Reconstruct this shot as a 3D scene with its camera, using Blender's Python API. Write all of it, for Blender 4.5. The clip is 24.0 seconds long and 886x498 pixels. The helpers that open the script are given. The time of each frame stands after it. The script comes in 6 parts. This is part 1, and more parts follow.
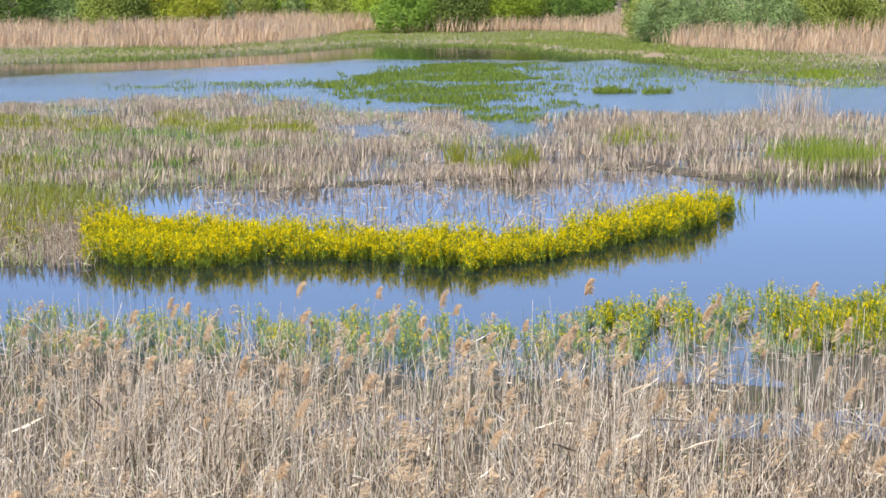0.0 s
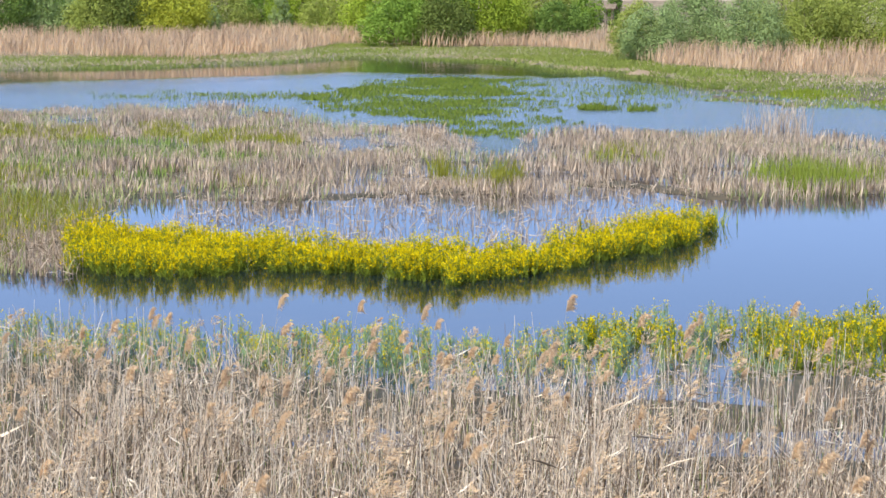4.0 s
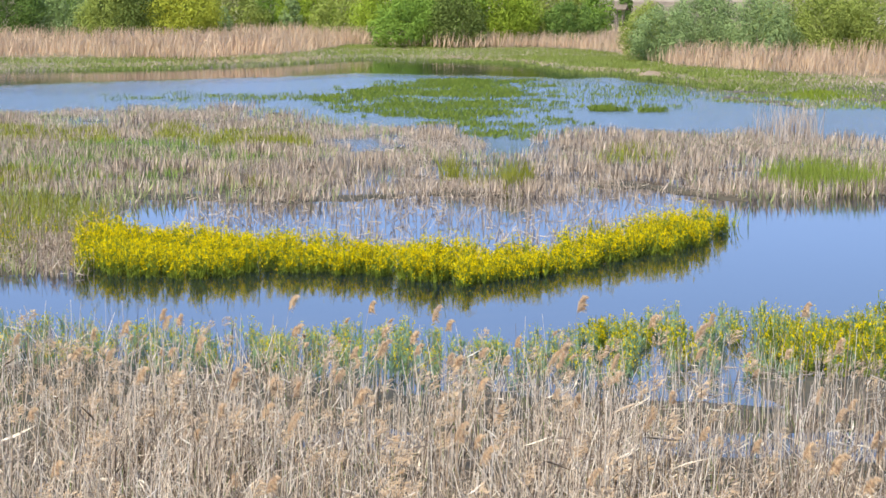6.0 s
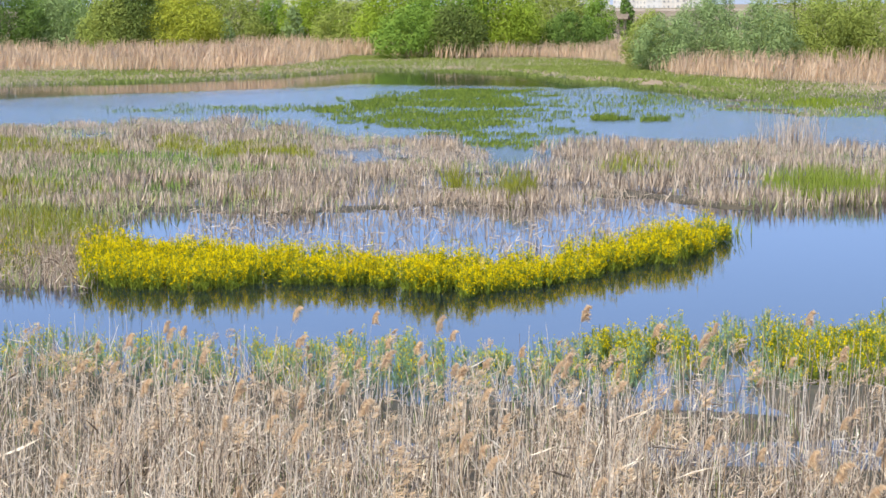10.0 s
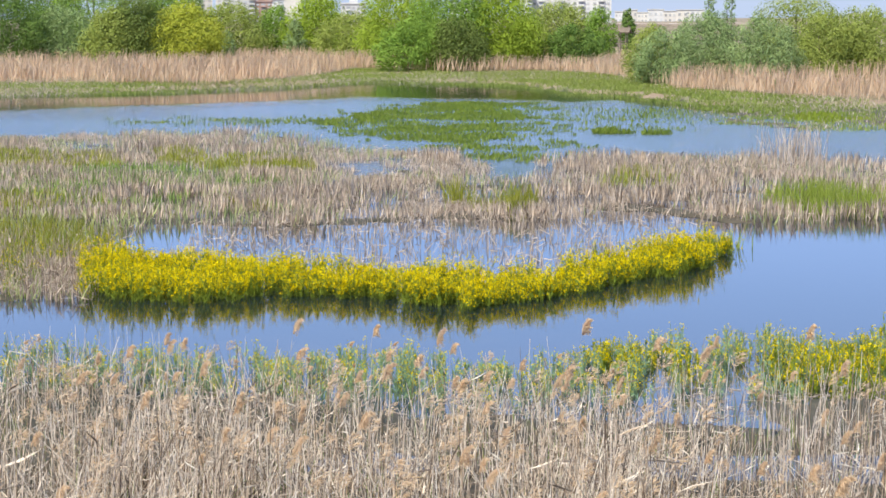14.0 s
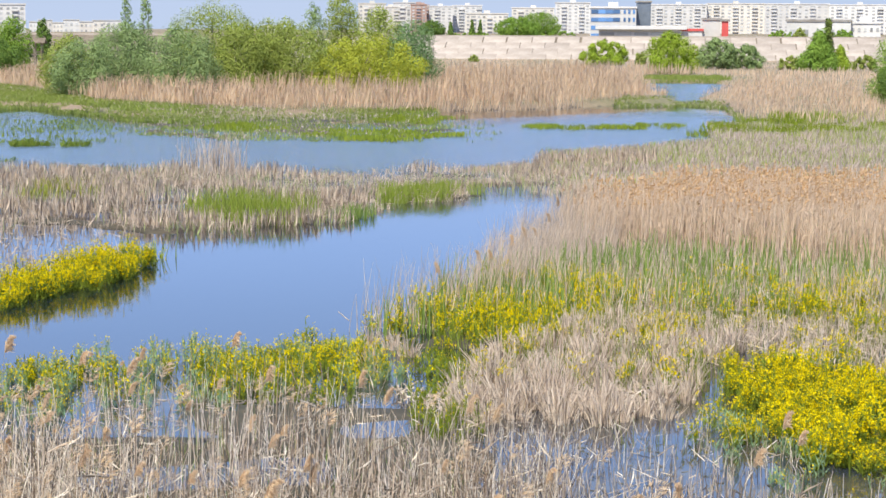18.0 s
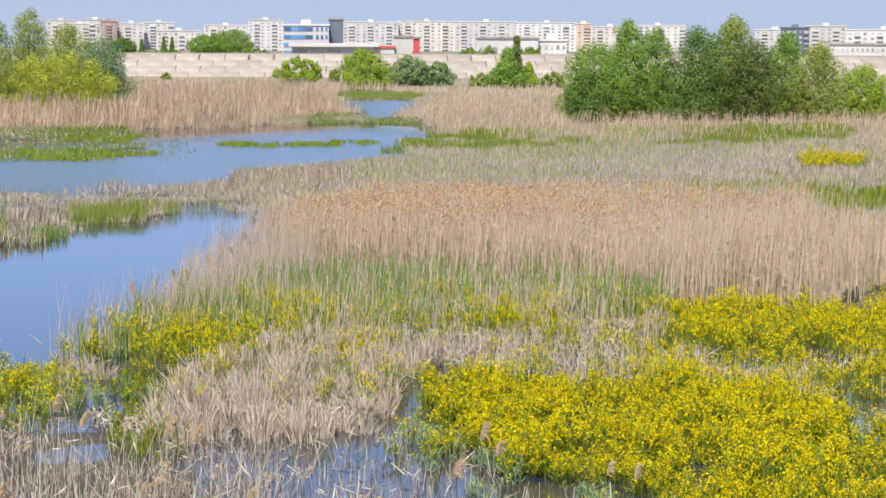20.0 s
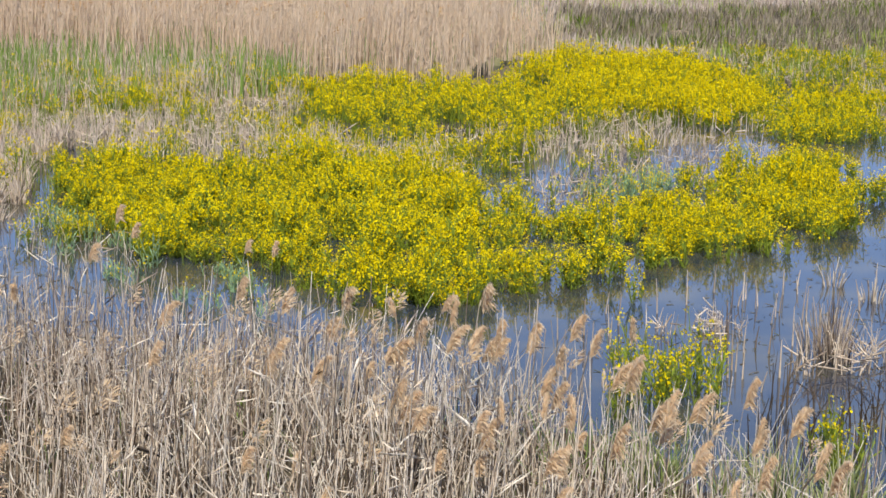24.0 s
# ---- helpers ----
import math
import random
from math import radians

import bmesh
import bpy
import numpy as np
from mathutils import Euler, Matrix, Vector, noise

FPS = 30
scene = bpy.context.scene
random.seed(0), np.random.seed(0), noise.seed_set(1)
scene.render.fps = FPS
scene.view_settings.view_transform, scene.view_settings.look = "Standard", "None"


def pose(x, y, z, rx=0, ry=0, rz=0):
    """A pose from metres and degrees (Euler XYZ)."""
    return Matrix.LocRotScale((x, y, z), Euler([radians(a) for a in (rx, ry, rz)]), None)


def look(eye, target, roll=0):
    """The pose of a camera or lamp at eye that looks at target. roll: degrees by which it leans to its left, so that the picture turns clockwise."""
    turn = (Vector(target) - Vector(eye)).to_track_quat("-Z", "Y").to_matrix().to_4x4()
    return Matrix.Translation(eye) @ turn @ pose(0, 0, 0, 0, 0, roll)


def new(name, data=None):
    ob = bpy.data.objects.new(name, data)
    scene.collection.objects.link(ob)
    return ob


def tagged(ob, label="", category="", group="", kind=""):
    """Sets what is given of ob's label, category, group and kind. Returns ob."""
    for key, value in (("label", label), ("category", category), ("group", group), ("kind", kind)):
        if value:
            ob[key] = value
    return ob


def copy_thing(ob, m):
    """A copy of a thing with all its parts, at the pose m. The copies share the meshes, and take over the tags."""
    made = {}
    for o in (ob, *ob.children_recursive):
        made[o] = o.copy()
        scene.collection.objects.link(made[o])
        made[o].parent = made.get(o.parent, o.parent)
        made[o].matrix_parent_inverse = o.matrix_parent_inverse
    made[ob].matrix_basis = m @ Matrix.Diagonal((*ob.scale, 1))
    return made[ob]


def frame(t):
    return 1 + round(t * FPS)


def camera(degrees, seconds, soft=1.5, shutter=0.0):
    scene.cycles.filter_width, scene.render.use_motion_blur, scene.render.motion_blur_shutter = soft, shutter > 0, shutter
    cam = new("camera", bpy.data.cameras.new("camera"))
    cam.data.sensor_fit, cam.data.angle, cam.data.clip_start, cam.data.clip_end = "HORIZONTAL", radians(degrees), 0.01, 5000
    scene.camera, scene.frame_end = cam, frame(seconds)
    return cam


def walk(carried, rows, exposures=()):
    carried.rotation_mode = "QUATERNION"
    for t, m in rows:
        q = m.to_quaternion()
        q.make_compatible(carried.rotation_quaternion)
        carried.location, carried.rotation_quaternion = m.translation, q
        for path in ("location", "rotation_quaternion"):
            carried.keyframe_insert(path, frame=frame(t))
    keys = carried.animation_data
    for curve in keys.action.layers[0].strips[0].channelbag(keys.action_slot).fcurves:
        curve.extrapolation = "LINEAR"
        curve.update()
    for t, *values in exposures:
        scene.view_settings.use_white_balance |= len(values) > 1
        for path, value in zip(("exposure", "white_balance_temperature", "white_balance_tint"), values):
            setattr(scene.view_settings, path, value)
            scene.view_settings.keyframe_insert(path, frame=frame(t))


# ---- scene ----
# ---------------------------------------------------------------- camera
EYE = 6.0  # metres above the marsh water, from the crest of a bank
cam = camera(26.6, 24.0, soft=1.6)
ROWS = [  # seconds, turn to the left, tilt up, lean
    (0.0, -0.01, -8.21, 0.78),
    (0.5, -0.57, -8.12, 0.40),
    (1.0, -0.62, -8.02, 0.27),
    (1.5, -0.11, -8.07, 0.16),
    (2.0, -0.62, -8.01, -0.37),
    (2.5, -0.87, -7.81, -0.38),
    (4.5, -0.36, -7.78, -0.04),
    (5.0, -0.20, -7.79, 0.03),
    (5.5, -0.11, -7.80, -0.03),
    (6.0, -0.21, -7.75, -0.09),
    (6.5, -0.34, -7.62, -0.17),
    (7.0, -0.31, -7.52, -0.02),
    (7.5, -0.21, -7.48, -0.03),
    (8.0, -0.40, -7.43, -0.07),
    (8.5, -0.50, -7.40, -0.12),
    (9.0, -0.58, -7.37, -0.10),
    (9.5, -0.32, -7.37, 0.16),
    (10.0, -0.11, -7.43, 0.29),
    (10.5, -0.29, -7.49, 0.21),
    (12.5, -0.04, -7.25, 0.13),
    (13.0, 0.00, -7.24, 0.13),
    (13.5, -0.06, -7.19, 0.13),
    (14.0, -0.08, -7.04, 0.12),
    (14.5, -0.16, -6.83, 0.09),
    (15.0, -1.88, -6.79, -0.19),
    (15.5, -4.91, -6.74, 0.39),
    (16.0, -8.71, -6.45, 0.33),
    (16.5, -11.82, -6.37, 0.02),
    (17.0, -13.53, -6.46, -0.00),
    (17.5, -15.57, -6.60, -0.17),
    (18.0, -17.69, -6.69, -0.26),
    (18.5, -20.98, -6.40, -0.19),
    (19.0, -24.03, -6.25, 0.09),
    (19.5, -25.84, -6.20, 0.02),
    (21.5, -29.57, -6.29, -0.45),
    (22.0, -31.55, -6.95, -0.34),
    (22.5, -35.94, -9.16, -1.80),
    (23.0, -38.09, -11.80, -2.01),
    (23.5, -38.38, -13.26, -1.21),
    (24.0, -38.32, -12.76, -0.89),
]
walk(cam, [(t, pose(0, 0, EYE, 90 + tilt, 0, turn) @ pose(0, 0, 0, 0, 0, -lean)) for t, turn, tilt, lean in ROWS],
     exposures=[(0.0, 0.47), (14.5, 0.47), (18.0, 0.41), (19.0, 0.30), (22.0, 0.24), (24.0, 0.2)])

# ---------------------------------------------------------------- light
SUN_EL, SUN_AZ = 52.0, 218.0  # azimuth clockwise from the y axis
world = bpy.data.worlds.new("world")
scene.world = world
world.use_nodes = True
wn = world.node_tree.nodes
sky = wn.new("ShaderNodeTexSky")
sky.sky_type = "NISHITA"
sky.sun_disc = False
sky.sun_elevation, sky.sun_rotation = radians(SUN_EL), radians(SUN_AZ)
sky.altitude, sky.air_density, sky.dust_density, sky.ozone_density = 4500, 1.0, 0.0, 3.0
wn["Background"].inputs["Strength"].default_value = 0.085
where = wn.new("ShaderNodeTexCoord")
height = wn.new("ShaderNodeSeparateXYZ")
world.node_tree.links.new(where.outputs["Generated"], height.inputs[0])


def sky_mix(lower, upper, z0, z1):
    """Blends two tones of the sky between two heights above the horizon."""
    up = wn.new("ShaderNodeMapRange")
    up.interpolation_type = "SMOOTHSTEP"
    up.inputs["From Min"].default_value, up.inputs["From Max"].default_value = z0, z1
    world.node_tree.links.new(height.outputs[2], up.inputs[0])
    mix = wn.new("ShaderNodeMix")
    mix.data_type = "RGBA"
    world.node_tree.links.new(up.outputs[0], mix.inputs[0])
    for k, c in ((6, lower), (7, upper)):
        if isinstance(c, tuple):
            mix.inputs[k].default_value = (*c, 1)
        else:
            world.node_tree.links.new(c, mix.inputs[k])
    return mix.outputs[2]


# spring haze: pale at the horizon, clear blue above, paler again overhead
veil = sky_mix(sky_mix((4.5, 5.4, 7.5), (5.1, 7.75, 13.7), 0.03, 0.12), (3.6, 4.5, 6.7), 0.20, 0.5)
haze = wn.new("ShaderNodeMix")
haze.data_type = "RGBA"
haze.inputs[0].default_value = 0.92
world.node_tree.links.new(sky.outputs[0], haze.inputs[6])
world.node_tree.links.new(veil, haze.inputs[7])
world.node_tree.links.new(haze.outputs[2], wn["Background"].inputs[0])
sun = new("sun", bpy.data.lights.new("sun", "SUN"))
sun.data.energy, sun.data.angle, sun.data.color = 5.0, radians(0.53), (1.0, 0.935, 0.77)
toward = Vector((math.sin(radians(SUN_AZ)) * math.cos(radians(SUN_EL)), math.cos(radians(SUN_AZ)) * math.cos(radians(SUN_EL)), math.sin(radians(SUN_EL))))
sun.matrix_world = look(toward * 60, (0, 0, 0))

rng = np.random.default_rng(7)


# ---------------------------------------------------------------- materials
def ramp(nodes, stops):
    r = nodes.new("ShaderNodeValToRGB")
    e = r.color_ramp.elements
    while len(e) < len(stops):
        e.new(0.5)
    for k, (p, c) in enumerate(stops):
        e[k].position, e[k].color = p, (*c, 1)
    return r


def plant_mat(name, colours, rough=0.6, grain=6.0, thin=0.25, per_object=False):
    """Stalks, leaves and petals: each piece takes its own tone, with streaks along it; thin: share of light that passes through."""
    m = bpy.data.materials.new(name)
    m.use_nodes = True
    n, l = m.node_tree.nodes, m.node_tree.links
    b = n["Principled BSDF"]
    b.inputs["Roughness"].default_value = rough
    b.inputs["Specular IOR Level"].default_value = 0.1
    if per_object:
        info = n.new("ShaderNodeObjectInfo")
        isl = n.new("ShaderNodeNewGeometry")
        add = n.new("ShaderNodeMath")
        add.operation = "ADD"
        frac = n.new("ShaderNodeMath")
        frac.operation = "FRACT"
        l.new(info.outputs["Random"], add.inputs[0])
        l.new(isl.outputs["Random Per Island"], add.inputs[1])
        l.new(add.outputs[0], frac.inputs[0])
        pick = frac.outputs[0]
    else:
        pick = n.new("ShaderNodeNewGeometry").outputs["Random Per Island"]
    k = len(colours)
    r = ramp(n, [(i / max(1, k - 1), c) for i, c in enumerate(colours)])
    l.new(pick, r.inputs[0])
    tc = n.new("ShaderNodeTexCoord")
    noise_a = n.new("ShaderNodeTexNoise")
    noise_a.inputs["Scale"].default_value = grain
    noise_a.inputs["Detail"].default_value = 3
    l.new(tc.outputs["Object"], noise_a.inputs["Vector"])
    hs = n.new("ShaderNodeHueSaturation")
    mr = n.new("ShaderNodeMapRange")
    mr.inputs["To Min"].default_value, mr.inputs["To Max"].default_value = 0.7, 1.3
    l.new(noise_a.outputs["Fac"], mr.inputs[0])
    l.new(mr.outputs[0], hs.inputs["Value"])
    l.new(r.outputs[0], hs.inputs["Color"])
    l.new(hs.outputs[0], b.inputs["Base Color"])
    if thin:
        tr = n.new("ShaderNodeBsdfTranslucent")
        mix = n.new("ShaderNodeMixShader")
        mix.inputs[0].default_value = thin
        l.new(hs.outputs[0], tr.inputs["Color"])
        l.new(b.outputs[0], mix.inputs[1])
        l.new(tr.outputs[0], mix.inputs[2])
        l.new(mix.outputs[0], n["Material Output"].inputs[0])
    return m


def stone_mat(name, c1, c2, scale=1.5, rough=0.85, bump=0.2, metal=0.0):
    """Mineral, painted or wooden surfaces with stains at two scales and fine relief."""
    m = bpy.data.materials.new(name)
    m.use_nodes = True
    n, l = m.node_tree.nodes, m.node_tree.links
    b = n["Principled BSDF"]
    b.inputs["Roughness"].default_value, b.inputs["Metallic"].default_value = rough, metal
    tc = n.new("ShaderNodeTexCoord")
    big, fine = n.new("ShaderNodeTexNoise"), n.new("ShaderNodeTexNoise")
    for nd, s in ((big, scale), (fine, scale * 9)):
        nd.inputs["Scale"].default_value = s
        nd.inputs["Detail"].default_value = 5
        l.new(tc.outputs["Object"], nd.inputs["Vector"])
    mx = n.new("ShaderNodeMath")
    mx.operation = "MULTIPLY_ADD"
    mx.inputs[1].default_value = 0.35
    l.new(fine.outputs["Fac"], mx.inputs[0])
    l.new(big.outputs["Fac"], mx.inputs[2])
    r = ramp(n, [(0.45, c1), (0.85, c2)])
    l.new(mx.outputs[0], r.inputs[0])
    info = n.new("ShaderNodeObjectInfo")
    mr = n.new("ShaderNodeMapRange")
    mr.inputs["To Min"].default_value, mr.inputs["To Max"].default_value = 0.86, 1.1
    l.new(info.outputs["Random"], mr.inputs[0])
    hs = n.new("ShaderNodeHueSaturation")
    l.new(mr.outputs[0], hs.inputs["Value"])
    l.new(r.outputs[0], hs.inputs["Color"])
    l.new(hs.outputs[0], b.inputs["Base Color"])
    if bump:
        bp = n.new("ShaderNodeBump")
        bp.inputs["Strength"].default_value = bump
        bp.inputs["Distance"].default_value = 0.02
        l.new(fine.outputs["Fac"], bp.inputs["Height"])
        l.new(bp.outputs[0], b.inputs["Normal"])
    return m


def water_mat():
    m = bpy.data.materials.new("marsh_water")
    m.use_nodes = True
    n, l = m.node_tree.nodes, m.node_tree.links
    b = n["Principled BSDF"]
    b.inputs["Roughness"].default_value = 0.04
    b.inputs["IOR"].default_value = 1.333
    b.inputs["Specular IOR Level"].default_value = 0.9
    tc = n.new("ShaderNodeTexCoord")
    ns = n.new("ShaderNodeTexNoise")
    ns.inputs["Scale"].default_value = 0.12
    ns.inputs["Detail"].default_value = 4
    l.new(tc.outputs["Object"], ns.inputs["Vector"])
    r = ramp(n, [(0.35, (0.003, 0.008, 0.017)), (0.7, (0.006, 0.012, 0.022))])
    l.new(ns.outputs["Fac"], r.inputs[0])
    murk = ramp(n, [(0.35, (0.016, 0.022, 0.038)), (0.7, (0.034, 0.040, 0.058))])
    l.new(ns.outputs["Fac"], murk.inputs[0])
    stir = n.new("ShaderNodeTexNoise")  # clouds of silt and bottom weed in the shallows
    stir.inputs["Scale"].default_value = 0.9
    stir.inputs["Detail"].default_value = 6
    l.new(tc.outputs["Object"], stir.inputs["Vector"])
    cloud = n.new("ShaderNodeMapRange")
    cloud.inputs["From Min"].default_value, cloud.inputs["From Max"].default_value = 0.45, 0.66
    l.new(stir.outputs["Fac"], cloud.inputs[0])
    silty = n.new("ShaderNodeMix")
    silty.data_type = "RGBA"
    silty.inputs[7].default_value = (0.075, 0.068, 0.05, 1)
    l.new(cloud.outputs[0], silty.inputs[0])
    l.new(murk.outputs[0], silty.inputs[6])
    place = n.new("ShaderNodeSeparateXYZ")
    l.new(tc.outputs["Object"], place.inputs[0])
    deep = n.new("ShaderNodeMapRange")  # muddy shallows near the bank, deeper blue water beyond
    deep.inputs["From Min"].default_value, deep.inputs["From Max"].default_value = 26, 36
    l.new(place.outputs[1], deep.inputs[0])
    tone = n.new("ShaderNodeMix")
    tone.data_type = "RGBA"
    l.new(deep.outputs[0], tone.inputs[0])
    l.new(silty.outputs[2], tone.inputs[6])
    l.new(r.outputs[0], tone.inputs[7])
    sky_sheen = n.new("ShaderNodeAttribute")  # pale sheen of reflected sky, put into the base colour of the windy pond
    sky_sheen.attribute_name = "wind"
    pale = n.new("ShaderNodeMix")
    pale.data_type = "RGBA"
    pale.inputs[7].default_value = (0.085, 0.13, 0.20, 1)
    l.new(sky_sheen.outputs["Fac"], pale.inputs[0])
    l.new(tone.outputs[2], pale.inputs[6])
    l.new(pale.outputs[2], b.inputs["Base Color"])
    mp = n.new("ShaderNodeMapping")
    mp.inputs["Scale"].default_value = (1.7, 2.2, 1.0)
    l.new(tc.outputs["Object"], mp.inputs["Vector"])
    rip = n.new("ShaderNodeTexNoise")
    rip.inputs["Scale"].default_value = 5.0
    rip.inputs["Detail"].default_value = 3
    l.new(mp.outputs[0], rip.inputs["Vector"])
    bp = n.new("ShaderNodeBump")
    open_air = n.new("ShaderNodeAttribute")  # the open pond lies in the wind, the near channel and the reeds' foot in the lee
    open_air.attribute_name = "wind"
    wind = n.new("ShaderNodeMapRange")
    wind.inputs["To Min"].default_value, wind.inputs["To Max"].default_value = 0.02, 1.0
    l.new(open_air.outputs["Fac"], wind.inputs[0])
    l.new(wind.outputs[0], bp.inputs["Strength"])
    chop = n.new("ShaderNodeMapRange")  # wavelets too fine to see roughen the windy pond
    chop.inputs["To Min"].default_value, chop.inputs["To Max"].default_value = 0.03, 0.2
    l.new(open_air.outputs["Fac"], chop.inputs[0])
    l.new(chop.outputs[0], b.inputs["Roughness"])
    bp.inputs["Distance"].default_value = 0.055
    l.new(rip.outputs["Fac"], bp.inputs["Height"])
    l.new(bp.outputs[0], b.inputs["Normal"])
    return m


def ground_mat(name, fine_stops, large_stops):
    """Mud, algae and straw litter, by noise at two scales."""
    m = bpy.data.materials.new(name)
    m.use_nodes = True
    n, l = m.node_tree.nodes, m.node_tree.links
    b = n["Principled BSDF"]
    b.inputs["Roughness"].default_value = 0.7
    tc = n.new("ShaderNodeTexCoord")
    a, c = n.new("ShaderNodeTexNoise"), n.new("ShaderNodeTexNoise")
    a.inputs["Scale"].default_value, c.inputs["Scale"].default_value = 0.08, 2.5
    for nd in (a, c):
        nd.inputs["Detail"].default_value = 6
        l.new(tc.outputs["Object"], nd.inputs["Vector"])
    fine = ramp(n, fine_stops)
    l.new(c.outputs["Fac"], fine.inputs[0])
    large = ramp(n, large_stops)
    l.new(a.outputs["Fac"], large.inputs[0])
    mix = n.new("ShaderNodeMix")
    mix.data_type = "RGBA"
    mix.inputs[0].default_value = 0.45
    l.new(fine.outputs[0], mix.inputs[6])
    l.new(large.outputs[0], mix.inputs[7])
    l.new(mix.outputs[2], b.inputs["Base Color"])
    bp = n.new("ShaderNodeBump")
    bp.inputs["Strength"].default_value = 0.6
    bp.inputs["Distance"].default_value = 0.04
    l.new(c.outputs["Fac"], bp.inputs["Height"])
    l.new(bp.outputs[0], b.inputs["Normal"])
    return m


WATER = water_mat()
MUD = ground_mat("marsh_mud", [(0.3, (0.02, 0.017, 0.013)), (0.5, (0.05, 0.04, 0.03)), (0.72, (0.13, 0.10, 0.07))], [(0.4, (0.04, 0.045, 0.02)), (0.6, (0.12, 0.095, 0.06))])
LITTER = ground_mat("dry_reed_litter", [(0.3, (0.12, 0.09, 0.06)), (0.5, (0.22, 0.17, 0.115)), (0.72, (0.36, 0.28, 0.20))], [(0.4, (0.13, 0.16, 0.05)), (0.55, (0.30, 0.22, 0.15))])
STRAW = plant_mat("dead_reed_straw", [(0.05, 0.033, 0.023), (0.66, 0.535, 0.43), (0.95, 0.855, 0.75), (0.08, 0.055, 0.04), (0.97, 0.90, 0.82), (0.80, 0.665, 0.54), (0.14, 0.098, 0.072)])
BROWN = plant_mat("brown_reed_stalk", [(0.08, 0.056, 0.042), (0.48, 0.37, 0.295), (0.70, 0.585, 0.49), (0.14, 0.10, 0.078), (0.84, 0.73, 0.63), (0.36, 0.27, 0.21)])
SCRUBWOOD = plant_mat("scrub_stalk", [(0.09, 0.07, 0.05), (0.30, 0.25, 0.19), (0.46, 0.40, 0.32), (0.18, 0.15, 0.105)])
STRAW_NEAR = plant_mat("near_reed_stalk", [(0.36, 0.27, 0.19), (0.66, 0.53, 0.39), (0.74, 0.62, 0.46), (0.56, 0.48, 0.33), (0.80, 0.70, 0.56)], per_object=True)
GREY = plant_mat("dead_cattail", [(0.20, 0.145, 0.11), (0.65, 0.53, 0.43), (0.80, 0.67, 0.56), (0.40, 0.31, 0.245), (0.88, 0.765, 0.655)])
PALE = plant_mat("bleached_sedge", [(0.34, 0.265, 0.21), (0.80, 0.68, 0.58), (0.66, 0.54, 0.45), (0.90, 0.80, 0.70)])
BLEACHED = plant_mat("bleached_reed_stem", [(0.86, 0.76, 0.69), (0.96, 0.88, 0.82), (0.76, 0.65, 0.57), (0.97, 0.92, 0.88)])
ORANGE = plant_mat("tan_reed", [(0.60, 0.465, 0.345), (0.77, 0.62, 0.49), (0.68, 0.535, 0.41), (0.84, 0.70, 0.575)])
PLUME = plant_mat("reed_plume", [(0.68, 0.505, 0.335), (0.80, 0.635, 0.455), (0.86, 0.715, 0.55), (0.74, 0.56, 0.385)], grain=20, thin=0.55, per_object=True)
SOFTPLUME = plant_mat("soft_plume", [(0.64, 0.47, 0.31), (0.74, 0.57, 0.40), (0.80, 0.65, 0.49), (0.68, 0.51, 0.345)], grain=20, thin=0.5)
PLUME_BED = plant_mat("orange_plume", [(0.40, 0.22, 0.09), (0.64, 0.44, 0.255), (0.58, 0.37, 0.195), (0.70, 0.52, 0.34)], grain=10, thin=0.35)
FARREED = plant_mat("far_reed", [(0.72, 0.55, 0.405), (0.82, 0.65, 0.495), (0.77, 0.60, 0.45), (0.86, 0.70, 0.545)], grain=0.25, thin=0.5)
FARHEAD = plant_mat("far_reed_head", [(0.54, 0.395, 0.28), (0.68, 0.515, 0.375), (0.61, 0.455, 0.325)], grain=0.3, thin=0.45)
SHOREGREEN = plant_mat("shore_green", [(0.185, 0.255, 0.055), (0.25, 0.32, 0.075), (0.32, 0.375, 0.115)], grain=0.4, thin=0.4)
PONDWEED = plant_mat("pond_green", [(0.12, 0.19, 0.03), (0.18, 0.25, 0.04), (0.25, 0.30, 0.06)], grain=0.6, thin=0.35)
CREAM = plant_mat("cream_reed", [(0.60, 0.47, 0.355), (0.72, 0.58, 0.45), (0.66, 0.52, 0.40), (0.78, 0.65, 0.52)], grain=0.4)
GREEN = plant_mat("green_sedge", [(0.24, 0.32, 0.06), (0.34, 0.42, 0.09), (0.42, 0.48, 0.13), (0.30, 0.37, 0.08)], thin=0.35)
TUFT = plant_mat("grey_green_sedge", [(0.31, 0.36, 0.16), (0.41, 0.46, 0.21), (0.49, 0.52, 0.25)], thin=0.3)
MARSHLIME = plant_mat("marsh_yellow_green", [(0.27, 0.30, 0.04), (0.37, 0.39, 0.06), (0.45, 0.45, 0.09)], thin=0.35)
LIME = plant_mat("bright_sedge", [(0.27, 0.37, 0.055), (0.35, 0.44, 0.08), (0.42, 0.48, 0.11)], thin=0.35)
CATTAIL = plant_mat("young_cattail", [(0.19, 0.31, 0.07), (0.27, 0.38, 0.10), (0.33, 0.44, 0.13)], thin=0.3)
STEM = plant_mat("flower_stem", [(0.16, 0.22, 0.028), (0.27, 0.33, 0.042), (0.21, 0.28, 0.036)], thin=0.3, per_object=True)
TEAL = plant_mat("bluish_stem", [(0.20, 0.33, 0.20), (0.28, 0.41, 0.25), (0.36, 0.46, 0.20)], thin=0.3)
YELLOW = plant_mat("yellow_petal", [(0.73, 0.57, 0.002), (0.85, 0.695, 0.003), (0.64, 0.495, 0.002)], grain=30, thin=0.35, per_object=True)
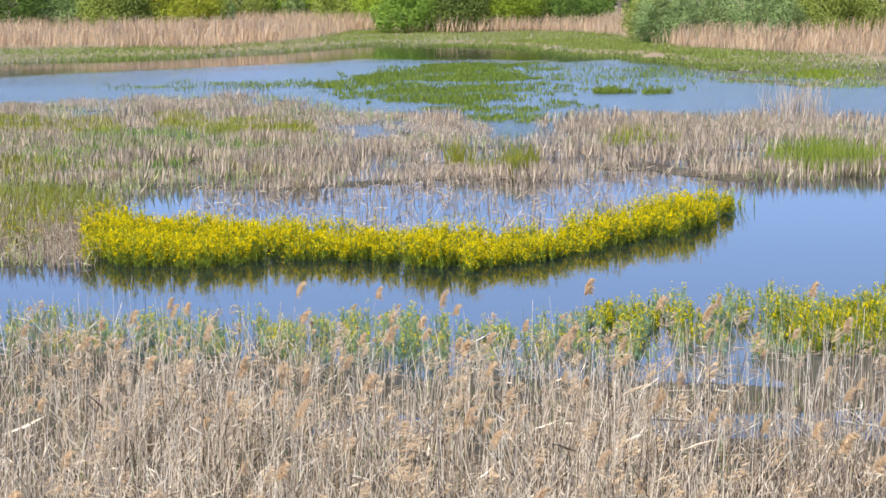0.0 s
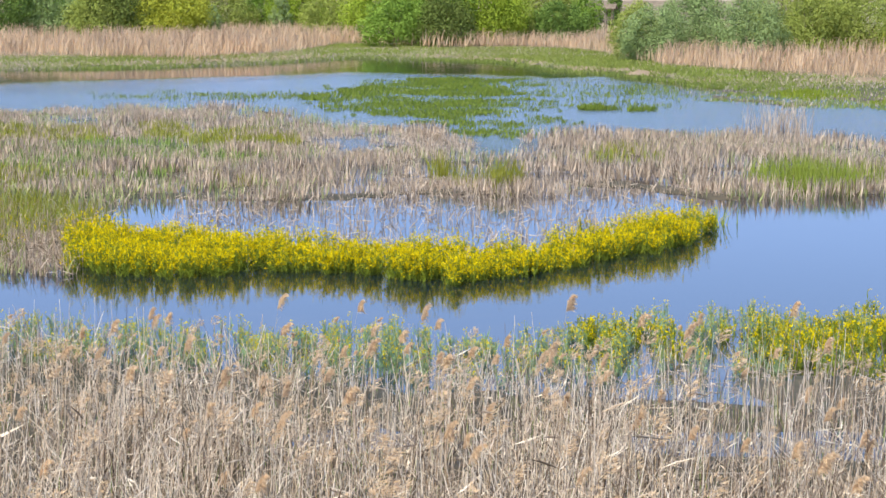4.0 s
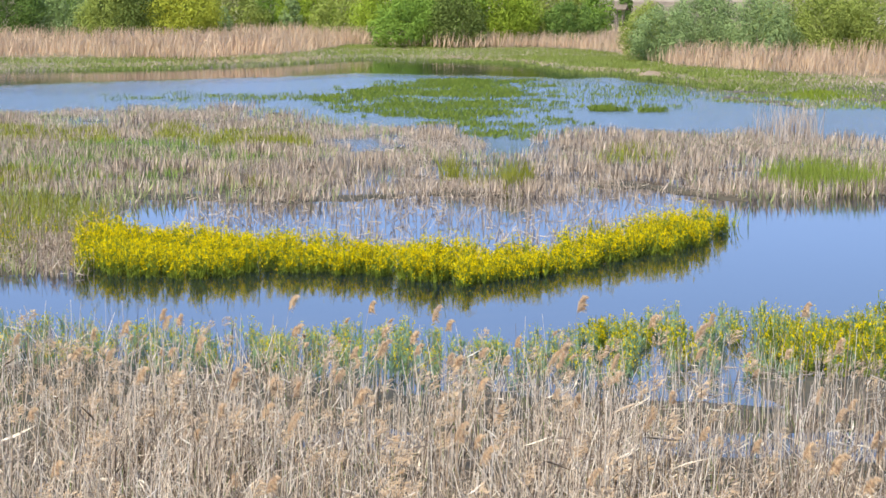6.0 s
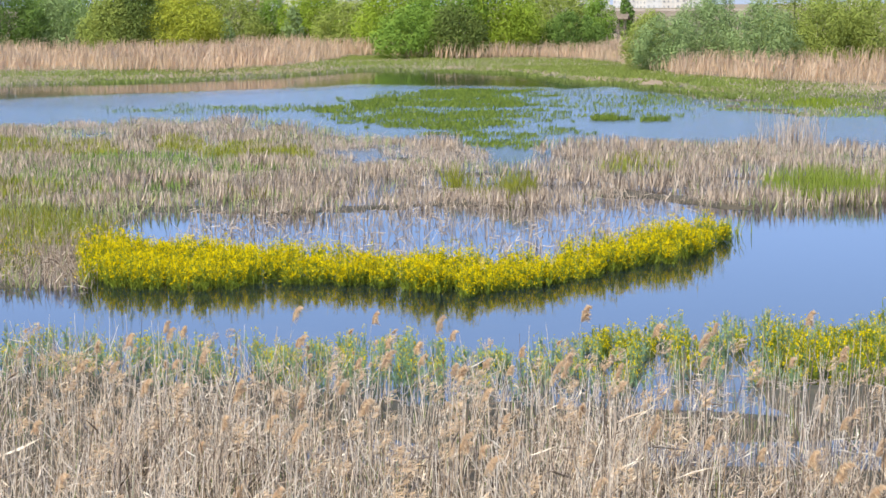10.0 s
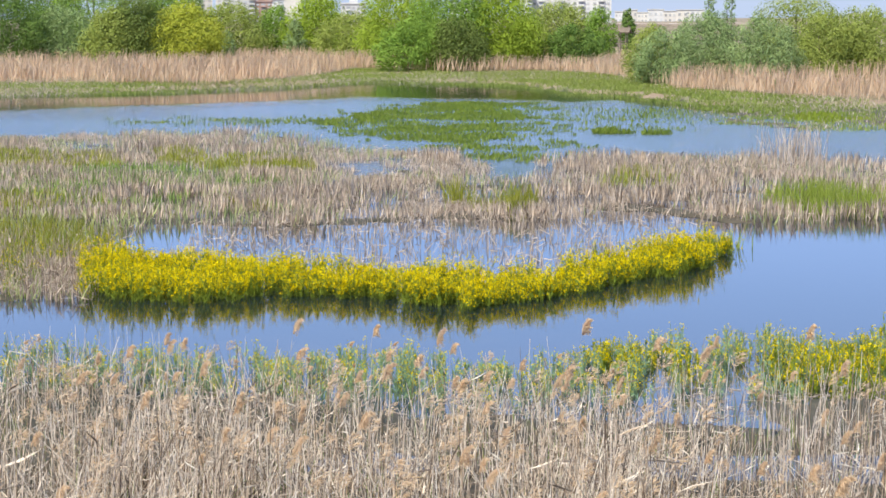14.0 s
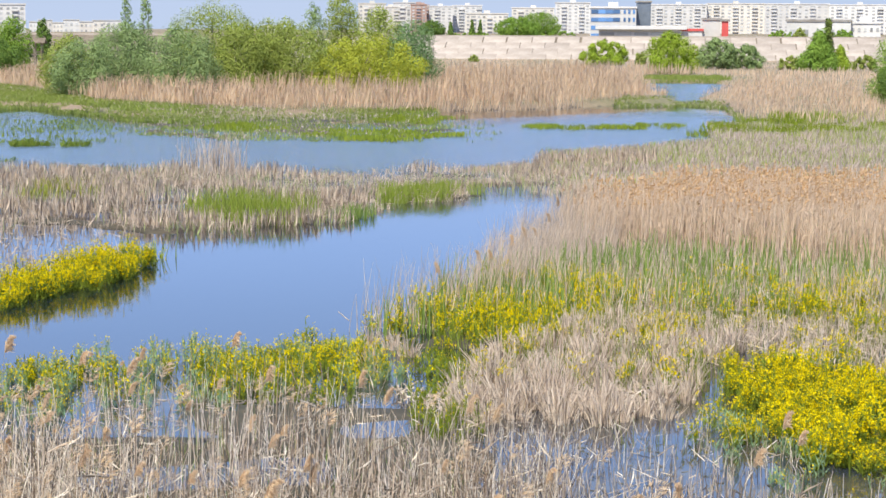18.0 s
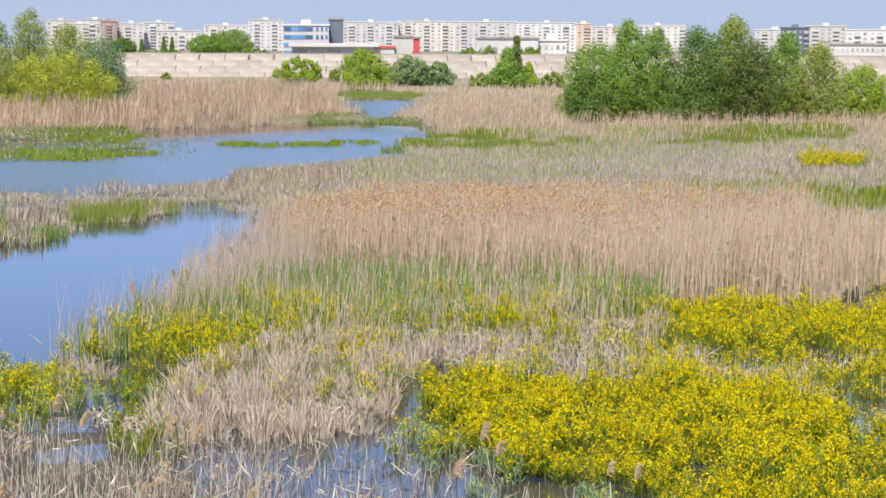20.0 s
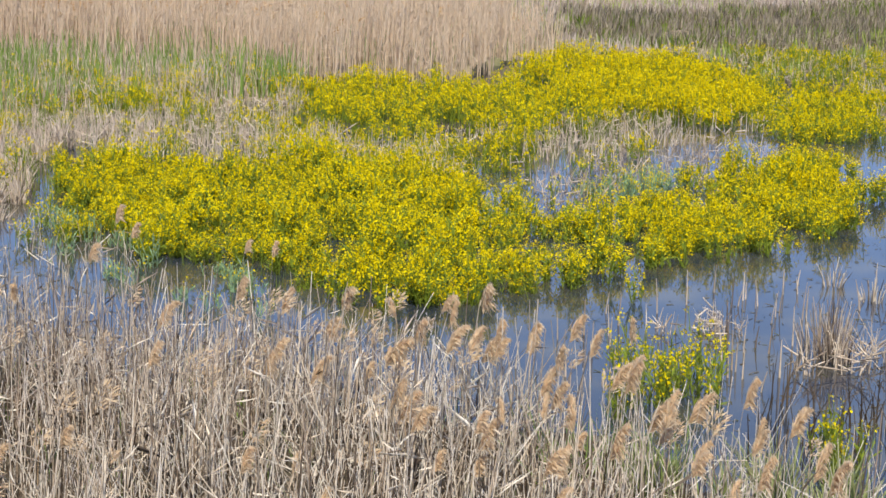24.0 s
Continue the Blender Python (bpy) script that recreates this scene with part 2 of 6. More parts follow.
ISLET = plant_mat("yellow_green_sedge", [(0.17, 0.24, 0.025), (0.24, 0.31, 0.035), (0.31, 0.36, 0.045)], thin=0.3)
LILAC = plant_mat("dry_meadow_grass", [(0.32, 0.26, 0.235), (0.56, 0.465, 0.42), (0.68, 0.58, 0.53), (0.44, 0.365, 0.325), (0.42, 0.35, 0.30), (0.76, 0.67, 0.62)])
BARK = stone_mat("willow_bark", (0.07, 0.055, 0.045), (0.17, 0.14, 0.11), 3.0)


# ---------------------------------------------------------------- geometry helpers
def bulk(name, verts, quads, mat):
    """One mesh object from arrays of corners and four-cornered (or three-cornered) faces."""
    verts, quads = np.asarray(verts, np.float32), np.asarray(quads, np.int32)
    k = quads.shape[1]
    me = bpy.data.meshes.new(name)
    me.vertices.add(len(verts))
    me.vertices.foreach_set("co", verts.ravel())
    me.loops.add(quads.size)
    me.loops.foreach_set("vertex_index", quads.ravel())
    me.polygons.add(len(quads))
    me.polygons.foreach_set("loop_start", np.arange(0, quads.size, k, dtype=np.int32))
    me.polygons.foreach_set("loop_total", np.full(len(quads), k, np.int32))
    me.update(calc_edges=True)
    me.materials.append(mat)
    return me


def part(name, bm, material, parent=None, label=""):
    """Links a bmesh (or a finished mesh) as ONE mesh object under a thing or a part."""
    if isinstance(bm, bpy.types.Mesh):
        me = bm
    else:
        me = bpy.data.meshes.new(name)
        bm.to_mesh(me)
        bm.free()
        me.materials.append(material)
    ob = new(name, me)
    if parent is not None:
        ob.parent = parent
    if label:
        ob["label"] = label
    return ob


def blades(base, height, lean, r0, r1, segs=2, bend=1.6, sides=3, flat=1.0):
    """Tapered stems: base (n,3), height (n), lean (n,2) the tip's shift sideways in heights. Gives corners and faces."""
    n = len(base)
    s = np.linspace(0, 1, segs + 1)
    height, r0, r1 = np.broadcast_to(height, n), np.broadcast_to(r0, n), np.broadcast_to(r1, n)
    p = np.repeat(base[:, None, :], segs + 1, 1).astype(float)
    p[:, :, 2] += height[:, None] * s
    p[:, :, :2] += (lean * height[:, None])[:, None, :] * (s ** bend)[None, :, None]
    r = r0[:, None] * (1 - s) + r1[:, None] * s
    turn = rng.uniform(0, 6.283, n)
    out = np.empty((n, segs + 1, sides, 3))
    for k in range(sides):
        a = turn + 6.283 * k / sides
        u, w = np.cos(6.283 * k / sides), flat * np.sin(6.283 * k / sides)
        dx, dy = np.cos(turn) * u - np.sin(turn) * w, np.sin(turn) * u + np.cos(turn) * w
        out[:, :, k, 0] = p[:, :, 0] + dx[:, None] * r
        out[:, :, k, 1] = p[:, :, 1] + dy[:, None] * r
        out[:, :, k, 2] = p[:, :, 2]
    idx = np.arange(n * (segs + 1) * sides).reshape(n, segs + 1, sides)
    f = []
    for i in range(segs):
        for k in range(sides):
            j = (k + 1) % sides
            f.append(np.stack([idx[:, i, k], idx[:, i, j], idx[:, i + 1, j], idx[:, i + 1, k]], -1))
    return out.reshape(-1, 3), np.concatenate(f)


def sticks(a, b, r0, r1):
    """Straight pieces from a to b (n,3), in any direction, three-sided."""
    n = len(a)
    d = b - a
    d = d / np.maximum(1e-6, np.linalg.norm(d, axis=1))[:, None]
    ref = np.where(np.abs(d[:, 2:3]) > 0.9, np.array([[1.0, 0, 0]]), np.array([[0, 0, 1.0]]))
    u = np.cross(d, ref)
    u /= np.linalg.norm(u, axis=1)[:, None]
    w = np.cross(d, u)
    out = np.empty((n, 2, 3, 3))
    r0, r1 = np.broadcast_to(r0, n), np.broadcast_to(r1, n)
    for k in range(3):
        o = u * math.cos(2.0944 * k) + w * math.sin(2.0944 * k)
        out[:, 0, k] = a + o * r0[:, None]
        out[:, 1, k] = b + o * r1[:, None]
    idx = np.arange(n * 6).reshape(n, 2, 3)
    f = [np.stack([idx[:, 0, k], idx[:, 0, (k + 1) % 3], idx[:, 1, (k + 1) % 3], idx[:, 1, k]], -1) for k in range(3)]
    return out.reshape(-1, 3), np.concatenate(f)


def slips(p, q, width):
    """Thin leaves from p to q (n,3), folded along the middle: two three-cornered faces each."""
    n = len(p)
    d = q - p
    s = np.cross(d, rng.normal(0, 1, (n, 3)))
    s /= np.maximum(1e-6, np.linalg.norm(s, axis=1))[:, None]
    w = np.broadcast_to(width, n)[:, None]
    m = p + d * 0.45
    fold = np.cross(s, d) * 0.06
    v = np.stack([p, m + s * w + fold, q, m - s * w + fold], 1).reshape(-1, 3)
    k = np.arange(n * 4).reshape(-1, 4)
    return v, np.concatenate([k[:, [0, 1, 2]], k[:, [0, 2, 3]]])


def tris(piece):
    v, f = piece
    return (v, f) if f.shape[1] == 3 else (v, np.concatenate([f[:, [0, 1, 2]], f[:, [0, 2, 3]]]))


def petals(c, r):
    """Small flower heads about the centres c: two folded petals each, tilted at random."""
    n = len(c)
    t = rng.normal(0, 1, (n, 3))
    t /= np.linalg.norm(t, axis=1)[:, None]
    t *= r[:, None]
    return slips(c - t, c + t, r * 0.85)


def joined(*pieces):
    v, f, o = [], [], 0
    if len({b.shape[1] for a, b in pieces}) > 1:
        pieces = [tris(p) for p in pieces]
    for a, b in pieces:
        v.append(a)
        f.append(b + o)
        o += len(a)
    return np.concatenate(v), np.concatenate(f)


def field(x, y, scale, seed=0):
    """Smooth value noise, 0 to 1, over the plan."""
    x, y = np.asarray(x) / scale + seed * 17.3, np.asarray(y) / scale + seed * 9.1
    i, j = np.floor(x).astype(np.int64), np.floor(y).astype(np.int64)
    u, v = x - i, y - j
    u, v = u * u * (3 - 2 * u), v * v * (3 - 2 * v)

    def h(a, b):
        k = (a * 374761393 + b * 668265263 + seed * 1442695) & 0xFFFFFFFF
        k = ((k ^ (k >> 13)) * 1274126177) & 0xFFFFFFFF
        return ((k ^ (k >> 16)) & 0xFFFF) / 65535.0
    return (h(i, j) * (1 - u) + h(i + 1, j) * u) * (1 - v) + (h(i, j + 1) * (1 - u) + h(i + 1, j + 1) * u) * v


def inside(poly, x, y):
    hit = np.zeros(len(x), bool)
    q = poly[-1]
    for p in poly:
        cross = ((p[1] > y) != (q[1] > y))
        with np.errstate(divide="ignore", invalid="ignore"):
            hit ^= cross & (x < (q[0] - p[0]) * (y - p[1]) / (q[1] - p[1] + 1e-12) + p[0])
        q = p
    return hit


def spread(poly, density, ragged=0.5, clump=0.0, clump_size=1.0, seed=1):
    """Random places in a plan polygon with an uneven edge; clump: how far noise thins them out in patches."""
    p = np.array(poly)
    lo, hi = p.min(0) - ragged, p.max(0) + ragged
    n = int((hi - lo).prod() * density)
    x, y = rng.uniform(lo[0], hi[0], n), rng.uniform(lo[1], hi[1], n)
    wx = (field(x, y, 1.5, seed) - 0.5) * 2 * ragged + (field(x, y, 0.4, seed + 5) - 0.5) * ragged
    wy = (field(x, y, 1.5, seed + 1) - 0.5) * 2 * ragged
    keep = inside(poly, x + wx, y + wy)
    if poly is MARSH:
        keep &= ~inside(HOLE, x + wx, y + wy)
    if poly is MEADOW:
        keep &= ~inside(SCRUB, x + wx, y + wy)
    if clump:
        keep &= field(x, y, clump_size, seed + 2) * 0.7 + field(x, y, clump_size * 0.3, seed + 3) * 0.3 > rng.uniform(0, 1, n) * clump * 0.5 + clump * 0.25
    return x[keep], y[keep]


def at(x, y, z=0.0):
    return np.stack([x, y, np.broadcast_to(z, len(x))], -1)


def drift(n, amount, wind=(0.0, 0.0)):
    a, m = rng.uniform(0, 6.283, n), np.abs(rng.normal(0, amount, n))
    return np.stack([np.cos(a) * m + wind[0], np.sin(a) * m + wind[1]], -1)


def stuff(name, piece, mat, label, category):
    ob = new(name, bulk(name, *piece, mat))
    return tagged(ob, label, category, kind="stuff")


# ---------------------------------------------------------------- plan (x to the right, y ahead, metres)
STRIP = [(-7.6, 39.8), (-5.2, 38.8), (-3.7, 40.1), (-2.2, 39.9), (-0.7, 38.6), (0.8, 38.4), (2.2, 39.4), (3.9, 41.9), (5.5, 43.5), (7.2, 47.4), (6.8, 47.8), (4.3, 44.9), (2.1, 41.6), (-1.0, 42.0), (-2.8, 42.6), (-5.8, 44.3), (-8.5, 45.3)]
MARSH = [(-13.5, 38.3), (-7.9, 39.7), (-9.0, 48.4), (-7.4, 54.4), (-2.9, 53.1), (-1.3, 54.9), (0.8, 55.6), (4.4, 56.3), (6.2, 58.0), (9.2, 54.0), (12.0, 55.9), (14.3, 55.9), (16.7, 59.8), (22.3, 64.2), (25.5, 64.0), (29.0, 69.0), (36.5, 79.0), (32.1, 77.8), (27.7, 76.7), (23.6, 75.7), (18.3, 74.4), (14.6, 77.9), (12.0, 79.6), (5.4, 79.6), (3.7, 71.0), (2.9, 68.9), (1.2, 76.8), (-2.0, 83.2), (-4.6, 87.4), (-8.2, 97.3), (-14.3, 99.3), (-22.0, 91.0), (-36.0, 90.0), (-30.0, 60.0)]
SHALLOWS = [(-7.4, 54.4), (-6.7, 47.0), (-3.3, 43.5), (1.6, 43.3), (6.7, 48.0), (8.1, 53.2), (6.2, 58.5), (0.8, 55.6), (-2.9, 52.8)]
SHORE = [(-12.5, 34.0), (-9.5, 33.5), (-4.7, 32.0), (-1.8, 31.7), (0.2, 31.9), (2.2, 32.4), (3.6, 33.3), (4.3, 33.8), (6.5, 34.1), (9.3, 33.6), (9.0, 29.9), (5.6, 28.7), (3.4, 28.3), (1.0, 28.0), (-1.6, 28.6), (-12.0, 29.4)]
REEDS = [(-13.0, 30.4), (-6.3, 30.1), (-4.3, 29.4), (0.2, 28.0), (2.6, 26.8), (5.0, 27.0), (7.0, 25.4), (8.0, 23.5), (8.8, 19.1), (9.8, 17.8), (10.5, 16.8), (10.7, 15.7), (11.5, 14.4), (12.0, 13.2), (12.2, 11.0), (13.0, 9.0), (11.0, 7.4), (8.5, 8.2), (4.6, 10.5), (0.0, 12.5), (-7.0, 13.5)]
MOUND = [(8.9, 27.2), (9.5, 29.1), (11.0, 32.0), (13.2, 34.6), (15.3, 34.4), (17.0, 34.5), (16.8, 32.9), (14.0, 28.7), (12.3, 26.4), (10.8, 26.1), (9.7, 26.3)]
YELLOW_NEAR = [(11.5, 24.1), (12.7, 23.9), (12.4, 22.4), (12.8, 21.4), (12.7, 19.8), (13.4, 18.0), (14.5, 17.6), (15.8, 17.5), (16.1, 16.7), (17.4, 17.9), (16.9, 19.3), (17.3, 20.5), (18.8, 22.6), (18.7, 23.2), (20.7, 25.9), (20.1, 27.1), (18.8, 26.8), (17.9, 27.9), (16.0, 26.0), (16.3, 28.0), (15.6, 30.4), (12.6, 26.4)]
YELLOW_RIGHT = [(18.4, 20.6), (20.7, 20.9), (24.0, 22.6), (26.2, 22.8), (25.7, 21.4), (24.0, 19.5), (22.2, 18.1), (20.2, 17.6), (18.2, 17.6), (18.5, 19.0)]
YELLOW_BACK = [(22.7, 34.9), (24.2, 35.8), (27.3, 33.0), (29.0, 33.2), (26.2, 27.8), (25.6, 27.6), (22.0, 26.1), (21.9, 26.8), (23.7, 28.9), (21.2, 30.1), (21.2, 32.1)]
YELLOW_BRIGHT = [(28.7, 33.7), (32.2, 36.0), (34.3, 33.2), (31.0, 27.6), (30.6, 27.3), (27.6, 26.6), (27.0, 28.1)]
YELLOW_EAST = [(29.3, 26.6), (27.5, 24.0), (28.9, 23.2), (34.0, 23.6), (34.5, 27.0), (31.5, 27.4)]
YELLOW_SHORE = [(5.6, 31.4), (6.3, 29.5), (7.5, 30.0), (8.6, 30.2), (9.6, 33.4), (7.2, 33.6), (5.6, 32.9)]
YELLOW_BANK = [(9.3, 33.4), (12.1, 33.0), (13.3, 35.0), (13.9, 37.0), (11.5, 37.4), (9.5, 35.0)]
GREENS = [(9.6, 35.2), (12.8, 34.9), (17.4, 34.4), (22.5, 33.8), (25.0, 36.2), (22.5, 40.1), (19.4, 43.6), (14.2, 40.9)]
FRINGE = [(9.6, 36.6), (12.0, 38.4), (14.3, 41.3), (19.7, 51.6), (23.0, 57.8), (25.4, 59.0), (20.5, 47.0), (17.9, 43.7), (13.4, 36.5)]
TAN_BED = [(21.0, 52.0), (19.8, 46.5), (20.2, 44.0), (22.0, 41.0), (24.1, 38.8), (25.3, 36.1), (27.8, 35.1), (31.6, 36.9), (34.8, 39.6), (34.4, 44.3), (32.4, 50.4), (29.9, 55.0), (25.7, 55.8)]
CREST = [(20.6, 51.5), (21.6, 44.5), (26.5, 44.0), (30.5, 42.8), (34.0, 43.0), (34.4, 46.0), (32.4, 51.0), (29.9, 55.0), (25.7, 55.8)]  # where the tan bed carries its seed heads
MEADOW = [(24.7, 60.3), (26.0, 57.0), (31.0, 55.0), (33.5, 46.0), (33.5, 38.5), (34.3, 35.5), (40.4, 33.3), (46.5, 31.9), (60.0, 46.0), (60.5, 62.0), (67.7, 80.3), (85.0, 96.0), (80.0, 104.0), (63.0, 106.0), (50.3, 104.2), (43.4, 89.8), (30.1, 80.8)]
SCRUB = [(38.8, 42.8), (45.2, 42.0), (52.1, 40.6), (42.0, 32.7), (36.1, 34.6), (35.3, 39.0)]
EAST_REEDS = [(57.0, 64.1), (53.8, 54.0), (56.4, 50.6), (74.3, 62.7), (88.7, 80.2), (85.8, 99.4), (73.0, 83.5)]
# shore of the far land: bearing (left positive) and range
SHORE_LINE = [(-70, 100), (-50, 105), (-36, 108), (-29, 108), (-26.6, 128), (-26.2, 148), (-24.4, 151), (-23.2, 148), (-20.7, 139), (-17.3, 133), (-13.0, 126), (-9.4, 121), (-8.1, 124), (-7.3, 131), (-5.6, 140), (-3.9, 146), (-3.2, 155), (-2.1, 164), (-0.4, 169), (1.3, 173), (2.3, 174), (3.7, 167), (4.7, 162), (6.5, 157), (8.1, 153), (9.8, 151), (16, 150), (40, 150)]
# where the tall tan reeds begin behind the sedge of that shore
REED_LINE = [(-70, 105), (-29, 110), (-26.6, 129), (-26.2, 149), (-25.5, 151), (-25.3, 162), (-23.2, 160), (-23.0, 149), (-20.7, 139.5), (-13.0, 128), (-9.4, 137), (-7.3, 146), (-6.4, 160), (-5.6, 175), (-4.7, 189), (-2.8, 198), (-0.4, 193), (1.7, 206), (2.7, 204), (3.7, 186), (4.7, 174), (6.4, 164), (9.8, 165), (13.1, 167), (40, 168)]
RL = np.array(REED_LINE, float)
SL = np.array(SHORE_LINE, float)


def far_land(x, y):
    """How many metres a place lies behind the far shore (negative: in front of it)."""
    return np.hypot(x, y) - np.interp(np.degrees(np.arctan2(-x, y)), SL[:, 0], SL[:, 1])


def behind_reed_line(x, y):
    return np.hypot(x, y) - np.interp(np.degrees(np.arctan2(-x, y)), RL[:, 0], RL[:, 1])


LANE_GREEN = [(87.0, 198.0), (94.5, 214.0), (103.0, 210.0), (95.0, 194.0)]  # low sedge behind the funnel-shaped pool
MUDFLAT = [(4.8, 29.4), (8.1, 28.4), (8.6, 26.1), (8.3, 22.6), (4.4, 24.2)]  # half-drowned mud between the reeds and the shore weeds
EAST_FLAT = [(30.5, 25.0), (33.8, 27.0), (34.6, 31.0), (34.0, 34.5), (37.4, 36.0), (43.0, 34.5), (46.0, 30.0), (36.0, 23.0)]  # weedy ground beside the far flowers
DYKE_N, DYKE_S = np.array([math.sin(radians(25)), math.cos(radians(25))]), 378.0
BANK_N = np.array([0.31, 0.95])


FLAT = [(16.5, 104.0), (20.0, 100.0), (27.9, 97.0), (32.6, 98.7), (35.0, 108.0), (38.7, 122.6), (35.0, 128.0), (31.0, 131.0), (24.0, 128.0), (17.0, 126.0)]  # sedge flat before the thicket's reeds
HOLE = [(-4.8, 76.7), (-3.0, 78.7), (-1.8, 77.2), (-1.8, 71.3), (-2.7, 69.6), (-4.2, 71.4)]  # open water in the marsh


def lane(x, y):
    """Open water among the far reeds, a funnel-shaped pool and a pond: degrees inside its edge (negative: outside)."""
    az, r = np.degrees(np.arctan2(-x, y)), np.hypot(x, y)
    az = az + (field(x, y, 7, 41) - 0.5) * 0.5
    funnel = np.minimum(0.3 + np.clip((r - 158) / 50, 0, 1) * 1.0 - np.abs(az + 25.0), np.minimum(r - 157, 216 - r) * 0.08)
    pond = np.minimum(np.minimum(-40.8 - az, az + 52), np.minimum(r - np.maximum(150, 196 + (az + 41) * 10), 209 + (az + 41) * 3.2 - r) * 0.08)
    return np.maximum(funnel, pond)


def ground_height(x, y):
    x, y = np.asarray(x, float), np.asarray(y, float)
    z = np.full(x.shape, -0.45)
    wx, wy = x + (field(x, y, 1.3, 3) - 0.5) * 1.2, y + (field(x, y, 1.3, 4) - 0.5) * 1.2
    for poly, lift in ((MARSH, 0.42), (REEDS, 0.53), (MOUND, 0.45), (GREENS, 0.52), (TAN_BED, 0.6), (MEADOW, 0.62), (EAST_REEDS, 0.65), (FLAT, 0.43), (EAST_FLAT, 0.45), (MUDFLAT, 0.5), (YELLOW_BACK, 0.44), (YELLOW_BANK, 0.5)):
        m = inside(poly, wx.ravel(), wy.ravel()).reshape(x.shape)
        z = np.where(m, np.maximum(z, -0.45 + lift + (field(x, y, 2.2, 8) - 0.5) * 0.22), z)
    f = far_land(x, y)
    z = np.maximum(z, np.clip(-0.45 + f * 0.12, -0.45, 0.28) + (field(x, y, 9, 2) - 0.5) * 0.12 * (f > 0))
    z = z - (z + 0.4) * np.clip(lane(x, y) * 2.5 + 0.6, 0, 1)
    z = np.where(inside(HOLE, wx.ravel(), wy.ravel()).reshape(x.shape), -0.3, z)
    s = x * BANK_N[0] + y * BANK_N[1]
    z = np.maximum(z, np.clip((9.6 - s) * 0.52, -0.45, 4.4))
    s = x * DYKE_N[0] + y * DYKE_N[1]
    return np.where(s > DYKE_S + 4, np.clip((s - DYKE_S - 4) * 0.3, 0.2, 3.4), z)


def build_ground():
    r = np.concatenate([[0.02, 3, 6], np.geomspace(8, 120, 190), np.geomspace(123, 235, 48), np.geomspace(240, 460, 24), np.geomspace(500, 4700, 16)])
    az = np.radians(np.concatenate([np.linspace(-180, -62, 30)[:-1], np.linspace(-62, 30, 210), np.linspace(30, 180, 36)[1:-1]]))
    R, A = np.meshgrid(r, az, indexing="ij")
    x, y = -np.sin(A) * R, np.cos(A) * R
    v = np.stack([x, y, ground_height(x, y)], -1).reshape(-1, 3)
    n, m = R.shape
    i = np.arange(n * m).reshape(n, m)
    nx = np.roll(i, -1, 1)
    f = np.stack([i[:-1], nx[:-1], nx[1:], i[1:]], -1).reshape(-1, 4)
    f = np.concatenate([f, [[i[0, 0], i[0, m // 4], i[0, m // 2], i[0, 3 * m // 4]]]])
    me = bulk("ground", v, f, MUD)
    me.materials.append(LITTER)
    c = v[f].mean(1)
    dry = (far_land(c[:, 0], c[:, 1]) > 3) & (c[:, 2] > 0.0)
    for poly in (MEADOW, EAST_REEDS, TAN_BED, GREENS):
        dry |= inside(poly, c[:, 0], c[:, 1])
    me.polygons.foreach_set("material_index", dry.astype(np.int32))
    me.polygons.foreach_set("use_smooth", np.ones(len(f), bool))
    tagged(new("ground", me), "muddy marsh ground with straw litter and a raised grassy bank", "ground", kind="structure")


build_ground()


def build_water():
    r = np.concatenate([[0.02], np.linspace(8, 60, 14), np.linspace(64, 240, 90), np.linspace(260, 385, 6)])
    az = np.radians(np.concatenate([np.linspace(-180, -62, 12)[:-1], np.linspace(-62, 30, 140), np.linspace(30, 180, 14)[1:-1]]))
    R, A = np.meshgrid(r, az, indexing="ij")
    x, y = -np.sin(A) * R, np.cos(A) * R
    n, m = R.shape
    i = np.arange(n * m).reshape(n, m)
    nx = np.roll(i, -1, 1)
    f = np.stack([i[:-1], nx[:-1], nx[1:], i[1:]], -1).reshape(-1, 4)
    f = np.concatenate([f, [[i[0, 0], i[0, m // 4], i[0, m // 2], i[0, 3 * m // 4]]]])
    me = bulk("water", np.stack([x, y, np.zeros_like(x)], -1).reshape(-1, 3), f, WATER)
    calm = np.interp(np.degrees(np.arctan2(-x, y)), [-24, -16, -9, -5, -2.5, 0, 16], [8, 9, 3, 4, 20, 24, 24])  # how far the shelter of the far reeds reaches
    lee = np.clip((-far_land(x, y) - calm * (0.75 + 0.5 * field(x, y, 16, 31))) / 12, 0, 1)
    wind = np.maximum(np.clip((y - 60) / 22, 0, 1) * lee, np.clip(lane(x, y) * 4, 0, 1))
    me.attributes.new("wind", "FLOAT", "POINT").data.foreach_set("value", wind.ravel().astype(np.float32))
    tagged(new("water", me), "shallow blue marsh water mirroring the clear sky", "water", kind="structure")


build_water()


# ---------------------------------------------------------------- far bank: dyke of concrete slabs
CONCRETE = stone_mat("weathered_concrete", (0.30, 0.255, 0.225), (0.43, 0.375, 0.34), 0.25)
JOINT = stone_mat("dark_joint_soil", (0.11, 0.09, 0.07), (0.22, 0.18, 0.14), 0.8)


